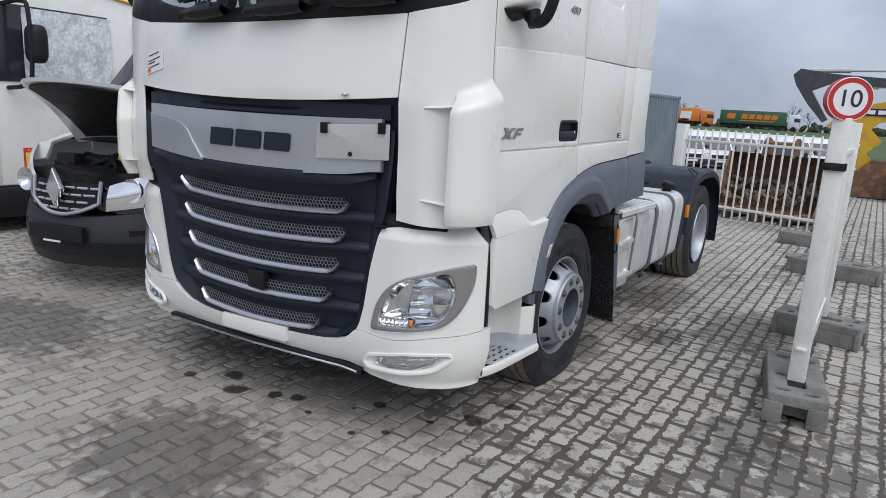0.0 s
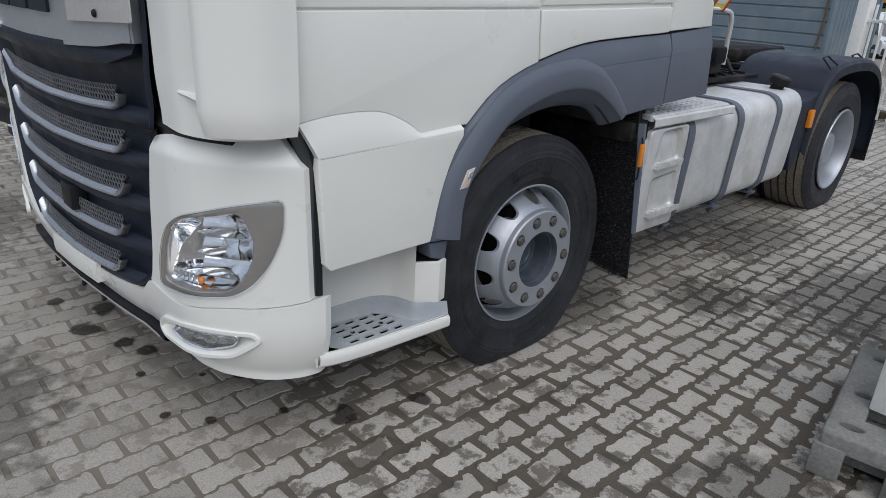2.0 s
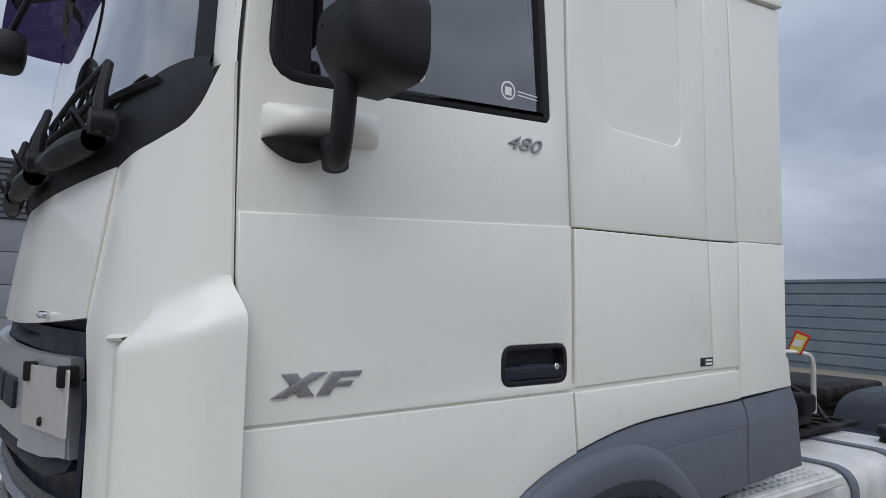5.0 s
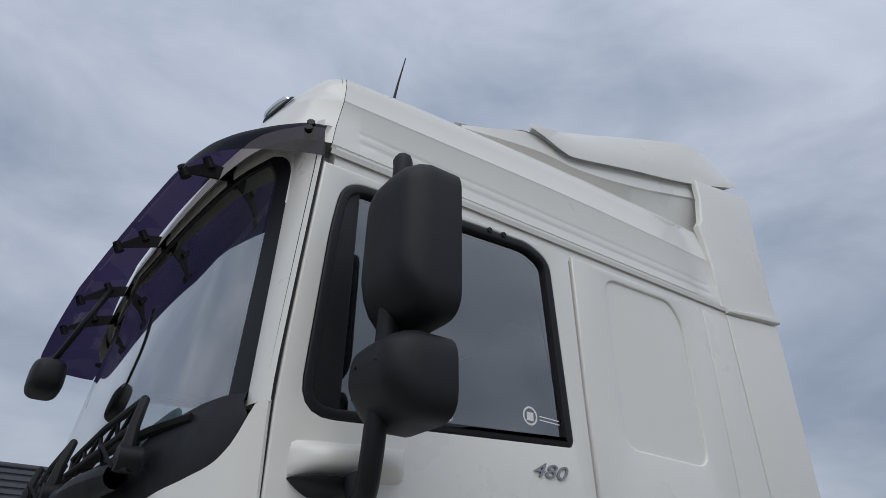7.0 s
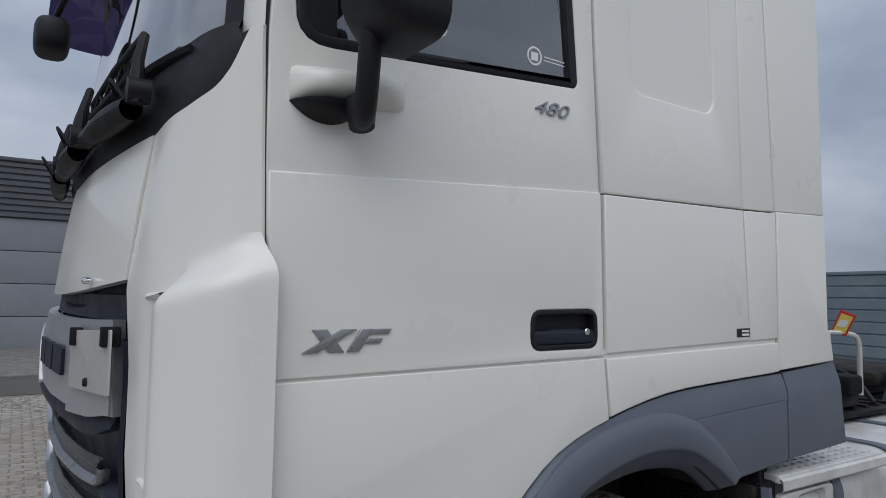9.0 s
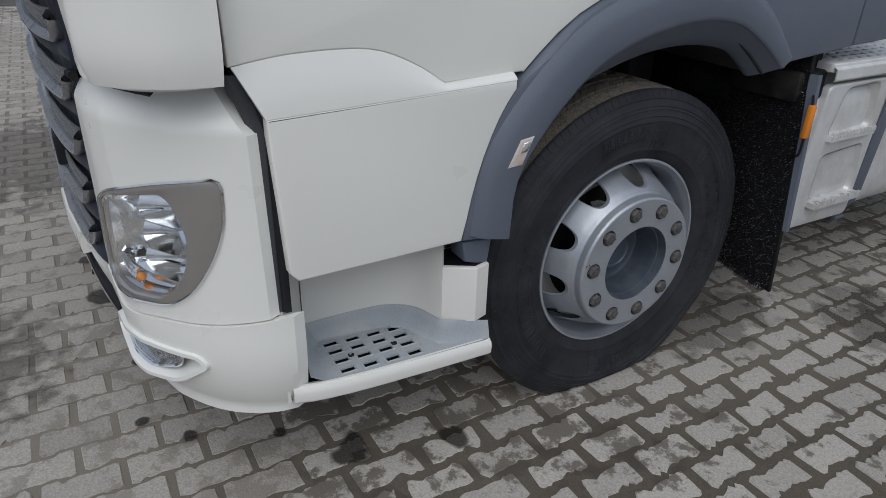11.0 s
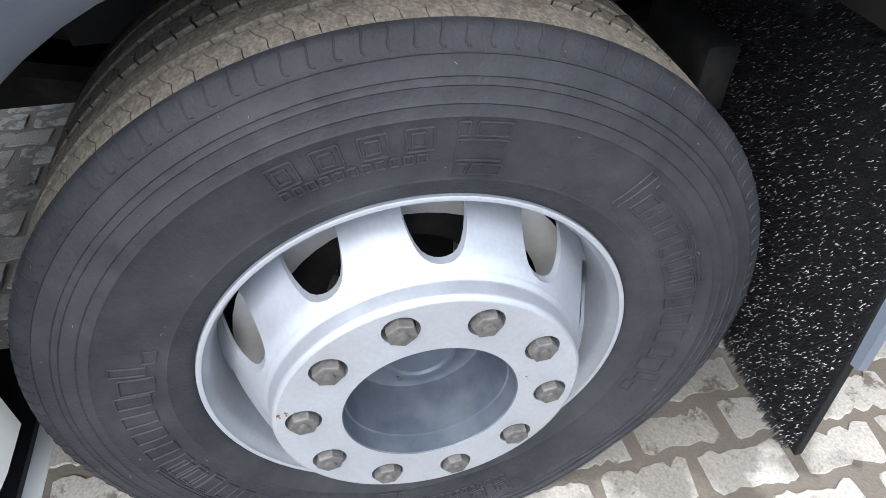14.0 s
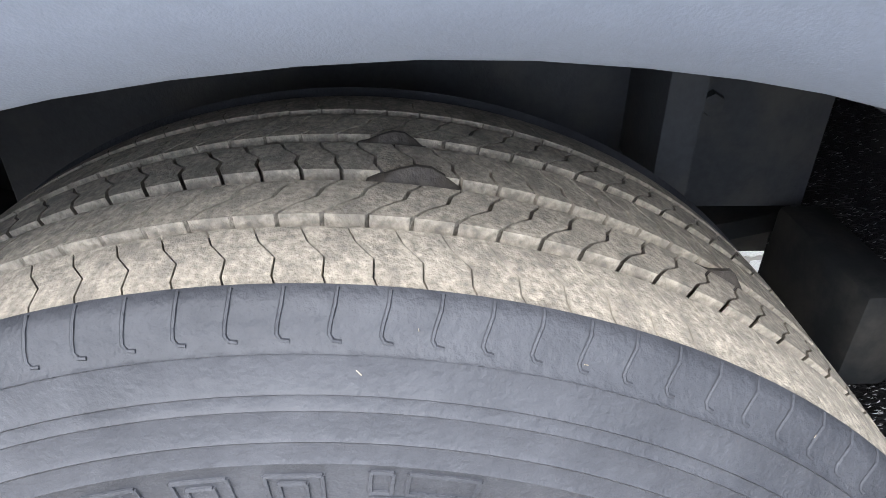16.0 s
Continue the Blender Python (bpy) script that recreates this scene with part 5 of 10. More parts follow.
    grid(bm, [[(sd * x, y, z0 + (0.70 - z0) * g) for g in (0.0, 0.5, 1.0)] for (x, y), z0 in zip(smooth_line(back, 4), [0.424 + 0.018 * min(1, k / 10) for k in range(21)])], (-0.012 * sd, 0.012, 0))
    part("step_wall", bm, PAINT_MATT, st, sharp=50)
    bm = bmesh.new()
    front = [(1.060, -0.959), (1.10, -0.982), (1.17, -1.012), (1.234, -1.050)]
    grid(bm, [[(sd * x, y, z0 + (0.72 - z0) * g) for g in (0.0, 0.3, 0.65, 1.0)] for (x, y), z0 in zip(front, (0.42, 0.405, 0.37, 0.335))], (0, -0.008, 0))
    bw = part("bumper_return", bm, PAINT_MATT, st, sharp=50)
    for f, z in ((0.86, 0.455), (0.90, 0.60)):
        bm = bmesh.new()
        c = Vector((1.17 + 0.064 * (f - 0.5) * 2, -1.012 - 0.038 * (f - 0.5) * 2, z))
        lathe(bm, [(0.010, 0.0), (0.009, 0.004), (0.0005, 0.005)], 12, lambda r, h, a: (sd * (c.x + r * math.sin(a) - h * 0.5), c.y + h, c.z + r * math.cos(a)))
        part("screw", bm, BLACK, bw)
    bm = bmesh.new()
    plate(bm, [(1.222, -0.652), (1.265, -0.576), (1.251, -0.534), (1.22, -0.530), (1.15, -0.530), (1.13, -0.60), (1.142, -0.672)], 0.434, 0.587, 0.005, tfn)
    bk = part("step_end_block", bm, PAINT_MATT, st, sharp=20)
    # the block is solid: a black sheet paints the shade of a hollow top
    bm = bmesh.new()
    plate(bm, [(1.213, -0.643), (1.253, -0.575), (1.243, -0.541), (1.22, -0.537), (1.157, -0.537), (1.14, -0.60), (1.15, -0.662)], 0.580, 0.5885, 0.0, tfn)
    part("cavity", bm, BLACK, bk)
    # black sheets added below the tread in place of the shade in its slots
    bm = bmesh.new()
    box(bm, *sorted((sd * 0.93, sd * 1.25)), -1.00, -0.56, 0.333, 0.345)
    box(bm, *sorted((sd * 1.085, sd * 1.249)), -0.945, -0.66, 0.352, 0.357)
    part("step_underside", bm, BLACK, st)

# ---------------------------------------------------------------- wheels
def tyre_material():
    m = bpy.data.materials.new("worn_tyre_rubber")
    m.use_nodes = True
    n, l = m.node_tree.nodes, m.node_tree.links
    b = n["Principled BSDF"]
    co = n.new("ShaderNodeTexCoord")
    fine = n.new("ShaderNodeTexNoise")
    fine.inputs["Scale"].default_value, fine.inputs["Detail"].default_value = 220.0, 5.0
    cloud = n.new("ShaderNodeTexNoise")
    cloud.inputs["Scale"].default_value, cloud.inputs["Detail"].default_value, cloud.inputs["Roughness"].default_value = 9.0, 10.0, 0.72
    l.new(co.outputs["Object"], fine.inputs["Vector"])
    l.new(co.outputs["Object"], cloud.inputs["Vector"])
    r = n.new("ShaderNodeValToRGB")
    r.color_ramp.elements[0].position, r.color_ramp.elements[1].position = 0.3, 0.75
    r.color_ramp.elements[0].color = (0.0088, 0.0098, 0.0130, 1)
    r.color_ramp.elements[1].color = (0.039, 0.040, 0.045, 1)
    l.new(cloud.outputs[0], r.inputs[0])
    l.new(r.outputs[0], b.inputs["Base Color"])
    b.inputs["Roughness"].default_value = 0.62
    b.inputs["Specular IOR Level"].default_value = 0.34
    bp = n.new("ShaderNodeBump")
    bp.inputs["Strength"].default_value, bp.inputs["Distance"].default_value = 0.75, 0.0015
    l.new(fine.outputs[0], bp.inputs["Height"])
    l.new(bp.outputs[0], b.inputs["Normal"])
    return m


RUBBER = tyre_material()
TREAD = material("dusty_tread_rubber", (0.228, 0.198, 0.156), 0.92, grain=0.38, grain_scale=230, stain=(0.115, 0.100, 0.082), stain_amount=0.6, stain_scale=60, bump=0.7, bump_scale=330, edge=0.10)
CLOD = material("damp_mud", (0.035, 0.028, 0.022), 0.7, grain=0.4, grain_scale=140, bump=0.8, bump_scale=200)
HUB = material("hub_grey_paint", (0.075, 0.092, 0.118), 0.38, metal=0.3, grain=0.06, grain_scale=60, stain=(0.16, 0.175, 0.19), stain_amount=0.5, stain_scale=8, bump=0.1)
NUT = material("dull_nut_steel", (0.115, 0.112, 0.108), 0.6, metal=0.5, grain=0.2, grain_scale=120, stain=(0.18, 0.16, 0.14), stain_amount=0.5, stain_scale=60)

CZ, TR = 0.445, 0.503
# outer outline of the tyre: (radius, x)
SIDE = [(0.292, 1.150), (0.300, 1.168), (0.312, 1.176), (0.328, 1.1825), (0.331, 1.1845), (0.334, 1.1835), (0.36, 1.1895), (0.39, 1.1935), (0.412, 1.1945), (0.4145, 1.1960), (0.417, 1.1948), (0.4265, 1.1935), (0.4285, 1.1948), (0.431, 1.1928), (0.4445, 1.1905), (0.4460, 1.1917), (0.4475, 1.1898), (0.453, 1.1885), (0.4545, 1.1897), (0.456, 1.1878), (0.473, 1.1825), (0.4742, 1.1838), (0.4755, 1.1815), (0.487, 1.1755), (0.494, 1.171), (0.4975, 1.1665), (0.499, 1.1625)]


def on_wheel(y0, squash=True):
    def fn(r, x, a):
        z = CZ + r * math.cos(a)
        y = y0 + r * math.sin(a)
        if z < 0.004:
            z = 0.004 + (z - 0.004) * 0.02
        if z < 0.12 and r > 0.3:
            x = x + (0.012 * (0.12 - z) / 0.12 if x > 1.03 else -0.012 * (0.12 - z) / 0.12)
        return (x, y, z)
    return fn


def tyre(parent, y0, x_off=0.0, near=True, mirror=1):
    base = on_wheel(y0)
    fn = lambda r, x, a: (lambda p: (mirror * (p[0] + x_off), p[1], p[2]))(base(r, x, a))
    n = 168 if near else 72
    inner = 0.862
    bm = bmesh.new()
    prof = SIDE + [(0.4895, 1.160), (0.4895, 0.885)] + [(r, 2.034 - x) for r, x in SIDE[::-1]]
    lathe(bm, prof, n, fn, closed=True)
    t = part("tyre", bm, RUBBER, parent, "black tyre with dust on its tread", sharp=40)
    # tread ribs, cut into blocks by slanting sipes
    bm = bmesh.new()
    ribs = [(1.1635, 1.112), (1.099, 1.059), (1.043, 1.000), (0.985, 0.945), (0.932, 0.884)]
    count = 126 if near else 60
    for k, (x0, x1) in enumerate(ribs):
        step = 2 * math.pi / count
        slit = 0.0011 if k in (0, 4) else 0.0026
        slant = 0.030 if k in (1, 3) else (0.020 if k == 2 else 0.022)
        for i in range(count):
            a0 = i * step + k * 0.02
            a1 = a0 + step - slit / TR
            cols = []
            m = 4
            for q in range(m + 1):
                f = q / m
                x = x0 + (x1 - x0) * f
                bend = slant / TR * (f if k % 2 else 1 - f) + (0.005 / TR if 0.3 < f < 0.7 else 0)
                crown = TR - 0.0005 - 0.010 * ((x - 1.017) / 0.146) ** 4
                col = []
                for g in (0.0, 0.5, 1.0):
                    a = a0 + (a1 - a0) * g + bend
                    col.append(bm.verts.new(fn(crown, x, a)))
                lo = [bm.verts.new(fn(0.486, x, a0 + (a1 - a0) * g + bend)) for g in (0.0, 1.0)]
                cols.append((col, lo))
            for (c0, l0), (c1, l1) in zip(cols, cols[1:]):
                bm.faces.new((c0[0], c0[1], c1[1], c1[0])), bm.faces.new((c0[1], c0[2], c1[2], c1[1]))
                bm.faces.new((c0[0], c1[0], l1[0], l0[0])), bm.faces.new((c0[2], l0[1], l1[1], c1[2]))
            for (c, lo) in (cols[0], cols[-1]):
                bm.faces.new((c[0], lo[0], lo[1], c[2], c[1]))
    tr = part("tread", bm, TREAD, t, "dust-caked tread ribs with fine sipes", sharp=40)
    tr["kind"] = "stuff"
    if not near:
        return t
    # L-shaped wear notches along the shoulder
    bm = bmesh.new()
    for i in range(126):
        a = 2 * math.pi * i / 126
        pts = [fn(0.4985, 1.1645, a), fn(0.494, 1.1712, a - 0.001), fn(0.486, 1.1760, a - 0.005), fn(0.4815, 1.1782, a - 0.006), fn(0.4790, 1.1795, a - 0.002), fn(0.4785, 1.1798, a + 0.006)]
        tube(bm, pts, 0.0012, 6)
    nt = part("shoulder_marking", bm, RUBBER, t)
    nt["kind"] = "stuff"
    # raised marks on the side: frames and bars
    bm = bmesh.new()

    def mark(r0, r1, a0, a1, h=0.0012, w=0.0026):
        for ra, rb, aa, ab in ((r0, r0, a0, a1), (r1, r1, a0, a1), (r0, r1, a0, a0), (r0, r1, a1, a1)):
            pts = []
            for q in range(5):
                f = q / 4
                r = ra + (rb - ra) * f
                x = curve_at([(p[0], p[1]) for p in SIDE if 0.33 < p[0] < 0.45 and p[0] not in (0.3345, 0.403, 0.4325)], r) + 0.0002
                pts.append(fn(r, x, aa + (ab - aa) * f))
            tube(bm, pts, w * 0.6, 5)
    for base_a in (0.0, math.pi):
        # four small framed pictures and the line of small letters under them
        for k in range(4):
            a0 = base_a - 0.361 + 0.119 * k
            mark(0.376, 0.404, a0 - 0.036, a0 + 0.036)
            mark(0.382, 0.398, a0 - 0.020, a0 + 0.015)
        for k in range(11):
            mark(0.360, 0.371, base_a - 0.40 + 0.039 * k, base_a - 0.375 + 0.039 * k)
        # framed size block
        for r0, r1, w0, w1 in ((0.392, 0.408, 0.092, 0.120), (0.392, 0.408, 0.140, 0.230), (0.360, 0.387, 0.095, 0.235), (0.339, 0.354, 0.10, 0.135), (0.339, 0.354, 0.15, 0.245)):
            mark(r0, r1, base_a + w0, base_a + w1)
        # maker's mark as plain bars in a long frame
        mark(0.350, 0.408, base_a + 0.70, base_a + 0.73)
        for k in range(6):
            mark(0.358, 0.388, base_a + 0.77 + 0.090 * k, base_a + 0.825 + 0.090 * k)
        mark(0.396, 0.402, base_a + 0.76, base_a + 1.29)
        for k in range(16):
            mark(0.334, 0.341, base_a + 0.50 + 0.028 * k, base_a + 0.518 + 0.028 * k, w=0.001)
        for k in range(7):
            mark(0.352, 0.392, base_a - 2.10 + 0.105 * k, base_a - 2.04 + 0.105 * k)
        for r0, r1, w0, w1 in ((0.345, 0.385, -1.40, -1.32), (0.355, 0.395, -1.30, -1.26), (0.345, 0.36, -1.24, -1.18)):
            mark(r0, r1, base_a + w0, base_a + w1)
    mk = part("side_marking", bm, RUBBER, t)
    mk["kind"] = "stuff"
    # little rubber hairs left on the side wall
    bm = bmesh.new()
    rng = random.Random(31)
    for k in range(60):
        a, r = rng.uniform(0, 2 * math.pi), rng.choice((0.345, 0.402, 0.438, 0.465, 0.485)) + rng.uniform(-0.006, 0.006)
        x = curve_at(SIDE[3:], r)
        p = Vector(fn(r, x, a))
        tube(bm, [p, p + Vector((mirror * rng.uniform(0.001, 0.003), rng.uniform(-0.003, 0.003), rng.uniform(-0.003, 0.003)))], 0.0003, 4)
    hr = part("rubber_hairs", bm, TREAD, t)
    hr["kind"] = "stuff"
    # damp clods stuck in the tread
    for a, x, l in ((0.118, 1.043, 0.030), (0.085, 0.990, 0.024), (0.565, 1.050, 0.022)):
        bm = bmesh.new()
        rows = []
        for j in range(7):
            f = j / 6
            rows.append([fn(TR - 0.006 + 0.011 * math.sin(math.pi * f) * math.sin(math.pi * g), x - 0.008 + 0.016 * g + 0.004 * math.sin(7 * f), a + (f - 0.5) * 2 * l / TR) for g in [q / 5 for q in range(6)]])
        grid(bm, rows)
        part("mud_clod", bm, CLOD, t)
    return t


def rim(parent, y0, nuts0=-12.5, mirror=1):
    fn = lambda r, x, a: (mirror * x, y0 + r * math.sin(a), CZ + r * math.cos(a))
    bm = bmesh.new()
    lathe(bm, [(0.290, 1.148), (0.298, 1.156), (0.2995, 1.166), (0.2985, 1.1715), (0.2955, 1.173), (0.2915, 1.1715), (0.289, 1.164), (0.284, 1.158), (0.281, 1.146), (0.276, 1.105), (0.270, 1.045)], 96, fn)
    rm = part("rim", bm, SILVER, parent, "silver-painted steel wheel rim", sharp=50)
    # disc with ten hand holes
    bm = bmesh.new()
    dish = [(0.0, 0.2740, 1.092), (0.25, 0.265, 1.108), (0.55, 0.2475, 1.152), (0.80, 0.228, 1.190), (1.0, 0.2165, 1.206)]
    sector = 2 * math.pi / 10
    for k in range(10):
        mid = math.radians(nuts0 + 18) + sector * k
        nu, nv = 14, 14
        verts = {}

        def vert(i, j):
            if (i, j) not in verts:
                u, v = -1 + 2 * i / nu, j / nv
                # warp the grid so that cells follow the hole's edge
                r, x = curve_at(dish, v)
                verts[i, j] = (u, v, bm.verts.new(fn(r, x, mid + u * sector / 2)))
            return verts[i, j]
        hu, hv, cv = 0.50, 0.44, 0.47
        for i in range(nu):
            for j in range(nv):
                q = [vert(i, j), vert(i + 1, j), vert(i + 1, j + 1), vert(i, j + 1)]
                if sum(((a / hu) ** 2 + ((b - cv) / hv) ** 2) < 1 for a, b, w in q) == 4:
                    continue
                bm.faces.new([w for a, b, w in q])
        # pull the open edge onto a clean oval, with a turned-in lip
        edge = []
        for (i, j), (u, v, w) in verts.items():
            if not w.link_faces:
                bm.verts.remove(w)
                continue
            d = math.sqrt((u / hu) ** 2 + ((v - cv) / hv) ** 2)
            if d < 1:
                nuv = (u / d, cv + (v - cv) / d)
                r, x = curve_at(dish, nuv[1])
                w.co = fn(r, x, mid + nuv[0] * sector / 2)
        lip = []
        for q in range(28):
            t = 2 * math.pi * q / 28
            u, v = hu * math.cos(t), cv + hv * math.sin(t)
            r, x = curve_at(dish, v)
            lip.append((bm.verts.new(fn(r, x + 0.0005, mid + u * sector / 2)), bm.verts.new(fn(r, x - 0.012, mid + u * 0.97 * sector / 2))))
        for q in range(28):
            a, b = lip[q], lip[(q + 1) % 28]
            bm.faces.new((a[0], b[0], b[1], a[1]))
    bmesh.ops.remove_doubles(bm, verts=bm.verts, dist=0.0004)
    dk = part("wheel_disc", bm, SILVER, rm, sharp=50)
    # stepped face carrying the nuts: ten holes
    bm = bmesh.new()
    lathe(bm, [(0.2170, 1.2055), (0.2140, 1.2105), (0.2110, 1.2125), (0.2092, 1.217), (0.2082, 1.233), (0.2050, 1.2395), (0.2015, 1.2410)], 96, fn)
    outer = [(0.2015 * math.sin(2 * math.pi * q / 96), 0.2015 * math.cos(2 * math.pi * q / 96)) for q in range(96)]
    holes = [[(0.119 * math.sin(2 * math.pi * q / 64), 0.119 * math.cos(2 * math.pi * q / 64)) for q in range(64)]]
    for k in range(10):
        a = math.radians(nuts0 - 36 * k)
        holes.append([(0.1675 * math.sin(a) + 0.0235 * math.sin(2 * math.pi * q / 20), 0.1675 * math.cos(a) + 0.0235 * math.cos(2 * math.pi * q / 20)) for q in range(20)])
    plate(bm, outer, 1.215, 1.2410, 0.0, lambda u, v, w: (mirror * w, y0 + u, CZ + v), holes=holes)
    part("nut_flange", bm, SILVER, rm, sharp=50)
    bm = bmesh.new()
    lathe(bm, [(0.205, 1.216), (0.121, 1.216)], 48, fn)
    part("flange_backing", bm, BLACK, rm)
    for k in range(10):
        a = math.radians(nuts0 - 36 * k)
        cy, cz = y0 + 0.1675 * math.sin(a), CZ + 0.1675 * math.cos(a)
        bm = bmesh.new()
        turn = random.uniform(0, 1)
        hexa = [(0.0195 * math.sin(math.pi / 3 * q + turn), 0.0195 * math.cos(math.pi / 3 * q + turn)) for q in range(6)]
        plate(bm, hexa, 1.216, 1.2500, 0.003, lambda u, v, w: (mirror * w, cy + u, cz + v))
        lathe(bm, [(0.0215, 1.218), (0.0215, 1.232), (0.019, 1.234)], 18, lambda r, x, q: (mirror * x, cy + r * math.sin(q), cz + r * math.cos(q)))
        lathe(bm, [(0.0085, 1.2495), (0.008, 1.2535), (0.0005, 1.2545)], 12, lambda r, x, q: (mirror * x, cy + r * math.sin(q), cz + r * math.cos(q)))
        part("wheel_nut", bm, NUT, rm)
    # hub in the middle
    bm = bmesh.new()
    lathe(bm, [(0.119, 1.2412), (0.1175, 1.2395), (0.1165, 1.225), (0.1150, 1.214), (0.112, 1.213), (0.1115, 1.208), (0.106, 1.150), (0.101, 1.135), (0.094, 1.131), (0.062, 1.131), (0.058, 1.134), (0.0565, 1.150), (0.053, 1.155), (0.047, 1.1555), (0.043, 1.152), (0.0005, 1.153)], 64, fn)
    hb = part("hub", bm, HUB, rm, "blue-grey painted hub")
    for k in range(4):
        bm = bmesh.new()
        a = math.radians(20 + 90 * k)
        cy, cz = y0 + 0.078 * math.sin(a), CZ + 0.078 * math.cos(a)
        lathe(bm, [(0.006, 1.130), (0.006, 1.138), (0.0005, 1.139)], 10, lambda r, x, q: (mirror * x, cy + r * math.sin(q), cz + r * math.cos(q)))
        part("hub_bolt", bm, HUB, hb)
    bm = bmesh.new()
    tube(bm, [fn(0.266, 1.106, 4.0), fn(0.260, 1.128, 4.03), fn(0.254, 1.145, 4.05)], [0.005, 0.005, 0.004], 8)
    part("valve", bm, CHASSIS, rm)
    bm = bmesh.new()
    lathe(bm, [(0.266, 1.06), (0.25, 1.03), (0.12, 1.03)], 48, fn)
    part("brake_backing", bm, CHASSIS, rm)
    bm = bmesh.new()
    lathe(bm, [(0.255, 1.085), (0.235, 1.09), (0.20, 1.08)], 48, fn)
    part("brake_disc", bm, STAINLESS, rm)
    return rm


for side in (1, -1):
    w = new("front_wheel")
    w.parent = lorry
    tyre(w, 0.0, 0.0, True if side == 1 else False, side)
    rim(w, 0.0, -12.5, side)


def rear_rim(parent, y0, mirror=1):
    fn = lambda r, x, a: (mirror * x, y0 + r * math.sin(a), CZ + r * math.cos(a))
    bm = bmesh.new()
    lathe(bm, [(0.298, 1.165), (0.3075, 1.181), (0.304, 1.188), (0.297, 1.189), (0.287, 1.178), (0.277, 1.155), (0.268, 1.06), (0.262, 1.0), (0.235, 0.985), (0.15, 0.985), (0.14, 1.0), (0.13, 1.10), (0.11, 1.13), (0.001, 1.135)], 72, fn)
    part("rear_rim", bm, SILVER, parent, "silver-painted steel rear rim", sharp=50)


for side in (1, -1):
    w = new("rear_wheel")
    w.parent = lorry
    tyre(w, 3.6, -0.012, False, side)
    tyre(w, 3.6, -0.36, False, side)
    rear_rim(w, 3.6, side)

# ---------------------------------------------------------------- tank, steps, frame and rear wings
def tank_section(y, x_in=0.62, x_out=1.245, z0=0.375, z1=0.925, r=0.13):
    pts = rounded([(x_in, z0), (x_out - 0.03, z0), (x_out, z1), (x_in, z1)], [0.1, 0.10, r, 0.1], 7)
    return [(x, y, z) for x, z in pts]


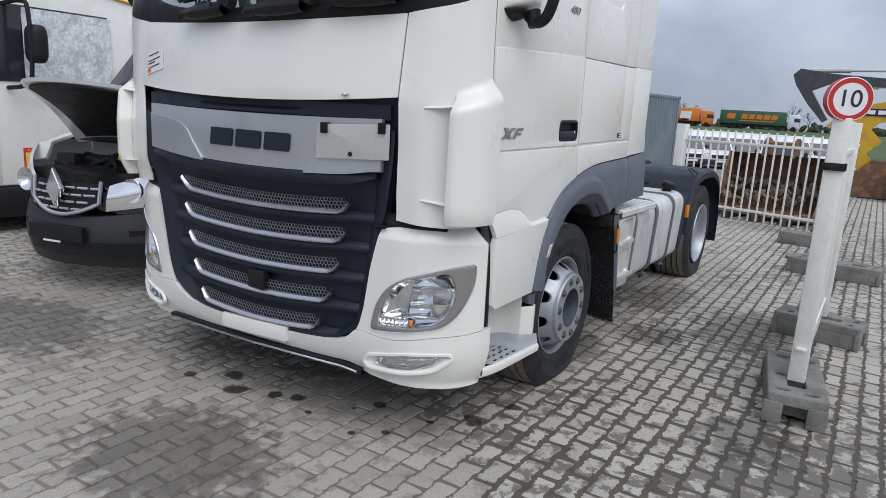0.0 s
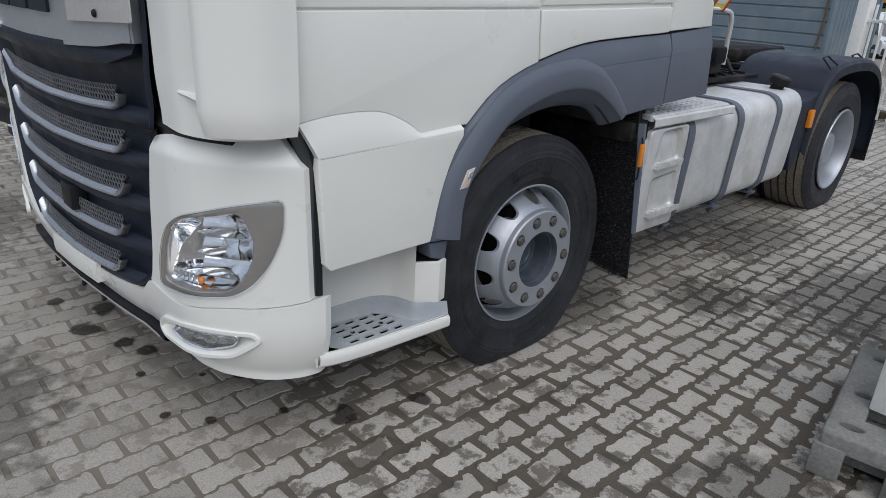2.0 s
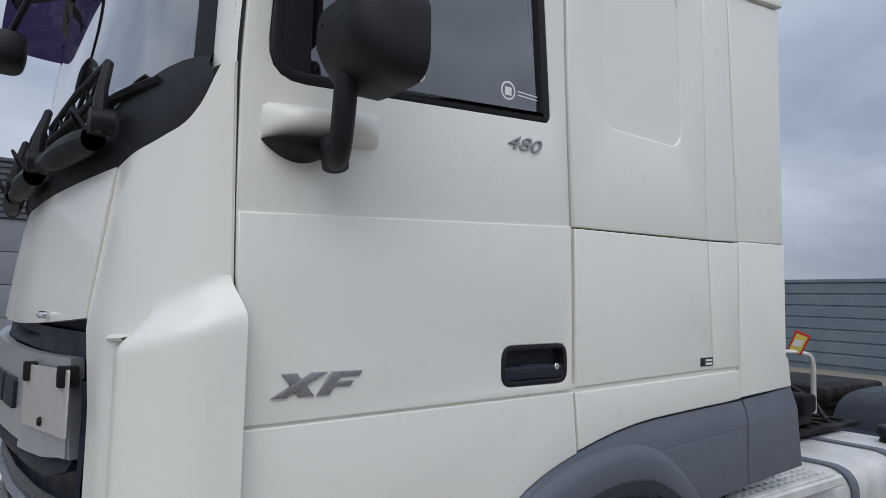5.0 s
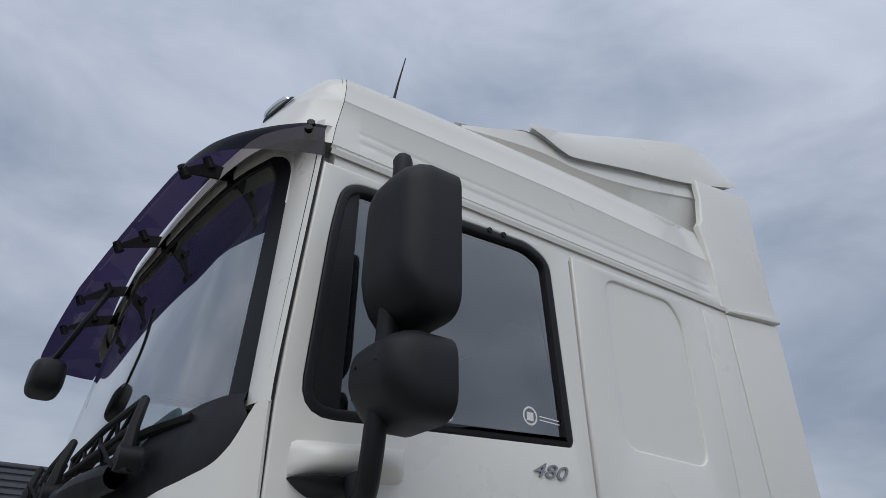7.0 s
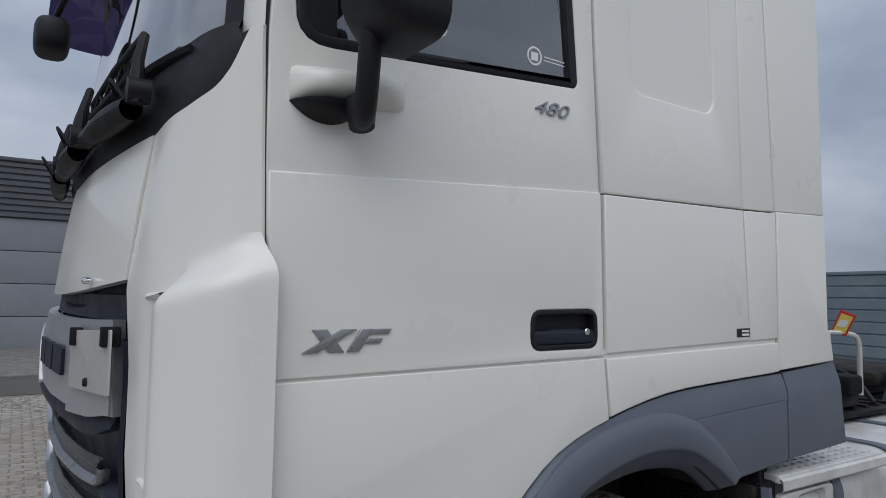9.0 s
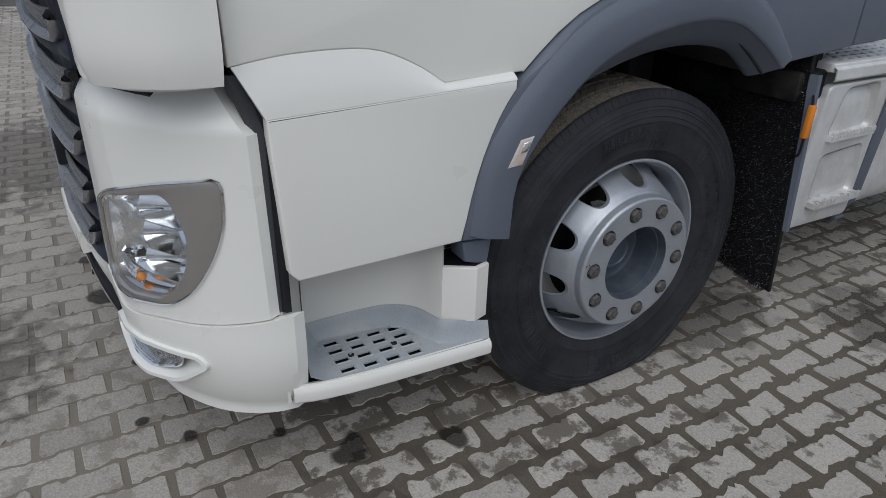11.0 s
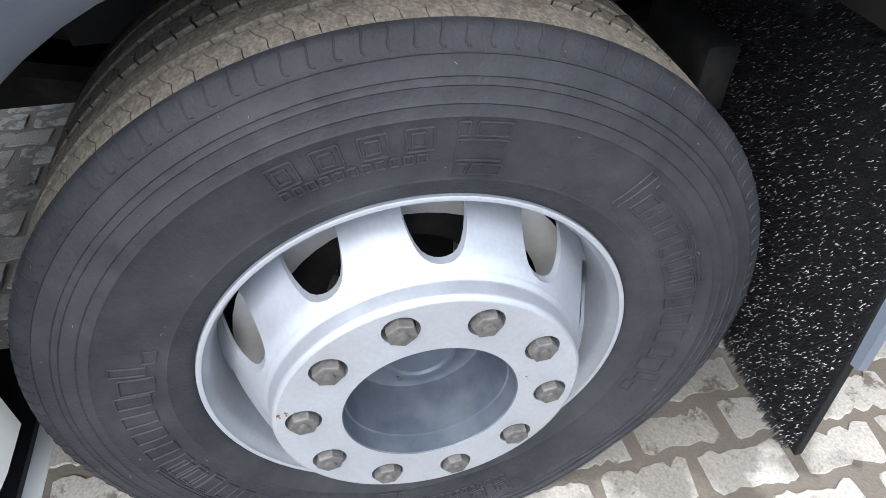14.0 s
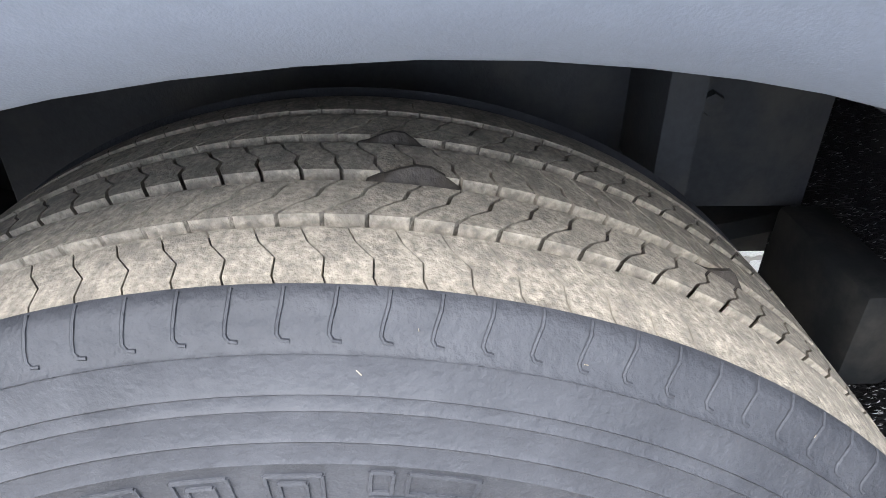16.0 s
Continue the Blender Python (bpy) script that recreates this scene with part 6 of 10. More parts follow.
for side in (1,):
    bm = bmesh.new()
    rows = []
    for y in (0.62, 0.635, 0.66, 1.08, 1.10, 1.10, 1.42, 1.43, 1.95, 1.96, 2.50, 2.535, 2.55):
        k = 0.03 if y in (0.62, 2.55) else (0.010 if y in (0.635, 2.535) else 0.0)
        dz = 0.045 * max(0, (y - 0.62) / 1.93)
        sec = tank_section(y, 0.62 + k, 1.245 - k - (0.004 if y in (1.43, 1.95) else 0), 0.375 + k, 0.925 - k + dz)
        rows.append(sec + [sec[0]])
    vs = grid(bm, rows)
    bm.faces.new(vs[0][:-1]), bm.faces.new(vs[-1][:-1])
    bmesh.ops.remove_doubles(bm, verts=bm.verts, dist=0.0005)
    # open the two foot wells in the front bay of the tank
    tank = part("fuel_tank", bm, ALU, lorry, "white-grey painted fuel tank with strap bands", sharp=40)
    # step bay: proud frame with two recessed wells
    fn = lambda u, v, w: (w + 0.030 * (v - 0.375) / 0.55 - 0.030, u, v)
    wells = [rounded([(0.775, 0.725), (1.005, 0.735), (0.985, 0.892), (0.800, 0.885)], 0.03), rounded([(0.800, 0.475), (1.045, 0.49), (1.015, 0.675), (0.785, 0.66)], 0.03)]
    bm = bmesh.new()
    plate(bm, rounded([(0.70, 0.395), (1.075, 0.39), (1.045, 0.905), (0.70, 0.905)], 0.03), 1.235, 1.262, 0.008, fn, holes=wells)
    bay = part("step_bay", bm, ALU, tank, sharp=40)
    for w_ in wells:
        bm = bmesh.new()
        c = ccw(w_)
        rows = [[fn(u, v, d) for u, v in inset(c, k)] for k, d in ((0.0, 1.26), (0.006, 1.245), (0.02, 1.20))]
        rows = [r + [r[0]] for r in rows]
        vs = grid(bm, rows)
        bm.faces.new(vs[-1][:-1])
        part("foot_well", bm, ALU, bay)
    for z, y0, y1 in ((0.722, 0.775, 1.02), (0.478, 0.795, 1.06)):
        bm = bmesh.new()
        hs = []
        for a in range(2):
            for b in range(5):
                yy = y0 + 0.03 + (y1 - y0 - 0.06) * b / 4
                xx = 1.222 + 0.028 * a
                hs.append([(xx - 0.006, yy - 0.012), (xx + 0.006, yy - 0.012), (xx + 0.006, yy + 0.012), (xx - 0.006, yy + 0.012)])
        plate(bm, [(1.20, y0), (1.268, y0), (1.268, y1), (1.20, y1)], z - 0.008, z + 0.014, 0.003, FLAT, holes=hs)
        for b in range(13):
            yy = y0 + 0.008 + (y1 - y0 - 0.016) * b / 12
            box(bm, 1.262, 1.272, yy - 0.004, yy + 0.004, z + 0.006, z + 0.020)
        part("toe_step", bm, ALU, bay, "toothed toe step", sharp=25)
    # dark strap bands
    for y in (1.115, 1.66, 2.16):
        bm = bmesh.new()
        rows = []
        for k, dy in ((0.0, -0.032), (0.006, -0.030), (0.009, -0.012), (0.009, 0.012), (0.006, 0.030), (0.0, 0.032)):
            dz = 0.045 * max(0, (y - 0.62) / 1.93)
            sec = [(x, yy + (0.0), z) for x, yy, z in tank_section(y + dy, 0.62 - k, 1.247 + k, 0.373 - k, 0.927 + k + dz)]
            rows.append(sec + [sec[0]])
        grid(bm, rows)
        tube(bm, [(1.16, y, 0.40), (1.18, y, 0.345), (1.15, y + 0.02, 0.31)], [0.02, 0.014, 0.012], 8)
        box(bm, 1.10, 1.20, y - 0.03, y + 0.03, 0.345, 0.36, 0.004)
        part("strap_band", bm, GREY, tank, "dark grey tank strap")
    # perforated deck plate over the front of the tank
    bm = bmesh.new()
    hs = []
    for a in range(4):
        for b in range(13):
            yy = 0.745 + 0.052 * b + (0.026 if a % 2 else 0)
            xx = 1.105 + 0.038 * a
            hs.append([(xx - 0.008, yy - 0.012), (xx + 0.008, yy - 0.012), (xx + 0.008, yy + 0.012), (xx - 0.008, yy + 0.012)])
    plate(bm, rounded([(1.075, 0.70), (1.262, 0.690), (1.262, 1.43), (1.21, 1.46), (1.075, 1.46)], 0.02), 0.945, 0.972, 0.006, FLAT, holes=hs)
    part("deck_plate", bm, ALU, lorry, "perforated aluminium deck plate over the tank", sharp=25)
    bm = bmesh.new()
    rows = [[(x, 0.69 + dy, z) for dy in (0, 0.78)] for x, z in ((1.262, 0.962), (1.272, 0.955), (1.274, 0.925), (1.268, 0.918))]
    grid(bm, rows, (-0.004, 0, 0))
    part("deck_edge", bm, ALU, lorry)
    bm = bmesh.new()
    box(bm, 1.0, 1.24, 0.56, 0.70, 0.86, 0.95, 0.01)
    box(bm, 1.05, 1.20, 0.62, 0.72, 0.90, 1.04, 0.01)
    part("tank_bracket", bm, CHASSIS, lorry)
    # front cover plate of the tank
    bm = bmesh.new()
    plate(bm, [(0.625, 0.41), (0.70, 0.40), (0.70, 0.90), (0.64, 0.915), (0.615, 0.87)], 1.15, 1.236, 0.012, FLANK)
    part("tank_end_cover", bm, ALU, tank)
    # amber marker lamp on a wire bracket
    bm = bmesh.new()
    tube(bm, smooth_line([(1.20, 0.64, 0.885), (1.26, 0.61, 0.890), (1.29, 0.575, 0.880), (1.295, 0.570, 0.85), (1.295, 0.572, 0.73), (1.285, 0.575, 0.705), (1.25, 0.61, 0.70), (1.20, 0.64, 0.705)], 3), 0.0042, 8)
    wb = part("lamp_bracket", bm, BLACK, lorry)
    bm = bmesh.new()
    box(bm, 1.286, 1.304, 0.560, 0.585, 0.765, 0.868, 0.006)
    part("side_marker", bm, ORANGE, wb, "amber side marker lamp")
    # caps
    for (x, y, z, r) in ((0.93, 1.40, 0.945, 0.055), (1.10, 2.40, 0.965, 0.058)):
        bm = bmesh.new()
        tilt = 0.25 if y > 2 else 0.0
        lathe(bm, [(0.038, -0.02), (0.038, 0.03), (r, 0.032), (r + 0.004, 0.045), (r, 0.072), (r * 0.8, 0.08), (0.0005, 0.082)], 24, lambda q, h, a: (x + q * math.sin(a) + h * tilt, y + q * math.cos(a), z + h - q * math.sin(a) * tilt))
        part("tank_cap", bm, BLACK, tank, "black tank filler cap")

# frame rails, gearbox mass, rear axle
bm = bmesh.new()
for sx in (-1, 1):
    box(bm, sx * 0.42 - 0.04, sx * 0.42 + 0.04, -1.0, 4.55, 0.70, 0.97, 0.006)
for y in (0.7, 1.6, 2.6, 3.4, 4.3, 4.5):
    box(bm, -0.40, 0.40, y - 0.04, y + 0.04, 0.74, 0.92, 0.006)
part("frame_rails", bm, CHASSIS, lorry)
bm = bmesh.new()
box(bm, -0.36, 0.36, -0.95, 0.9, 0.42, 1.05, 0.08)
part("engine_block", bm, CHASSIS, lorry)
bm = bmesh.new()
tube(bm, [(-0.95, 0, CZ), (-0.75, 0, CZ - 0.02), (0, 0, CZ - 0.09), (0.75, 0, CZ - 0.02), (0.95, 0, CZ)], [0.1, 0.06, 0.06, 0.06, 0.1], 12)
part("front_axle", bm, CHASSIS, lorry)
bm = bmesh.new()
tube(bm, [(-0.95, 3.6, CZ), (-0.3, 3.6, CZ), (0, 3.6, CZ), (0.3, 3.6, CZ), (0.95, 3.6, CZ)], [0.1, 0.1, 0.2, 0.1, 0.1], 14)
part("rear_axle", bm, CHASSIS, lorry)
for sx in (-1, 1):
    bm = bmesh.new()
    rows = [[(sx * (0.52 + dx), y, 0.70 - 0.12 * (1 - (y / 0.75) ** 2) + dz) for dx, dz in ((0, 0), (0.09, 0), (0.09, 0.03), (0, 0.03), (0, 0))] for y in [-0.75 + 1.5 * k / 12 for k in range(13)]]
    grid(bm, rows)
    part("leaf_spring", bm, CHASSIS, lorry)
    # bracket plates seen above the front tyre
    bm = bmesh.new()
    box(bm, sx * 0.66 - 0.012, sx * 0.66 + 0.012, -0.45, 0.55, 0.72, 1.12, 0.004)
    box(bm, sx * 0.66, sx * 0.80, 0.30, 0.34, 0.80, 1.10, 0.004)
    for y, z in ((0.36, 0.93), (0.44, 0.93), (0.40, 0.86), (-0.30, 0.95), (-0.38, 0.88)):
        lathe(bm, [(0.016, 0.0), (0.014, 0.010), (0.0005, 0.012)], 6, lambda r, h, a: (sx * (0.672 + h), y + r * math.sin(a), z + r * math.cos(a)))
    part("wing_bracket", bm, LINER, lorry)
bm = bmesh.new()
box(bm, 0.70, 0.90, 0.50, 0.56, 0.62, 0.74, 0.01)
box(bm, 0.70, 1.0, 0.58, 0.64, 0.80, 0.90, 0.02)
part("air_pipe_mount", bm, CHASSIS, lorry)


def brush_material():
    return material("bristle_black", (0.006, 0.006, 0.007), 0.6, spec=0.25, grain=0.5, grain_scale=600, bump=1.0, bump_scale=500)


BRISTLE = brush_material()
BRISTLE_TIP = material("glossy_bristle_tips", (0.012, 0.012, 0.014), 0.35, grain=0.6, grain_scale=900, spec=0.5)
# pale colour imitating the glints of light on the black bristles
BRISTLE_GLINT = material("pale_glint_tips", (0.42, 0.42, 0.43), 0.4, grain=0.5, grain_scale=900)
for side in (1, -1):
    # spray flap behind the front wheel, with short bristles
    bm = bmesh.new()
    plate(bm, [(0.86, 0.30), (1.10, 0.262), (1.315, 0.225), (1.300, 0.45), (1.255, 0.93), (1.235, 1.10), (0.56, 1.10), (0.56, 0.35)], -0.60, -0.585, 0.003, lambda u, v, w: (side * u, -w, v), back=True)
    fl = part("spray_flap", bm, BRISTLE, lorry, "black bristled spray flap")
    rng = random.Random(4)
    # black bristles, then pale ones with the glints put into their colour
    for name, count, mat, wide in (("bristles", 13000, BRISTLE_TIP, 0.0016), ("dusty_bristles", 6500, BRISTLE_GLINT, 0.0013)):
        bm = bmesh.new()
        for i in range(count):
            u, v = rng.uniform(0.58, 1.31), rng.uniform(0.225, 1.09)
            low = 0.30 - (u - 0.86) * 0.165
            if u > 1.315 - (v - 0.225) * 0.085 or v < low:
                continue
            hang = i % 9 == 0 and name == "bristles"
            if hang:
                v = low + 0.006
            l = rng.uniform(0.007, 0.018) if name == "bristles" else rng.uniform(0.010, 0.016)
            dx, dz = rng.uniform(-0.004, 0.004), (rng.uniform(-0.008, 0.004) if name == "bristles" else rng.uniform(-0.0035, 0.0025)) - 0.016 * hang
            r0 = wide if name == "bristles" else 0.0002
            a = bm.verts.new((side * (u - r0), 0.586 - (l - 0.004) * (r0 < 0.001), v))
            b = bm.verts.new((side * (u + wide), 0.586 - (l - 0.004) * (r0 < 0.001), v))
            c = bm.verts.new((side * (u + dx * 0.5), 0.586 - l, v + dz))
            bm.faces.new((a, b, c))
        bs = part(name, bm, mat, fl, sharp=5)
        bs["kind"] = "stuff"
    bm = bmesh.new()
    rows = [[(side * (x + 0.0), 0.605 + dy, z) for x, dy in ((1.30 - (z - 0.26) * 0.07, -0.02), (1.325 - (z - 0.26) * 0.07, -0.012), (1.328 - (z - 0.26) * 0.07, 0.0), (1.30 - (z - 0.26) * 0.07, 0.012))] for z in (0.45, 0.6, 0.75, 0.95)]
    grid(bm, rows)
    part("flap_edge", bm, GREY, fl)

    # rear wing: top, front and back pieces
    arc = [(math.cos(t), math.sin(t)) for t in [math.radians(5 + 170 * k / 28) for k in range(29)]]
    bm = bmesh.new()
    prof = [(2.80, 0.55), (2.83, 0.75), (2.90, 0.93), (2.98, 1.03), (3.08, 1.085), (3.25, 1.115), (3.5, 1.125), (3.75, 1.115), (3.95, 1.07), (4.08, 1.0), (4.17, 0.90), (4.22, 0.75), (4.23, 0.38)]
    rows = []
    for y, z in smooth_line(prof, 3):
        rows.append([(side * x, y + (y - 3.5) * dk, z + dz) for x, dz, dk in ((0.60, 0.0, 0), (1.16, 0.0, 0), (1.205, -0.008, 0), (1.225, -0.03, -0.01), (1.228, -0.075, -0.02))])
    grid(bm, rows, (0, 0, -0.012))
    part("rear_wing", bm, ANTHRACITE, lorry, "dark plastic rear wing")
    bm = bmesh.new()
    plate(bm, [(2.52, 0.86), (2.78, 0.90), (2.90, 0.93), (2.84, 0.72), (2.80, 0.55), (2.74, 0.42), (2.66, 0.42), (2.60, 0.55)], 0.65, 1.20, 0.02, lambda u, v, w: (side * w, u, v))
    part("wing_front", bm, ANTHRACITE, lorry)
    for (ya, yb) in ((2.98, 3.10), (3.55, 3.70)):
        bm = bmesh.new()
        tube(bm, [(side * 1.20, ya, 1.07), (side * 1.13, ya + 0.02, 1.135), (side * 1.13, yb - 0.02, 1.145), (side * 1.20, yb, 1.09)], 0.006, 8)
        part("wing_clip", bm, BLACK, lorry)
bm = bmesh.new()
box(bm, 1.20, 1.228, 2.76, 2.82, 0.70, 0.82, 0.006)
part("rear_side_marker", bm, ORANGE, lorry, "amber side marker lamp")
bm = bmesh.new()
plate(bm, [(1.02, 0.28), (1.23, 0.28), (1.23, 0.62), (1.02, 0.62)], -4.26, -4.25, 0.003, lambda u, v, w: (u, -w, v), back=True)
part("rear_flap", bm, BLACK, lorry, "black rubber rear flap")

# catwalk, air lines, fifth wheel
bm = bmesh.new()
box(bm, -0.75, 0.85, 1.5, 2.7, 0.985, 1.01, 0.004)
cw = part("catwalk", bm, CHASSIS, lorry)
for k in range(9):
    bm = bmesh.new()
    box(bm, -0.7, 0.8, 1.52 + 0.13 * k, 1.56 + 0.13 * k, 1.01, 1.025)
    part("catwalk_slat", bm, CHASSIS, cw)
bm = bmesh.new()
box(bm, -0.5, 0.5, 3.1, 4.0, 1.03, 1.13, 0.03)
part("fifth_wheel", bm, CHASSIS, lorry)
bm = bmesh.new()
box(bm, 0.45, 0.92, 1.12, 1.5, 1.02, 1.14, 0.02)
box(bm, 0.62, 0.82, 1.7, 2.2, 1.03, 1.12, 0.02)
box(bm, 0.7, 0.86, 2.02, 2.16, 1.10, 1.20, 0.02)
part("battery_box", bm, CHASSIS, lorry)
rng = random.Random(9)
for k in range(7):
    bm = bmesh.new()
    y = 1.3 + 0.16 * k
    tube(bm, smooth_line([(0.35, y, 1.0), (0.5, y + 0.1, 1.18 + rng.uniform(-0.05, 0.05)), (0.68, y + 0.16, 1.15), (0.8, y + rng.uniform(0, 0.3), 1.03)], 5), 0.014, 8)
    part("air_line", bm, BLACK, lorry)
bm = bmesh.new()
tube(bm, smooth_line([(0.66, 2.12, 1.08), (0.66, 2.12, 1.22), (0.665, 2.14, 1.36), (0.68, 2.16, 1.405), (0.76, 2.22, 1.405), (0.79, 2.26, 1.37), (0.79, 2.27, 1.22), (0.79, 2.27, 1.08)], 4), 0.014, 10)
part("grab_hoop", bm, STAINLESS, lorry, "bent metal grab hoop")
bm = bmesh.new()
plate(bm, [(0.675, 1.40), (0.76, 1.395), (0.815, 1.505), (0.735, 1.535)], -2.20, -2.194, 0.001, lambda u, v, w: (u, -w, v), back=True)
wp = part("warning_plate", bm, material("warning_red_print", (0.55, 0.04, 0.03), 0.45), lorry, "red-edged yellow warning plate with a small picture")
bm = bmesh.new()
plate(bm, [(0.69, 1.41), (0.755, 1.405), (0.80, 1.495), (0.742, 1.515)], -2.194, -2.1915, 0.0, lambda u, v, w: (u, -w, v), back=True)
part("plate_field", bm, material("warning_yellow_print", (0.78, 0.62, 0.12), 0.45), wp)
bm = bmesh.new()
plate(bm, [(0.715, 1.445), (0.76, 1.44), (0.78, 1.475), (0.735, 1.482)], -2.1915, -2.190, 0.0, lambda u, v, w: (u, -w, v), back=True)
part("plate_picture", bm, SIGN_WHITE, wp)

# ---------------------------------------------------------------- windscreen, roof, visor, mirrors, wipers
SCR = [(0.0, 0.0, -1.405), (0.5, 0.5, -1.378), (0.9, 0.89, -1.305), (1.08, 1.06, -1.240), (1.2, 1.165, -1.180)]


def screen(s, z, off=0.0):
    a = abs(s)
    x, y = curve_at(SCR, a)
    x1, y1 = curve_at(SCR, min(a + 0.01, 1.2))
    x0, y0 = curve_at(SCR, max(a - 0.01, 0))
    nx, ny = y1 - y0, -(x1 - x0)
    k = math.hypot(nx, ny)
    lean = (z - 1.95) * curve_at([(0.0, 0.118), (0.5, 0.12), (0.9, 0.085), (1.2, 0.045)], a)
    pinch = 1 - 0.035 * max(0, (z - 2.1) / 0.8)
    return Vector(((x + nx / k * off) * pinch * (1 if s >= 0 else -1), y + ny / k * off + lean, z))


def screen_low(s):
    return curve_at([(0.0, 1.965), (0.5, 1.985), (0.79, 2.045), (0.90, 2.092), (1.0, 2.125), (1.1, 2.15), (1.2, 2.156)], abs(s))


bm = bmesh.new()
grid(bm, [[screen(-1.195 + 2.39 * i / 48, screen_low(-1.195 + 2.39 * i / 48) + (2.90 - screen_low(-1.195 + 2.39 * i / 48)) * j / 12) for i in range(49)] for j in range(13)])
ws = part("windscreen", bm, SCREEN, lorry, "large curved windscreen")
ws.visible_shadow = False
# black border of the glass with its rounded upper corner, the white corner and the pillar
def border_edge(z):
    d = max(0.0, z - 2.775)
    return 1.2 - (0.11 - math.sqrt(max(0.0, 0.11 ** 2 - d * d)))


BORDER_Z = [2.15 + 0.6 * j / 10 for j in range(10)] + [2.755 + 0.129 * j / 9 for j in range(10)]
for sd in (1, -1):
    bm = bmesh.new()
    grid(bm, [[screen(sd * (border_edge(z) + d), z, o) for d, o in ((-0.075, -0.004), (-0.05, 0.004), (0.0, 0.006), (0.006, -0.02))] for z in BORDER_Z])
    part("screen_border", bm, RUBBER_SEAL, lorry)
    bm = bmesh.new()
    grid(bm, [[screen(sd * (border_edge(z) + (1.203 - border_edge(z)) * f), z, 0.009 - 0.006 * (f < 0.1)) for f in (0.0, 0.12, 0.5, 1.0)] for z in BORDER_Z[9:]] + [[screen(sd * s, 2.90, 0.010) for s in (1.09, 1.11, 1.15, 1.203)]], (0, 0.02, 0))
    part("screen_corner", bm, PAINT, lorry)
    bm = bmesh.new()
    rows = []
    for j in range(19):
        z = 2.135 + (2.935 - 2.135) * j / 18
        a = screen(1.2, z, 0.006)
        b = Vector((1.241 - 0.12 * max(0, z - 2.84), curve_at(DOOR_F, min(z, 2.83)) - 0.0105, z))
        m = (a + b) / 2 + Vector((0.014, -0.012, 0))
        row = []
        for i in range(9):
            f = i / 8
            p = (1 - f) ** 2 * a + 2 * f * (1 - f) * m + f * f * b
            row.append((sd * p.x, p.y, p.z))
        rows.append(row)
    grid(bm, rows, (-0.012 * sd, 0.0, 0))
    part("door_pillar", bm, PAINT, lorry)
bm = bmesh.new()
grid(bm, [[screen(-1.10 + 2.2 * i / 40, z, o) for i in range(41)] for z, o in ((2.862, -0.002), (2.866, 0.005), (2.888, 0.006))])
part("screen_border", bm, RUBBER_SEAL, lorry)
bm = bmesh.new()
rows = []
for i in range(61):
    s = -1.33 + 2.66 * i / 60
    a = abs(s)
    zt = col_top(a) if a > 0.905 else hood_top(a)
    if a > 0.905:
        o = nose(s, zt - 0.015, -0.006, COLUMN)
    else:
        o = nose(s, zt - 0.015, -0.004)
    q = screen(max(-1.2, min(1.2, s * 0.93)), screen_low(max(-1.2, min(1.2, s * 0.93))) + 0.010, 0.010)
    rows.append([o, o + Vector((0, -0.004, 0.016)), (o + q) / 2 + Vector((0, -0.010, 0.008)), q, q + Vector((0, 0.02, 0.012))])
grid(bm, rows)
cowl = part("windscreen_cowl", bm, BLACK, lorry, "black plastic cowl under the windscreen")

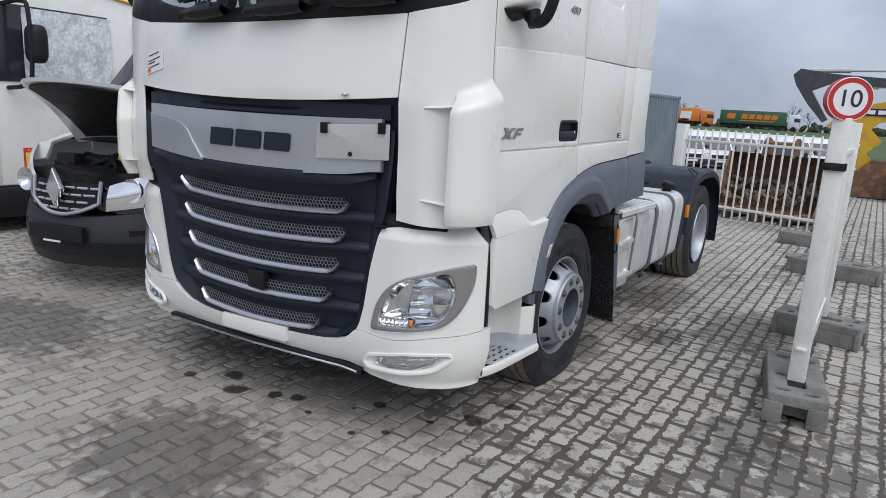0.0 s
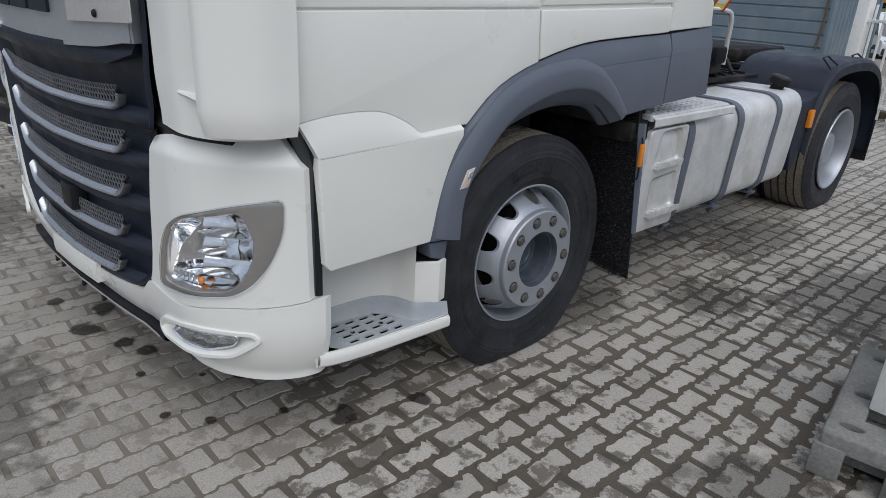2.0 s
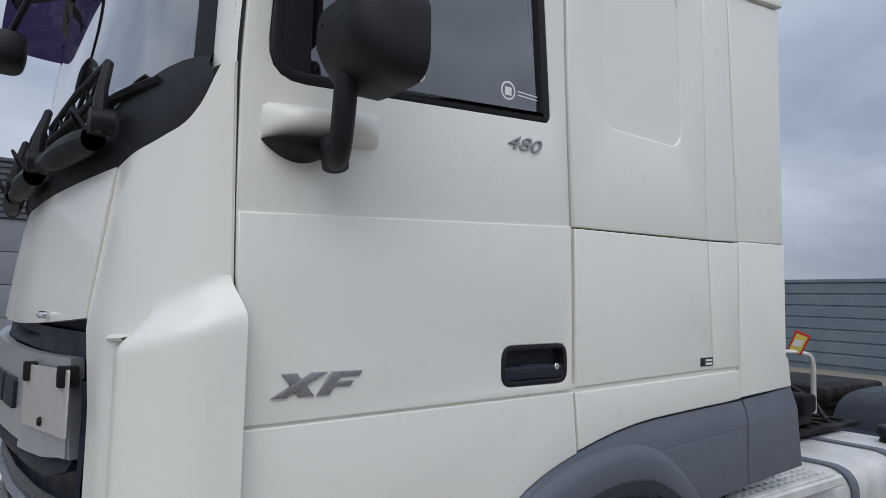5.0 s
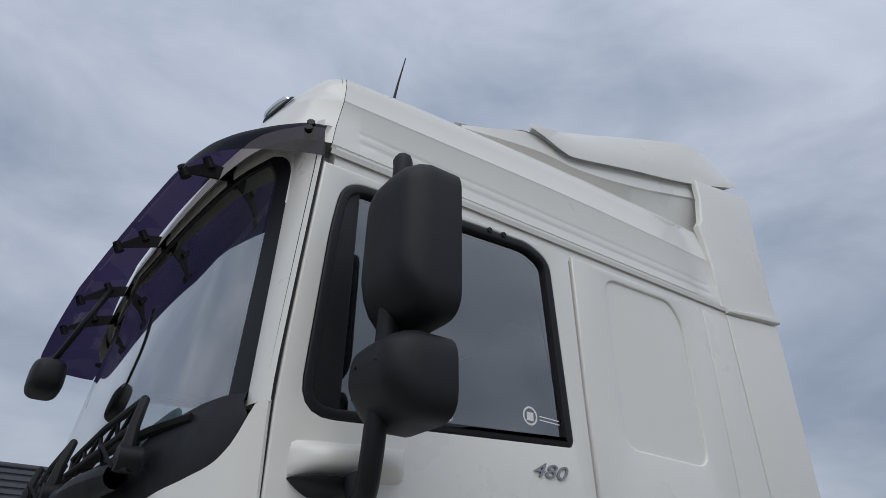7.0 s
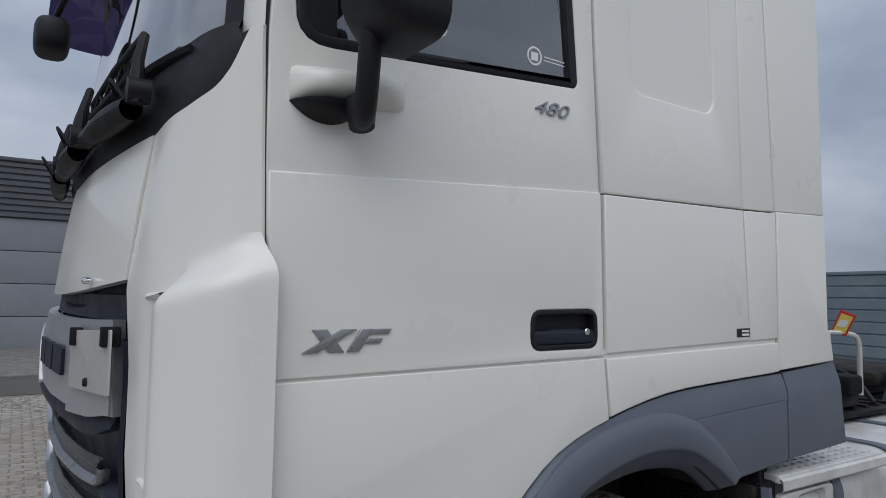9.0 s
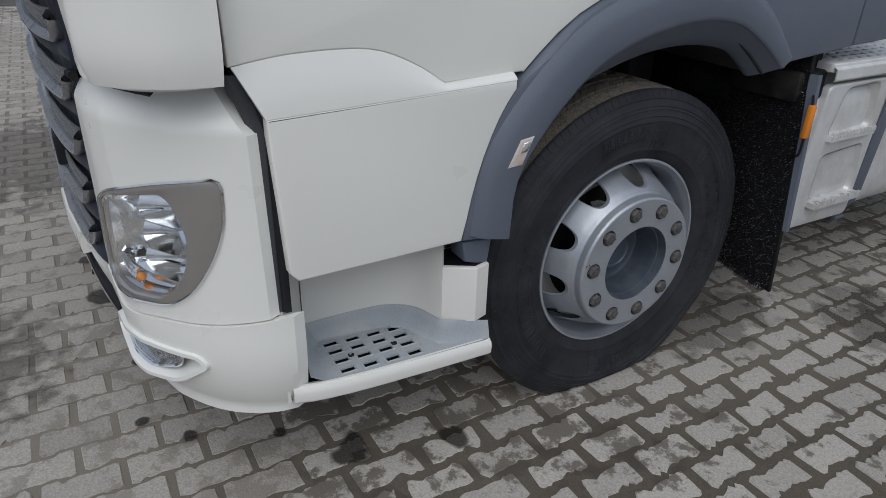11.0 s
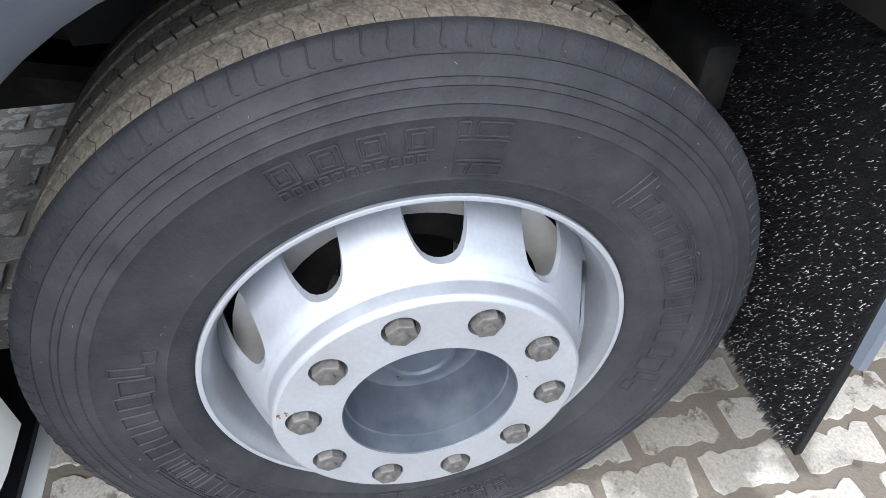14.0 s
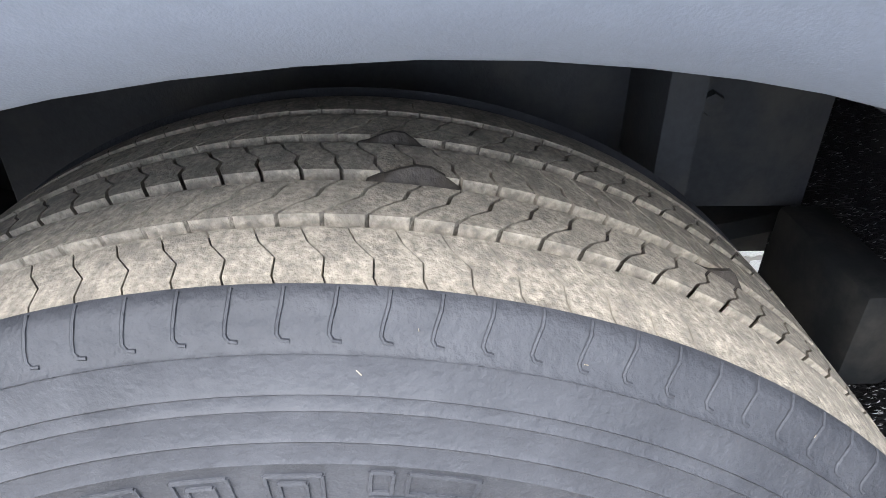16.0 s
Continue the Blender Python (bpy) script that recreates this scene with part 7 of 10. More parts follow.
# pantograph wipers parked over their motor covers
for u in (0.90, 0.44, -0.06):
    on = lambda x, z, o: screen(x, z, o)
    base = 1.985 + 0.035 * max(0.0, (u - 0.4) / 0.5)
    pivot, apex = on(u + 0.02, base + 0.02, 0.06), on(u, base + 0.165, 0.05)
    far = on(u - 0.40, base + 0.075, 0.045)
    low = on(u - 0.40, base + 0.035, 0.045)
    bm = bmesh.new()
    rows = []
    for j in range(15):
        f = j / 14
        c = on(u - 0.02 - 0.36 * f, base - 0.012 - 0.022 * f, 0.050)
        r = 0.036 * (0.55 + 0.45 * math.sin(math.pi * min(1.0, 0.12 + f * 1.05)) ** 0.5) if f < 0.86 else 0.030 * (1.0 - f) / 0.14 + 0.012
        rows.append([c + Vector((0, -math.cos(a) * r * 0.9, math.sin(a) * r)) for a in [2 * math.pi * q / 14 for q in range(15)]])
    grid(bm, rows)
    part("wiper_motor_cover", bm, BLACK, cowl)
    bm = bmesh.new()
    tube(bm, [pivot + Vector((0, 0, -0.03)), pivot, pivot.lerp(apex, 0.5) + Vector((0.012, -0.006, 0)), apex], [0.020, 0.020, 0.013, 0.011], 10)
    tube(bm, [pivot + Vector((-0.055, -0.004, -0.02)), pivot + Vector((-0.055, -0.004, 0.01)), apex + Vector((-0.065, 0, -0.055))], [0.014, 0.014, 0.009], 10)
    tube(bm, [pivot + Vector((0.0, -0.02, 0.0)), pivot + Vector((0.0, 0.03, 0.0))], [0.030, 0.030], 14)
    arm = part("wiper_arm", bm, BLACK, cowl)
    bm = bmesh.new()
    a2 = apex + Vector((-0.065, 0, -0.055))
    tube(bm, [apex, apex.lerp(far, 0.5) + Vector((0, -0.004, 0.006)), far], [0.010, 0.009, 0.008], 8)
    tube(bm, [a2, a2.lerp(low, 0.5), low], [0.010, 0.009, 0.008], 8)
    for q in range(9):
        f0, f1 = q / 8.4, (q + 0.9) / 8.4
        p0, p1 = (apex.lerp(far, f0), a2.lerp(low, min(1.0, f1))) if q % 2 else (a2.lerp(low, f0), apex.lerp(far, min(1.0, f1)))
        tube(bm, [p0, p1], 0.0055, 6)
    part("pantograph_frame", bm, BLACK, arm)
    bm = bmesh.new()
    tube(bm, [on(u - 0.46 + 0.62 * k / 8, base + 0.052 + 0.05 * k / 8, 0.020) for k in range(9)], 0.008, 6, flat=1.7)
    part("wiper_blade", bm, RUBBER_SEAL, arm)
    bm = bmesh.new()
    tube(bm, smooth_line([tuple(pivot + Vector((-0.02, -0.02, -0.02))), tuple(pivot + Vector((-0.05, -0.05, 0.03))), tuple(pivot + Vector((-0.10, -0.03, 0.0))), tuple(pivot + Vector((-0.09, 0.0, -0.05)))], 4), 0.0045, 6)
    part("washer_hose", bm, RUBBER_SEAL, arm)

# white header over the glass, and the roof shell
bm = bmesh.new()
HEAD = [(2.885, 0.008), (2.91, 0.014), (2.96, 0.004), (3.0, -0.02)]
grid(bm, [[screen(-1.19 + 2.38 * i / 40, z, o) for i in range(41)] for z, o in HEAD], (0, 0.03, 0))
part("roof_header", bm, PAINT, lorry)
EDGE = [(-1.09, 3.158), (-1.04, 3.173), (-0.85, 3.195), (-0.53, 3.216), (-0.2, 3.236), (0.1, 3.247), (0.6, 3.260), (0.80, 3.260)]
SEAM = [(2.79, -1.092), (2.92, -1.076), (3.04, -1.053), (3.17, -1.041), (3.30, -1.035)]


def roof_profile(y):
    """The roof's cross section: gutter, side wall with two grooves and a crease, rounded shoulder, flat top."""
    zt = curve_at(EDGE, y)
    zr = 2.822 + 0.006 * (y + 1.1)
    side = lambda z, d=0.0: (1.238 - 0.15 * (z - 2.85) - d - (0.035 * max(0.0, z - 3.07)) - 0.003 * (y > 0.5), z)
    pts = [(1.241, zr), (1.245, zr + 0.016), (1.228, zr + 0.026), (1.231, zr + 0.032), side(zr + 0.036)]
    cut_in = 0.0045 if -1.0 < y < 0.6 else 0.0
    for zg in (2.902, 2.940):
        pts += [side(zg - 0.004), side(zg, cut_in), side(zg + 0.010, cut_in * 0.3), side(zg + 0.014)]
    zc = 3.045 + 0.035 * clamp((y + 1.05) / 0.9)
    pts += [side(zc - 0.007), side(zc, -0.0035), side(zc + 0.007)]
    x1 = side(zt - 0.07)[0]
    pts += [(x1, zt - 0.07), (x1 - 0.009, zt - 0.035), (x1 - 0.022, zt - 0.012), (x1 - 0.045, zt + 0.002), (x1 - 0.09, zt + 0.008), (x1 - 0.3, zt + 0.014)]
    return pts


def roof_row(y):
    pts = roof_profile(max(y, -1.04)) + [(0.0, curve_at(EDGE, max(y, -1.04)) + 0.02)]
    full = pts + [(-x, z) for x, z in pts[::-1][1:]]
    return [(x, curve_at(SEAM, z) + 0.001 if y < -1.039 else y, z) for x, z in full]


bm = bmesh.new()
ys = [-1.04, -1.015, -1.0, -0.995, -0.9, -0.8, -0.65, -0.45, -0.25, -0.05, 0.15, 0.33, 0.498, 0.503, 0.595, 0.605, 0.66, 0.72, 0.80]
grid(bm, [roof_row(y) for y in ys])
part("roof_shell", bm, PAINT, lorry, sharp=35)
# rounded front of the roof, up to the seam
CAP = roof_profile(-1.04)[4:]
CAP_PLAN = [(0.0, -0.235), (0.4, -0.218), (0.7, -0.190), (0.85, -0.158), (0.93, -0.118), (0.975, -0.070), (1.0, 0.0)]
CAP_FULL = [(2.85, 1.0), (2.96, 0.98), (3.04, 0.87), (3.10, 0.75), (3.138, 0.64), (3.163, 0.54), (3.176, 0.45), (3.195, 0.20)]


def cap_at(s, i):
    """A place on the roof's front: s from -1 to 1 across, i up the section."""
    x, z = CAP[i]
    a = abs(s)
    a = 1 - (1 - a) ** 1.6
    d = curve_at(CAP_FULL, z)
    return Vector((x * a * (1 if s >= 0 else -1), curve_at(SEAM, z) - 0.001 + curve_at(CAP_PLAN, a) * d, z + 0.02 * (1 - a)))


bm = bmesh.new()
ss = [-1 + j / 32 for j in range(65)]
grid(bm, [[cap_at(s, i) for s in ss] for i in range(len(CAP))] + [[(0.9 * s, -1.0, 3.192) for s in ss]])
cap = part("roof_front_cap", bm, PAINT, lorry, sharp=50)
bm = bmesh.new()
grid(bm, [[(sd * (x - d), curve_at(SEAM, z) + e, z) for x, z in roof_profile(-1.04)[4:-1]] for sd in (1,) for d, e in ((0.006, -0.012), (0.006, 0.012))])
part("roof_seam", bm, RUBBER_SEAL, cap)
for u, v in ((0.66, 3.115), (0.25, 3.115), (-0.25, 3.115), (-0.66, 3.115)):
    i = min(range(len(CAP)), key=lambda q: abs(CAP[q][1] - v))
    c = cap_at(u, i)
    along = (cap_at(u + 0.03, i) - cap_at(u - 0.03, i)).normalized()
    up = (cap_at(u, i + 1) - cap_at(u, i - 1)).normalized()
    out = along.cross(up)
    for name, mat, kx, kz, h in (("lamp_base", ANTHRACITE, 0.085, 0.030, 0.012), ("roof_marker_lamp", CHROME, 0.074, 0.022, 0.026)):
        bm = bmesh.new()
        rows = []
        for j in range(7):
            a = math.pi / 2 * j / 6
            rows.append([c + along * (kx * math.cos(a) ** 0.6 * math.cos(b)) + up * (kz * math.cos(a) ** 0.6 * math.sin(b)) + out * (h * math.sin(a)) for b in [2 * math.pi * q / 20 for q in range(21)]])
        grid(bm, rows)
        lamp = part(name, bm, mat, cap)
bm = bmesh.new()
tube(bm, [(1.10, -0.84, 3.19), (1.095, -0.815, 3.34), (1.09, -0.79, 3.47)], [0.006, 0.004, 0.002], 6)
part("aerial", bm, BLACK, lorry, "thin whip aerial")
# wind deflector on the roof
bm = bmesh.new()
TOPL = [(-0.22, 3.425), (0.0, 3.515), (0.22, 3.590), (0.62, 3.725), (1.06, 3.875), (1.15, 3.865), (1.24, 3.775)]
LOWL = [(-0.26, 3.395), (-0.189, 3.383), (-0.086, 3.354), (-0.007, 3.359), (0.307, 3.442), (0.714, 3.544), (1.144, 3.690)]
rows = []
for k in range(31):
    t = k / 30
    a = curve_at([(i / 6, *p) for i, p in enumerate(TOPL)], t)
    b = curve_at([(i / 6, *p) for i, p in enumerate(LOWL)], t)
    half = [(0.0, a[0], a[1] + 0.03), (0.6, a[0], a[1] + 0.025), (1.0, a[0], a[1] + 0.012), (1.10, a[0] + (b[0] - a[0]) * 0.25, a[1] - 0.02), (1.145, a[0] + (b[0] - a[0]) * 0.6, a[1] + (b[1] - a[1]) * 0.6), (1.15, b[0], b[1])]
    rows.append([(-x, y, z) for x, y, z in half[::-1]] + half[1:])
grid(bm, rows, (0, 0, -0.012))
sp = part("roof_deflector", bm, PAINT, lorry, "white roof wind deflector", sharp=40)
SIDE_T = [(-0.573, 3.252), (-0.40, 3.318), (-0.277, 3.368), (-0.189, 3.374), (-0.086, 3.345), (-0.007, 3.350), (0.307, 3.433), (0.82, 3.565)]
SIDE_F = [(-0.573, 3.235), (-0.30, 3.285), (-0.165, 3.302), (-0.014, 3.302), (0.329, 3.361), (0.82, 3.490)]
bm = bmesh.new()
grid(bm, [[(x, -0.60 + 0.5 * k / 8 - 0.03 * (1 - (x / 1.128) ** 2), curve_at(SIDE_T, -0.60 + 0.5 * k / 8) + 0.006 * (1 - (x / 1.128) ** 4) + max(0.0, (k - 4) * 0.004)) for x in (-1.128, -1.1, -0.9, -0.5, 0, 0.5, 0.9, 1.1, 1.128)] for k in range(9)])
part("deflector_base", bm, PAINT, sp)
for sd in (1, -1):
    bm = bmesh.new()
    rows = []
    for k in range(25):
        y = -0.57 + 1.38 * k / 24
        zt, zf, zb = curve_at(SIDE_T, y), curve_at(SIDE_F, y), curve_at(EDGE, y) + 0.004
        zf = min(zf, zt - 0.006)
        rows.append([(sd * 1.128, y, zt), (sd * 1.136, y, zf), (sd * 1.128, y, zf - 0.006), (sd * 1.09, y, zb)])
    grid(bm, rows, (-0.02 * sd, 0, 0))
    part("deflector_side", bm, PAINT, lorry)
    # tall rear side fairing with its foot strip
    bm = bmesh.new()
    fn = lambda u, v, w: (sd * (w - 0.085 * max(0, (v - 2.86)) / 0.8), u, v)
    plate(bm, [(0.648, 2.845), (1.045, 2.900), (1.055, 2.915), (1.10, 3.15), (1.155, 3.41), (1.195, 3.53), (1.205, 3.64), (0.763, 3.56), (0.752, 3.45), (0.70, 3.30), (0.660, 3.255), (0.668, 3.20), (0.668, 3.06)], 1.215, 1.2425, 0.008, fn)
    part("rear_fairing", bm, PAINT, lorry)
    bm = bmesh.new()
    plate(bm, [(0.664, 2.826), (1.045, 2.872), (1.045, 2.902), (0.664, 2.842)], 1.20, 1.256, 0.006, lambda u, v, w: (sd * w, u, v))
    part("fairing_strip", bm, PAINT, lorry)
bm = bmesh.new()
for u in (0, 1):
    c = (-0.545 + 0.055 * u, 2.775 + 0.003 * u)
    lathe(bm, [(0.0005, 1.2465), (0.009, 1.246), (0.010, 1.240)], 14, lambda r, x, a: (x, c[0] + r * math.sin(a), c[1] + r * math.cos(a)))
part("door_plugs", bm, BLACK, lorry)

# violet sun visor on black brackets
LIP = [(0.0, -1.490, 2.785), (0.45, -1.478, 2.785), (0.78, -1.464, 2.785), (0.97, -1.450, 2.785), (1.09, -1.415, 2.787), (1.17, -1.340, 2.790), (1.222, -1.235, 2.797), (1.246, -1.165, 2.803)]
TOPV = [(0.0, -1.318, 2.938), (0.4, -1.304, 2.938), (0.7, -1.280, 2.938), (0.9, -1.254, 2.939), (1.0, -1.228, 2.940), (1.10, -1.182, 2.940), (1.18, -1.132, 2.937), (1.218, -1.075, 2.928)]


def visor_at(s, f, off=0.0):
    a = curve_at([(i / 7, *p) for i, p in enumerate(LIP)], abs(s))
    b = curve_at([(i / 7, *p) for i, p in enumerate(TOPV)], abs(s))
    p = Vector(a).lerp(Vector(b), f) + Vector((0.012 * abs(s) ** 3 * math.sin(f * math.pi), -0.022 * math.sin(f * math.pi), 0.026 * math.sin(f * math.pi)))
    p.x *= 1 if s >= 0 else -1
    p.y += 0.05 * p.x * (1 - f)
    return p


bm = bmesh.new()
grid(bm, [[visor_at(-1 + i / 35, f / 8) for i in range(71)] for f in range(9)])
vz = part("sun_visor", bm, VISOR, lorry, "violet see-through sun visor")
vz.visible_shadow = False
for s in (-0.214, -0.071, 0.107, 0.393):
    bm = bmesh.new()
    x0 = visor_at(s, 1.0).x
    top, low = screen(x0 / 0.967, 2.925, 0.018), screen(x0 / 0.967, 2.885, 0.012)
    near_v, far_v = visor_at(s, 0.70) + Vector((0, 0.006, -0.012)), visor_at(s, 0.22) + Vector((0, 0.006, -0.010))
    side = Vector((0.004, 0, 0))
    web = [low, far_v + Vector((0, 0, -0.006)), far_v + Vector((0, 0, 0.006)), near_v, top]
    fa, fb = [bm.verts.new(p + side) for p in web], [bm.verts.new(p - side) for p in web]
    bm.faces.new(fa), bm.faces.new(fb[::-1])
    for q in range(5):
        bm.faces.new((fa[q], fb[q], fb[(q + 1) % 5], fa[(q + 1) % 5]))
    tube(bm, [low + Vector((0, 0.01, -0.014)), top + Vector((0, 0.01, 0.01))], [0.016, 0.016], 10)
    for v in (near_v, far_v):
        tube(bm, [v + Vector((0, 0.012, -0.018)), v + Vector((0, -0.006, 0.014))], [0.016, 0.013], 10)
    part("visor_bracket", bm, BLACK, vz)
for f in (0.42, 0.62):
    for sd in (1, -1):
        bm = bmesh.new()
        v = visor_at(0.91 * sd, f)
        tube(bm, [v + Vector((-0.02 * sd, 0.01, -0.004)), v + Vector((0.006 * sd, -0.003, 0.003))], [0.013, 0.011], 12)
        part("visor_bolt", bm, BLACK, vz)

# mirrors on the doors
def shell(bm, c, hx, hy, hz, p=3.2, nu=28, nv=16, cut=1.0, skew=(0, 0)):
    rows = []
    for j in range(nv + 1):
        v = -math.pi / 2 + math.pi * j / nv
        row = []
        for i in range(nu + 1):
            u = 2 * math.pi * i / nu
            q = lambda t: math.copysign(abs(t) ** (2 / p), t)
            x, y, z = q(math.cos(v)) * q(math.cos(u)), q(math.cos(v)) * q(math.sin(u)), q(math.sin(v))
            y = min(y, cut)
            row.append((c[0] + hx * x + skew[0] * z, c[1] + hy * y + skew[1] * z, c[2] + hz * z))
        rows.append(row)
    grid(bm, rows)
    bmesh.ops.remove_doubles(bm, verts=bm.verts, dist=0.0005)


def mirror_case(bm, side, cx, cy, cz, hx, hz, hy, drop):
    """A mirror housing: full behind, its front face smaller, with a slanting underside."""
    rows = []
    for y, k, up, rr in ((0.90, 0.012, 0.0, 0.05), (0.86, 0.0, 0.0, 0.06), (-0.10, 0.0, 0.0, 0.06), (-0.45, 0.006, drop * 0.35, 0.06), (-0.72, 0.016, drop * 0.70, 0.06), (-0.90, 0.030, drop * 0.95, 0.055), (-0.98, 0.048, drop * 1.15, 0.05), (-1.0, 0.075, drop * 1.3, 0.04)):
        out = rounded([(-hx + k, -hz + k + up), (hx - k, -hz + k + up * 0.8), (hx - k - 0.004, hz - k), (-hx + k + 0.006, hz - k)], rr, 5)
        rows.append([(side * (cx + u), cy + hy * y, cz + v) for u, v in out])
    rows = [r + [r[0]] for r in rows]
    vs = grid(bm, rows)
    bm.faces.new(vs[-1][:-1]), bm.faces.new(vs[0][:-1])
    bmesh.ops.remove_doubles(bm, verts=bm.verts, dist=0.0003)


for side in (1, -1):
    bm = bmesh.new()
    tube(bm, [(side * x, y, z) for x, y, z in smooth_line([(1.285, -0.955, 1.975), (1.33, -0.965, 1.945), (1.375, -0.98, 1.955), (1.405, -0.99, 2.0), (1.425, -0.995, 2.08), (1.435, -0.99, 2.25), (1.44, -0.985, 2.45), (1.445, -0.98, 2.69), (1.44, -0.98, 2.72)], 4)], 0.024, 12)
    tube(bm, [(side * 1.305, -0.958, 1.99), (side * 1.325, -0.962, 1.93)], [0.036, 0.028], 12)
    arm = part("mirror_arm", bm, MIRROR_BLACK, lorry, "black tubular mirror arm")
    bm = bmesh.new()
    mirror_case(bm, side, 1.466, -0.965, 2.466, 0.118, 0.187, 0.075, 0.050)
    hs = part("main_mirror", bm, MIRROR_BLACK, arm, "large black mirror housing", sharp=60)
    bm = bmesh.new()
    box(bm, side * 1.466 - 0.085, side * 1.466 + 0.085, -0.899, -0.8925, 2.31, 2.64, 0.003)
    part("mirror_glass", bm, MIRROR, hs)
    bm = bmesh.new()
    mirror_case(bm, side, 1.459, -0.968, 2.158, 0.115, 0.090, 0.080, 0.036)
    h2 = part("wide_angle_mirror", bm, MIRROR_BLACK, arm, "smaller black wide-angle mirror housing", sharp=60)
    bm = bmesh.new()
    box(bm, side * 1.459 - 0.085, side * 1.459 + 0.085, -0.898, -0.8905, 2.075, 2.195, 0.003)
    part("mirror_glass", bm, MIRROR, h2)
# front mirror hung before the screen
for (c, root, size) in (((0.0, -1.502, 2.43), (0.14, -1.40, 2.74), (0.105, 0.055, 0.060)),):
    bm = bmesh.new()
    shell(bm, c, *size, 3.4)
    fm = part("front_mirror", bm, MIRROR_BLACK, lorry, "black front mirror on a bent arm", sharp=60)
    bm = bmesh.new()
    m = (Vector(c) + Vector(root)) / 2 + Vector((0.05, 0.0, 0.02))
    tube(bm, smooth_line([root, tuple(m), (c[0], c[1], c[2] + 0.05)], 5), 0.011, 8)
    part("arm", bm, MIRROR_BLACK, fm)

# simple cab inside: seats, wheel, dash, curtains
INNER = material("grey_cloth_trim", (0.10, 0.10, 0.105), 0.9, grain=0.2, grain_scale=200)
INNER_L = material("beige_trim", (0.55, 0.53, 0.50), 0.8, grain=0.08, grain_scale=80)
bm = bmesh.new()
box(bm, -1.12, 1.12, -1.25, -0.85, 1.80, 2.06, 0.06)
part("dashboard", bm, INNER, lorry)
bm = bmesh.new()
box(bm, -1.2, 1.2, -1.2, 1.0, 1.70, 1.74)
part("cab_floor", bm, INNER, lorry)
for sx in (-0.62, 0.62):
    bm = bmesh.new()
    box(bm, sx - 0.26, sx + 0.26, -0.55, -0.02, 1.90, 2.05, 0.05)
    box(bm, sx - 0.25, sx + 0.25, -0.10, 0.06, 2.05, 2.70, 0.06, )
    box(bm, sx - 0.14, sx + 0.14, -0.06, 0.04, 2.60, 2.78, 0.04)
    part("seat", bm, INNER, lorry)
bm = bmesh.new()
lathe(bm, [(0.215 + 0.015 * math.cos(t), 0.015 * math.sin(t)) for t in [2 * math.pi * q / 8 for q in range(8)]], 36, lambda r, h, a: (0.62 + r * math.sin(a), -0.78 + r * math.cos(a) * 0.86 + h * 0.5, 2.17 + r * math.cos(a) * -0.5 + h * 0.86), closed=True)
part("steering_wheel", bm, BLACK, lorry)
bm = bmesh.new()
box(bm, -1.18, 1.18, 0.10, 0.14, 1.8, 2.8)
part("bunk_curtain", bm, INNER_L, lorry)
bm = bmesh.new()
rows = [[(1.19 - 0.03 * math.sin(k * 1.3), -1.06 + 0.012 * k, z) for k in range(9)] for z in (2.12, 2.4, 2.76)]
grid(bm, rows, (-0.01, 0, 0))
part("side_curtain", bm, INNER, lorry)

# model marks on the door
bm = bmesh.new()
for poly in ([(-1.052, 1.450), (-1.018, 1.450), (-0.926, 1.4995), (-0.962, 1.4995)], ):
    plate(bm, poly, 1.246, 1.2545, 0.002)
md = part("model_mark", bm, MARK, lorry, "chromed slanting model mark")
for poly in ([(-1.030, 1.4995), (-0.996, 1.4995), (-0.955, 1.450), (-0.992, 1.450)], [(-0.950, 1.450), (-0.920, 1.450), (-0.886, 1.4995), (-0.916, 1.4995)], [(-0.892, 1.4995), (-0.840, 1.4995), (-0.848, 1.4875), (-0.899, 1.4875)], [(-0.904, 1.478), (-0.862, 1.478), (-0.869, 1.467), (-0.911, 1.467)]):
    bm = bmesh.new()
    plate(bm, poly, 1.246, 1.2535, 0.002)
    part("mark_bar", bm, MARK, md)


def lettering(name, text, size, m, mat, parent, depth=0.002, slant=0.0, label=""):
    """Text turned into a mesh."""
    cu = bpy.data.curves.new(name, "FONT")
    cu.body, cu.size, cu.extrude, cu.shear = text, size, depth, slant
    cu.align_x, cu.align_y = "CENTER", "CENTER"
    tmp = bpy.data.objects.new(name + "_line", cu)
    me = bpy.data.meshes.new_from_object(tmp)
    bpy.data.objects.remove(tmp)
    me.materials.clear()
    me.materials.append(mat)
    me.transform(m)
    ob = new(name, me)
    ob.parent = parent
    if label:
        tagged(ob, label)
    return ob


lettering("power_mark", "480", 0.052, Matrix.Translation((1.244, -0.358, 2.088)) @ Matrix(((0, 0, 1, 0), (1.55, 0, 0, 0), (0, 1, 0, 0), (0, 0, 0, 1))), MARK, lorry, 0.003, 0.35, "chromed figures 480 on the door")
bm = bmesh.new()
plate(bm, [(0.472, 1.452), (0.545, 1.453), (0.545, 1.482), (0.472, 1.481)], 1.2475, 1.2490, 0.0003)
sk = part("dealer_sticker", bm, INK, lorry, "small black and white sticker")
for k in range(2):
    bm = bmesh.new()
    plate(bm, [(0.500, 1.457 + 0.012 * k), (0.540, 1.457 + 0.012 * k), (0.540, 1.464 + 0.012 * k), (0.500, 1.464 + 0.012 * k)], 1.249, 1.2498, 0.0)
    part("sticker_bar", bm, SIGN_WHITE, sk)
bm = bmesh.new()
lathe(bm, [(0.021, 1.2265), (0.025, 1.2268), (0.0265, 1.2265)], 24, lambda r, x, a: (x, -0.40 + r * math.sin(a), 2.235 + r * math.cos(a)))
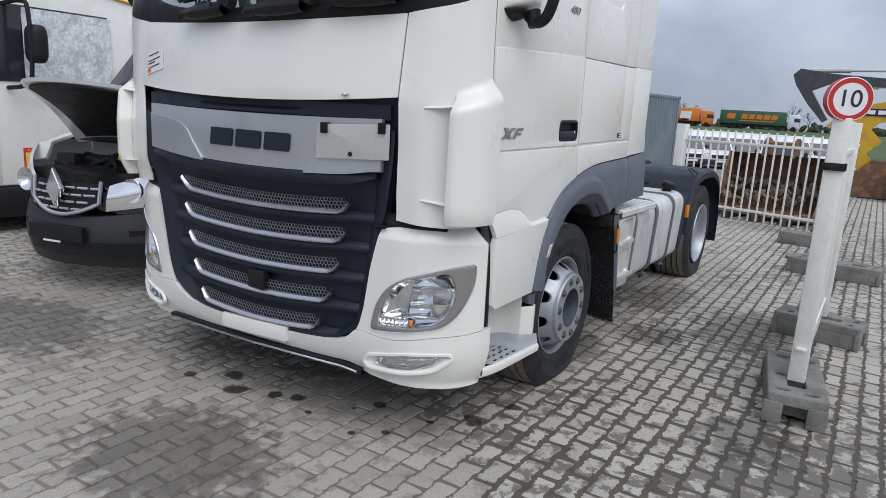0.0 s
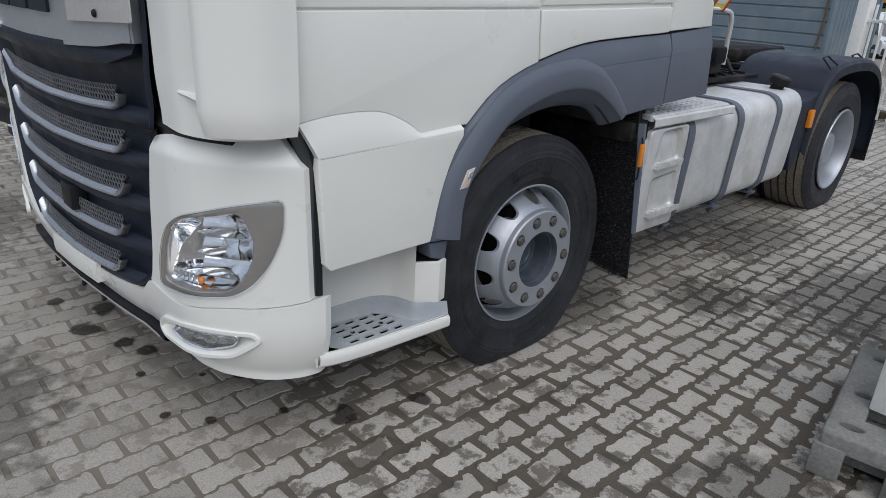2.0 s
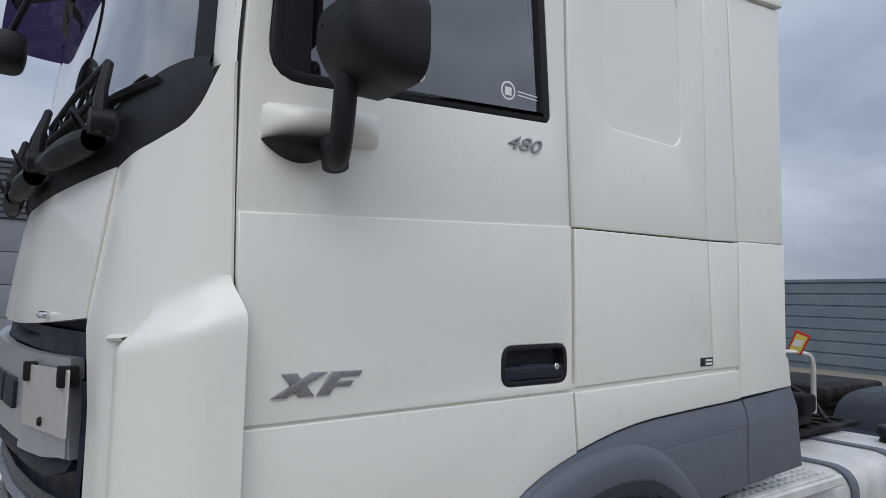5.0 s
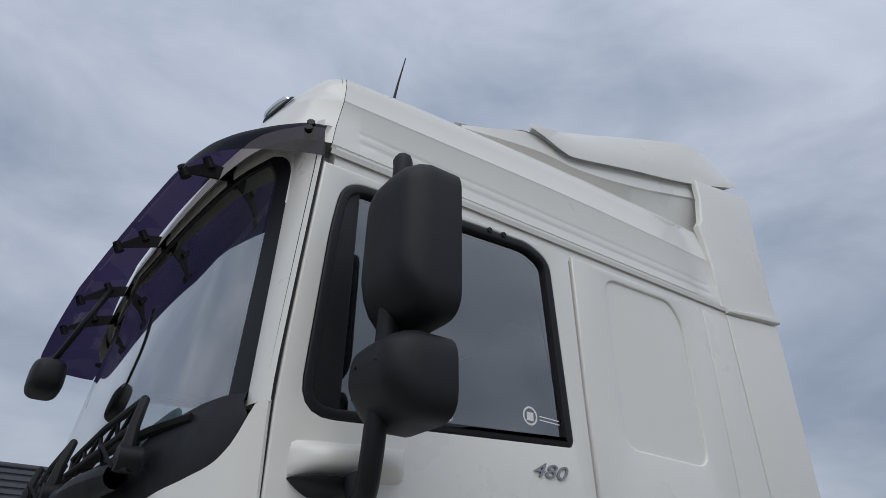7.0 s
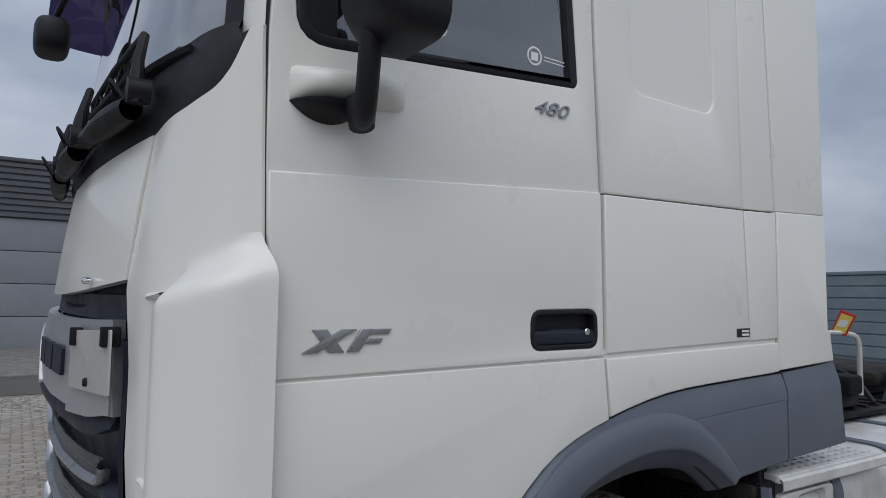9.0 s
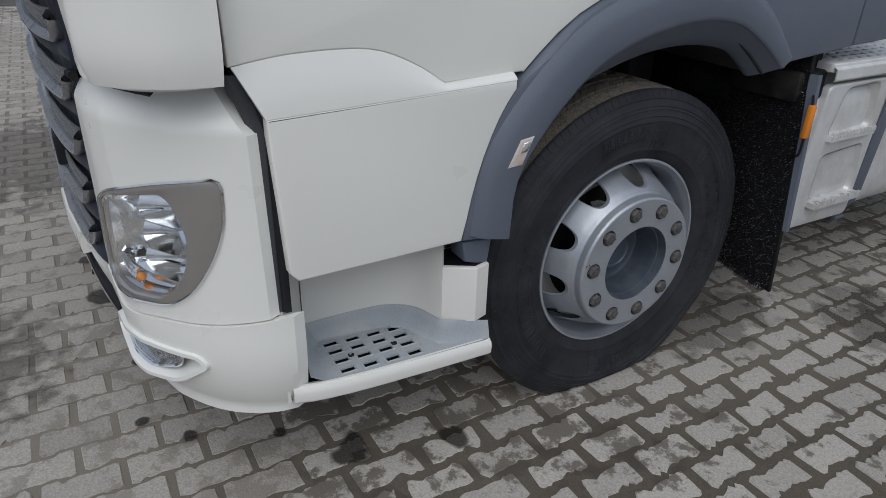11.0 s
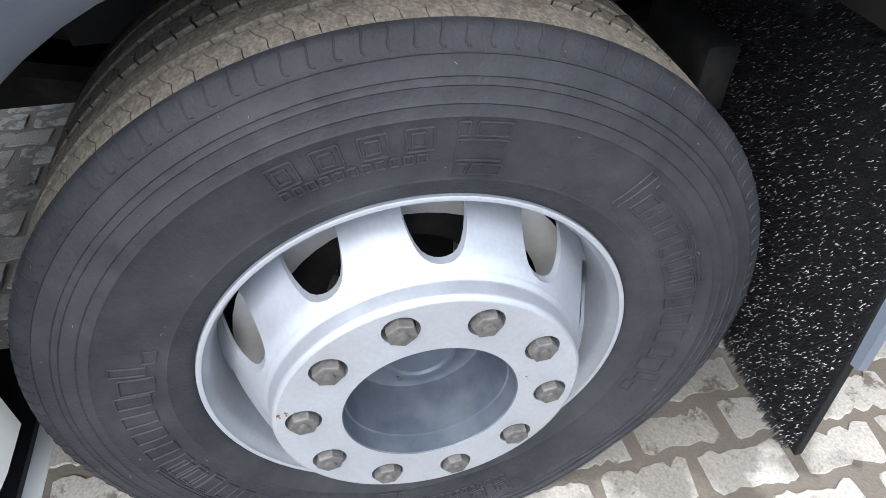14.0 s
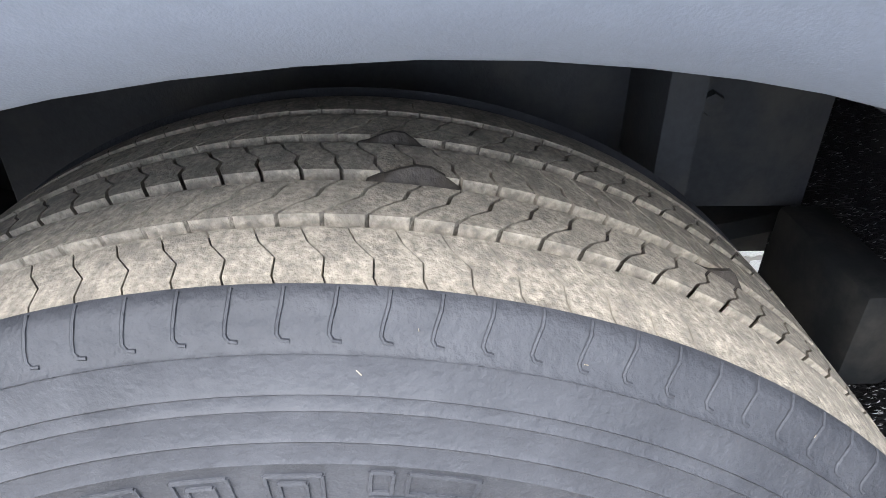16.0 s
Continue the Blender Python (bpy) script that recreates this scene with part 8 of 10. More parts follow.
plate(bm, [(-0.412, 2.222), (-0.388, 2.222), (-0.388, 2.245), (-0.412, 2.245)], 1.226, 1.2268, 0)
for k in range(2):
    plate(bm, [(-0.365, 2.228 + 0.010 * k), (-0.29, 2.226 + 0.010 * k), (-0.29, 2.229 + 0.010 * k), (-0.365, 2.231 + 0.010 * k)], 1.226, 1.2268, 0)
part("window_sticker", bm, SIGN_WHITE, lorry)

# ---------------------------------------------------------------- gate leaf, sign, feet, fence
def concrete_foot(place, turn, length=0.78, width=0.30, h=0.172):
    """Cast gate foot: slot and drain holes in its top, arched below."""
    f = thing("concrete_foot", "weathered grey concrete gate foot with slotted top", "concrete block", place, "feet of the gate", turn=turn)
    bm = bmesh.new()
    hl, hw = length / 2, width / 2
    holes = [[(-0.045, -hl + 0.16), (0.045, -hl + 0.16), (0.045, -hl + 0.29), (-0.045, -hl + 0.29)]]
    for x, y in ((-0.075, -hl + 0.09), (0.065, -hl + 0.075), (-0.07, -hl + 0.34), (0.08, hl - 0.12), (-0.06, hl - 0.1)):
        holes.append([(x + 0.036 * math.cos(a), y + 0.022 * math.sin(a)) for a in [2 * math.pi * q / 14 for q in range(14)]])
    plate(bm, rounded([(-hw, -hl), (hw, -hl), (hw, hl), (-hw, hl)], 0.02, 3), h - 0.06, h, 0.012, FLAT, holes=holes)
    for y0, y1 in ((-hl, -hl + 0.03), (hl - 0.03, hl)):
        for x0, x1 in ((-hw, -hw + 0.085), (hw - 0.085, hw)):
            box(bm, x0 - 0.012, x1 + 0.0, y0 - 0.006, y1, 0.0, h - 0.05, 0.006)
    for x0, x1 in ((-hw, -hw + 0.05), (hw - 0.05, hw)):
        box(bm, x0, x1, -hl, hl, 0.0, h - 0.05, 0.006)
    box(bm, -hw + 0.01, hw - 0.01, -hl + 0.1, hl - 0.1, 0.02, h - 0.065)
    ob = part("block", bm, CONCRETE, f, sharp=30)
    ob.matrix_parent_inverse = Matrix()
    return f


concrete_foot((2.432, 0.585, 0.0), 8)
concrete_foot((2.46, 2.10, 0.0), 80, 0.6)
concrete_foot((2.42, 4.72, 0.0), 84, 0.9)
concrete_foot((1.95, 6.75, 0.0), 80, 0.6)


def leaf(name, label, p0, p1, z0, z1, spikes, pitch=0.105, posts=True, turn_name="metal gate"):
    """A barred gate leaf between two places on the ground."""
    a, b = Vector((*p0, 0)), Vector((*p1, 0))
    d = (b - a)
    L = d.length
    ang = math.degrees(math.atan2(d.y, d.x))
    g = thing(name, label, turn_name, (*p0, 0), turn=ang)

    def add(nm, bm):
        ob = part(nm, bm, GATE_WHITE, g)
        ob.matrix_parent_inverse = Matrix()
        return ob
    if posts:
        for u in (0.0, L):
            bm = bmesh.new()
            box(bm, u - 0.035, u + 0.035, -0.045, 0.045, z0, z1, 0.006)
            pb = add("end_post", bm)
    for z in (z0 + 0.14, z1 - 0.20):
        bm = bmesh.new()
        box(bm, 0.0, L, -0.02, 0.02, z - 0.02, z + 0.02, 0.003)
        add("rail", bm)
    n = int(L / pitch)
    for k in range(1, n):
        bm = bmesh.new()
        u = L * k / n
        box(bm, u - 0.012, u + 0.012, -0.012, 0.012, z0 + (0.0 if not spikes else -0.02), z1 + 0.0, 0.002)
        add("bar", bm)
    return g


gate = leaf("gate_leaf", "white barred steel gate leaf standing on concrete feet", (2.447, 0.47), (2.455, 2.12), 0.172, 1.64, True, 0.09)
bm = bmesh.new()
box(bm, -0.052, 0.06, -0.055, 0.055, 1.365, 1.405, 0.004)
lp = part("latch_plate", bm, CHASSIS, gate)
lp.matrix_parent_inverse = Matrix()
bm = bmesh.new()
box(bm, -0.055, 0.0, -0.028, 0.028, 0.36, 0.375, 0.003)
box(bm, -0.04, 0.0, -0.024, 0.024, 0.34, 0.36, 0.002)
lp = part("bracket", bm, GATE_WHITE, gate)
lp.matrix_parent_inverse = Matrix()
far_fence = leaf("yard_fence", "white barred steel fence leaf across the yard", (-0.25, 8.35), (2.02, 7.70), 0.10, 1.50, True, 0.128, turn_name="fence")
bm = bmesh.new()
box(bm, -0.10, 0.06, -0.07, 0.07, 0.0, 1.56, 0.008)
ob = part("gate_post", bm, GATE_WHITE, far_fence)
ob.matrix_parent_inverse = Matrix()

# round speed sign on the gate post
sign = thing("speed_sign", "round red-rimmed sign with a black 10, fixed on the gate post", "road sign", (2.462, 0.448, 1.735), turn=24)
SIGN_K = 0.74


def sign_part(name, bm, mat, label=""):
    ob = part(name, bm, mat, sign, label)
    ob.data.transform(Matrix.Diagonal((SIGN_K, 1, SIGN_K, 1)))
    ob.matrix_parent_inverse = Matrix()
    return ob


bm = bmesh.new()
lathe(bm, [(0.13, 0.05), (0.150, 0.048), (0.152, 0.04), (0.152, -0.005), (0.150, -0.01), (0.146, -0.011)], 56, lambda r, h, a: (r * math.sin(a), h, r * math.cos(a)))
sign_part("rim_band", bm, RED, "red edge band")
bm = bmesh.new()
lathe(bm, [(0.147, -0.0105), (0.112, -0.0105)], 56, lambda r, h, a: (r * math.sin(a), h, r * math.cos(a)))
sign_part("red_ring", bm, RED)
bm = bmesh.new()
lathe(bm, [(0.151, -0.0095), (0.146, -0.0125), (0.144, -0.0105)], 56, lambda r, h, a: (r * math.sin(a), h, r * math.cos(a)))
sign_part("white_edge", bm, SIGN_WHITE)
bm = bmesh.new()
lathe(bm, [(0.1125, -0.0098), (0.0005, -0.0098)], 56, lambda r, h, a: (r * math.sin(a), h, r * math.cos(a)))
sign_part("white_field", bm, SIGN_WHITE)
bm = bmesh.new()
lathe(bm, [(0.15, 0.05), (0.0005, 0.05)], 40, lambda r, h, a: (r * math.sin(a), h, r * math.cos(a)))
sign_part("back_plate", bm, GATE_WHITE)
lettering("figures", "10", 0.122, Matrix.Translation((-0.002, -0.0115, 0.0)) @ Matrix(((1, 0, 0, 0), (0, 0, -1, 0), (0, 1, 0, 0), (0, 0, 0, 1))), INK, sign, 0.0008)

# excavator bucket on pallets behind the fence
bucket = thing("excavator_bucket", "rusty digger bucket with rubble standing on wooden pallets", "bucket", (1.05, 9.0, 0.0), turn=-14)
bm = bmesh.new()
prof = [(0.0, 0.14), (0.75, 0.16), (0.95, 0.30), (1.0, 0.62), (0.88, 0.95), (0.62, 1.10), (0.45, 1.12)]
rows = [[(u, y, z) for y, z in smooth_line(prof, 4)] for u in (-0.85, -0.4, 0.0, 0.4, 0.85)]
grid(bm, rows, (0, -0.03, 0))
ob = part("shell", bm, RUST, bucket)
ob.matrix_parent_inverse = Matrix()
for u in (-0.86, 0.86):
    bm = bmesh.new()
    plate(bm, smooth_line(prof, 3) + [(0.1, 0.3)], u - 0.02, u + 0.02, 0.004, lambda a, b, w: (w, a, b), back=True)
    ob = part("side_plate", bm, RUST, bucket)
    ob.matrix_parent_inverse = Matrix()
bm = bmesh.new()
for u in (-0.25, 0.25):
    plate(bm, [(0.40, 1.08), (0.75, 1.05), (0.70, 1.36), (0.55, 1.42), (0.42, 1.34)], u - 0.03, u + 0.03, 0.006, lambda a, b, w: (w, a, b), back=True)
tube(bm, [(-0.32, 0.57, 1.30), (0.32, 0.57, 1.30)], 0.05, 12)
ob = part("lug", bm, RUST, bucket)
ob.matrix_parent_inverse = Matrix()
for k in range(5):
    bm = bmesh.new()
    box(bm, -0.72 + 0.36 * k - 0.05, -0.72 + 0.36 * k + 0.05, -0.14, 0.05, 0.13, 0.19, 0.01)
    ob = part("tooth", bm, RUST, bucket)
    ob.matrix_parent_inverse = Matrix()
RUBBLE = material("rubble", (0.17, 0.13, 0.085), 0.9, grain=0.4, grain_scale=30, stain=(0.06, 0.05, 0.04), stain_amount=0.8, stain_scale=9, bump=0.6)
bm = bmesh.new()
rng = random.Random(5)
for k in range(90):
    c = (rng.uniform(-0.8, 0.8), rng.uniform(0.1, 0.8), 0)
    r = rng.uniform(0.03, 0.09)
    bmesh.ops.create_icosphere(bm, subdivisions=1, radius=r, matrix=Matrix.Translation((c[0], c[1], 0.22 + 0.55 * c[1] + rng.uniform(-0.05, 0.06))) @ Euler((rng.uniform(0, 3), rng.uniform(0, 3), 0)).to_matrix().to_4x4() @ Matrix.Diagonal((1.3, 0.9, 0.6, 1)))
ob = part("rubble_fill", bm, RUBBLE, bucket)
ob["kind"] = "stuff"
ob.matrix_parent_inverse = Matrix()
WOOD = material("grey_pallet_wood", (0.12, 0.085, 0.055), 0.85, grain=0.3, grain_scale=20, stain=(0.07, 0.06, 0.05), stain_amount=0.6, stain_scale=5, bump=0.4)
for px, py in ((0.55, 8.75), (1.50, 8.55)):
    pal = thing("pallet", "dark weathered wooden pallet on the paving", "pallet", (px, py, 0.0), "pallets under the bucket", turn=-14)
    for k in range(5):
        bm = bmesh.new()
        box(bm, -0.58, 0.58, -0.08 + 0.24 * k, 0.04 + 0.24 * k, 0.105, 0.127, 0.003)
        ob = part("deck_board", bm, WOOD, pal)
        ob.matrix_parent_inverse = Matrix()
    for u in (-0.52, 0.0, 0.52):
        bm = bmesh.new()
        box(bm, u - 0.05, u + 0.05, -0.08, 1.0, 0.0, 0.105, 0.003)
        ob = part("bearer", bm, WOOD, pal)
        ob.matrix_parent_inverse = Matrix()

# drain cover by the feet
bm = bmesh.new()
lathe(bm, [(0.30, 0.004), (0.30, 0.03), (0.27, 0.034), (0.0005, 0.036)], 32, lambda r, h, a: (2.15 + r * math.sin(a), 5.6 + r * math.cos(a), h))
solid("drain_cover", bm, CONCRETE, "round grey concrete cover lying on the paving", "cover")

# ---------------------------------------------------------------- container
cont = thing("site_container", "blue-grey corrugated steel container at the end of the yard", "container", (-3.84, 18.0, 0.0), turn=-10.0)
Z_C = 2.46


def cont_part(name, bm, mat=None, label=""):
    ob = part(name, bm, mat or CONTAINER, cont, label)
    ob.matrix_parent_inverse = Matrix()
    return ob


bm = bmesh.new()
box(bm, -6.0, -0.04, 0.04, 2.40, -0.3, Z_C - 0.03)
cont_part("core", bm)
for k in range(7):
    bm = bmesh.new()
    z0 = 0.05 + 0.335 * k
    rows = [[(x, y, z) for x in (-6.0, -0.10)] for y, z in ((0.0, z0), (0.0, z0 + 0.27), (0.035, z0 + 0.295), (0.035, z0 + 0.315), (0.0, z0 + 0.335))]
    grid(bm, rows)
    cont_part("side_board", bm)
bm = bmesh.new()
pts = []
for k in range(12):
    v = 0.1 + 0.19 * k
    pts += [(0.0, v), (0.0, v + 0.08), (-0.035, v + 0.105), (-0.035, v + 0.165)]
grid(bm, [[(x, y, z) for x, y in pts] for z in (0.1, Z_C - 0.1)])
cont_part("end_wall", bm)
for x, y in ((-0.05, 0.05), (-0.05, 2.39), (-5.95, 0.05)):
    bm = bmesh.new()
    box(bm, x - 0.06, x + 0.06, y - 0.06, y + 0.06, -0.3, Z_C, 0.01)
    cont_part("corner_post", bm)
bm = bmesh.new()
box(bm, -6.0, 0.01, -0.03, 2.45, Z_C - 0.10, Z_C, 0.01)
cont_part("roof_frame", bm)
bm = bmesh.new()
box(bm, -0.13, -0.01, -0.05, 0.0, Z_C - 0.20, Z_C + 0.03, 0.01)
cont_part("lamp_box", bm, material("faded_red_lamp", (0.30, 0.10, 0.08), 0.6))
bm = bmesh.new()
tube(bm, [(-0.22, -0.06, 0.3), (-0.16, -0.05, 1.1), (-0.17, -0.05, 1.75)], 0.03, 8)
cont_part("leaning_board", bm, WOOD)

# ---------------------------------------------------------------- parked vans
VAN_WHITE = material("van_white_paint", (0.74, 0.75, 0.76), 0.3, stain=(0.62, 0.62, 0.62), stain_amount=0.4, stain_scale=1.0, coat=0.3)
DARK_GLASS = material("dark_vehicle_glass", (0.025, 0.03, 0.035), 0.08, spec=0.7)
BUMPER_BLACK = material("van_black_plastic", (0.02, 0.021, 0.023), 0.55, grain=0.1, grain_scale=150, bump=0.15, bump_scale=600)


def loft(bm, rows):
    grid(bm, [list(r) + [r[0]] for r in rows])


def van(place, turn, group=""):
    """A panel van, front towards -y, built about the middle of its front wheels' line."""
    v = thing("delivery_van", "white panel van with black bumper parked in a row", "van", place, group, turn=turn)

    def add(name, bm, mat, label="", sharp=35):
        ob = part(name, bm, mat, v, label, sharp)
        ob.matrix_parent_inverse = Matrix()
        return ob
    prof = [(-0.95, 0.28), (-0.98, 0.62), (-0.90, 0.86), (-0.30, 1.02), (0.28, 1.72), (0.55, 1.93), (1.2, 2.0), (4.0, 2.0), (4.1, 1.9), (4.12, 0.35), (3.6, 0.28)]
    bm = bmesh.new()
    rows = []
    for x, k in ((-0.95, 0.90), (-0.98, 0.96), (-0.90, 1.0), (0.90, 1.0), (0.98, 0.96), (0.95, 0.90)):
        rows.append([(x * (1 - 0.10 * max(0, (z - 1.0))), 0.3 + (y - 0.3) * (k if y < 0 else 1), 0.28 + (z - 0.28) * (1 if abs(x) < 0.93 else k)) for y, z in smooth_line(prof, 3)])
    vs = grid(bm, rows)
    bm.faces.new(vs[0]), bm.faces.new(vs[-1])
    add("body", bm, VAN_WHITE)
    bm = bmesh.new()
    grid(bm, [[(x, -0.27 + 0.56 * g - 0.03, 1.05 + 0.66 * g + 0.02) for x in (-0.82 + 0.06 * g, 0, 0.82 - 0.06 * g)] for g in (0, 0.5, 1.0)], (0, 0.02, 0))
    add("windscreen", bm, DARK_GLASS)
    for sx in (-1, 1):
        bm = bmesh.new()
        plate(bm, [(-0.05, 1.08), (0.95, 1.10), (0.95, 1.70), (0.48, 1.70)], 0.90, 0.965, 0.004, lambda u, w_, w: (sx * (w - 0.09 * max(0, w_ - 1.0)), u, w_))
        add("side_window", bm, DARK_GLASS)
        bm = bmesh.new()
        plate(bm, rounded([(0.55, 0.66), (0.93, 0.78), (0.90, 0.92), (0.62, 0.86)], 0.03), 0.88, 0.985, 0.01, lambda u, w_, w: (sx * u, -w + (0.05 if u > 0.8 else 0), w_))
        add("headlamp", bm, HL_CHROME)
        bm = bmesh.new()
        shell(bm, (sx * 1.12, 0.0, 1.18), 0.10, 0.06, 0.13, 3)
        add("door_mirror", bm, BUMPER_BLACK)
        for y in (0.0, 3.1):
            bm = bmesh.new()
            lathe(bm, [(0.001, 0.95), (0.19, 0.95), (0.20, 0.97), (0.30, 0.97), (0.33, 0.94), (0.33, 0.75)], 24, lambda r, x, a: (sx * x, y + r * math.sin(a), 0.33 + r * math.cos(a)))
            add("wheel", bm, BUMPER_BLACK)
    bm = bmesh.new()
    box(bm, -0.93, 0.93, -1.03, -0.80, 0.25, 0.55, 0.06)
    add("bumper", bm, BUMPER_BLACK)
    bm = bmesh.new()
    plate(bm, [(-0.5, 0.60), (0.5, 0.60), (0.55, 0.80), (-0.55, 0.80)], 0.9, 0.99, 0.01, FACE)
    add("front_grille", bm, BUMPER_BLACK)
    bm = bmesh.new()
    plate(bm, [(-0.26, 0.40), (0.26, 0.40), (0.26, 0.51), (-0.26, 0.51)], 1.0, 1.04, 0.003, FACE)
    add("number_plate_field", bm, SIGN_WHITE)
    return v


first_van = van((-6.4, 35.0, -0.80), 35, "vans parked in a row")
for k in range(1, 7):
    copy_thing(first_van, pose(-6.4 + 1.25 * k, 35.0 + 2.1 * k * 0.55, -0.80 - 0.01 * k, 0, 0, 35))
ov = copy_thing(first_van, pose(-1.55, 34.0, -0.80, 0, 0, 4))
tagged(ov, "white panel van facing the gate, black bumper")

# ---------------------------------------------------------------- excavator
YELLOW = material("machine_yellow", (0.62, 0.36, 0.02), 0.45, grain=0.06, grain_scale=30, stain=(0.30, 0.20, 0.06), stain_amount=0.5, stain_scale=3)
DARK_STEEL = material("dark_machine_steel", (0.055, 0.06, 0.068), 0.5, metal=0.2, grain=0.1, grain_scale=30, stain=(0.10, 0.10, 0.10), stain_amount=0.5, stain_scale=3)
dig = thing("excavator", "yellow and black excavator with its arm raised behind the fence", "excavator", (4.2, 17.6, 0.0))


def dig_part(name, bm, mat, label=""):
    ob = part(name, bm, mat, dig, label)
    ob.matrix_parent_inverse = Matrix()
    return ob


fnx = lambda u, v, w: (u, w, v)
bm = bmesh.new()
plate(bm, [(-3.78, 2.98), (-3.62, 3.14), (-2.9, 3.02), (-1.3, 2.90), (-1.3, 2.70), (-2.9, 2.78), (-3.3, 2.60), (-3.05, 2.2), (-2.84, 1.88), (-2.95, 1.80), (-3.35, 2.25), (-3.68, 2.72)], -1.35, -1.05, 0.02, fnx, back=True)
dig_part("dipper_arm", bm, DARK_STEEL)
bm = bmesh.new()
plate(bm, [(-2.85, 1.72), (-2.3, 2.22), (-1.0, 2.52), (2.6, 3.0), (2.6, 2.5), (-1.0, 2.05), (-1.7, 1.85), (-1.95, 1.55), (-2.3, 1.62)], -1.36, -1.04, 0.02, fnx, back=True)
dig_part("boom", bm, YELLOW)
for (z, x0, x1) in ((3.10, -3.4, -1.6), (2.72, -2.9, -0.8)):
    bm = bmesh.new()
    tube(bm, [(x0, -1.2, z), ((x0 + x1) / 2, -1.2, z + 0.02)], 0.07, 10)
    tube(bm, [((x0 + x1) / 2, -1.2, z + 0.02), (x1, -1.2, z + 0.03)], 0.04, 10)
    dig_part("ram", bm, STAINLESS)
bm = bmesh.new()
plate(bm, [(-2.35, 1.7), (-1.9, 1.75), (-1.55, 1.4), (-1.85, 1.1), (-1.6, 0.75), (-1.9, 0.55), (-2.2, 0.95), (-2.0, 1.3)], -1.4, -1.1, 0.02, fnx, back=True)
dig_part("bucket_link", bm, YELLOW)
bm = bmesh.new()
plate(bm, [(-2.0, 0.05), (-0.9, 0.02), (-0.6, 0.45), (-0.9, 0.95), (-1.7, 0.95), (-2.05, 0.6)], -1.7, -0.8, 0.03, fnx, back=True)
dig_part("digging_bucket", bm, RUST)
bm = bmesh.new()
box(bm, -0.6, 3.2, -1.2, 1.2, 1.0, 2.1, 0.08)
dig_part("house", bm, YELLOW)
bm = bmesh.new()
box(bm, -1.25, 0.2, -1.3, -0.2, 1.15, 2.75, 0.06)
dig_part("cab", bm, DARK_GLASS)
for y in (-1.2, 1.0):
    bm = bmesh.new()
    box(bm, -1.5, 2.8, y - 0.3, y + 0.3, 0.0, 0.85, 0.15)
    dig_part("track", bm, CHASSIS)
bm = bmesh.new()
box(bm, -2.25, -1.05, -1.385, -1.362, 2.02, 2.20)
dig_part("mark_field", bm, material("deep_blue_print", (0.01, 0.015, 0.06), 0.5))
for k in range(5):
    bm = bmesh.new()
    box(bm, -2.2 + 0.22 * k, -2.04 + 0.22 * k, -1.395, -1.387, 2.06, 2.16)
    dig_part("mark_bar", bm, SIGN_WHITE)
bm = bmesh.new()
plate(bm, rounded([(-0.45, 0.0), (0.5, 0.0), (0.5, 0.75), (-0.4, 0.80)], 0.05), 0.0, 0.4, 0.02, lambda u, v, w: (3.4 + u, 15.2 + w, v))
solid("blue_crate", bm, material("blue_crate_plastic", (0.02, 0.10, 0.32), 0.5), "blue plastic crate standing on the paving", "crate")

# ---------------------------------------------------------------- grass bank, road lorries, trees
def far_lorry(x, y, z, colour, cab_colour, mark, group):
    t = thing("road_lorry", "long-box lorry with %s sides on the raised road" % colour[0], "lorry", (x, y, z), group)

    def add(name, bm, mat, label=""):
        ob = part(name, bm, mat, t, label)
        ob.matrix_parent_inverse = Matrix()
        return ob
    bm = bmesh.new()
    box(bm, -8.0, 5.2, 0, 2.5, 1.1, 3.95, 0.05)
    add("trailer_box", bm, colour[1])
    bm = bmesh.new()
    box(bm, 5.7, 7.9, 0.05, 2.45, 0.5, 3.5, 0.25)
    add("cab", bm, cab_colour)
    bm = bmesh.new()
    box(bm, 6.9, 7.95, -0.01, 2.46, 2.0, 2.8, 0.05)
    add("cab_window", bm, DARK_GLASS)
    bm = bmesh.new()
    box(bm, -7.8, 7.0, 0.2, 2.3, 0.6, 1.1, 0.05)
    add("underframe", bm, CHASSIS)
    for wx in (-6.0, -4.8, -3.6, 4.0, 6.9):
        bm = bmesh.new()
        tube(bm, [(wx, -0.02, 0.5), (wx, 2.5, 0.5)], 0.5, 20)
        add("wheel", bm, BLACK)
    for (a, b, c, d, m) in mark:
        bm = bmesh.new()
        plate(bm, [(a, c), (b, c), (b + 0.2, d), (a + 0.2, d)], 0.0, 0.03, 0.0, lambda u, v, w: (u, -0.01 - w, v))
        add("side_mark", bm, m)
    return t


ORANGE_PAINT = material("orange_box_paint", (0.72, 0.20, 0.02), 0.45, stain=(0.6, 0.17, 0.02), stain_amount=0.4, stain_scale=0.4)
GREEN_PAINT = material("green_box_paint", (0.03, 0.11, 0.06), 0.5, stain=(0.04, 0.14, 0.08), stain_amount=0.4, stain_scale=0.4)
far_lorry(-37.5, 153.0, 1.15, ("orange", ORANGE_PAINT), ORANGE_PAINT, [(-7.4, -5.0, 1.7, 3.4, SIGN_WHITE), (-4.6, -2.2, 1.7, 3.0, SIGN_WHITE), (-1.8, 0.6, 1.7, 3.0, SIGN_WHITE), (1.0, 3.4, 1.3, 3.2, SIGN_WHITE), (-2.0, 3.0, 1.15, 1.6, RED)], "lorries on the far road")
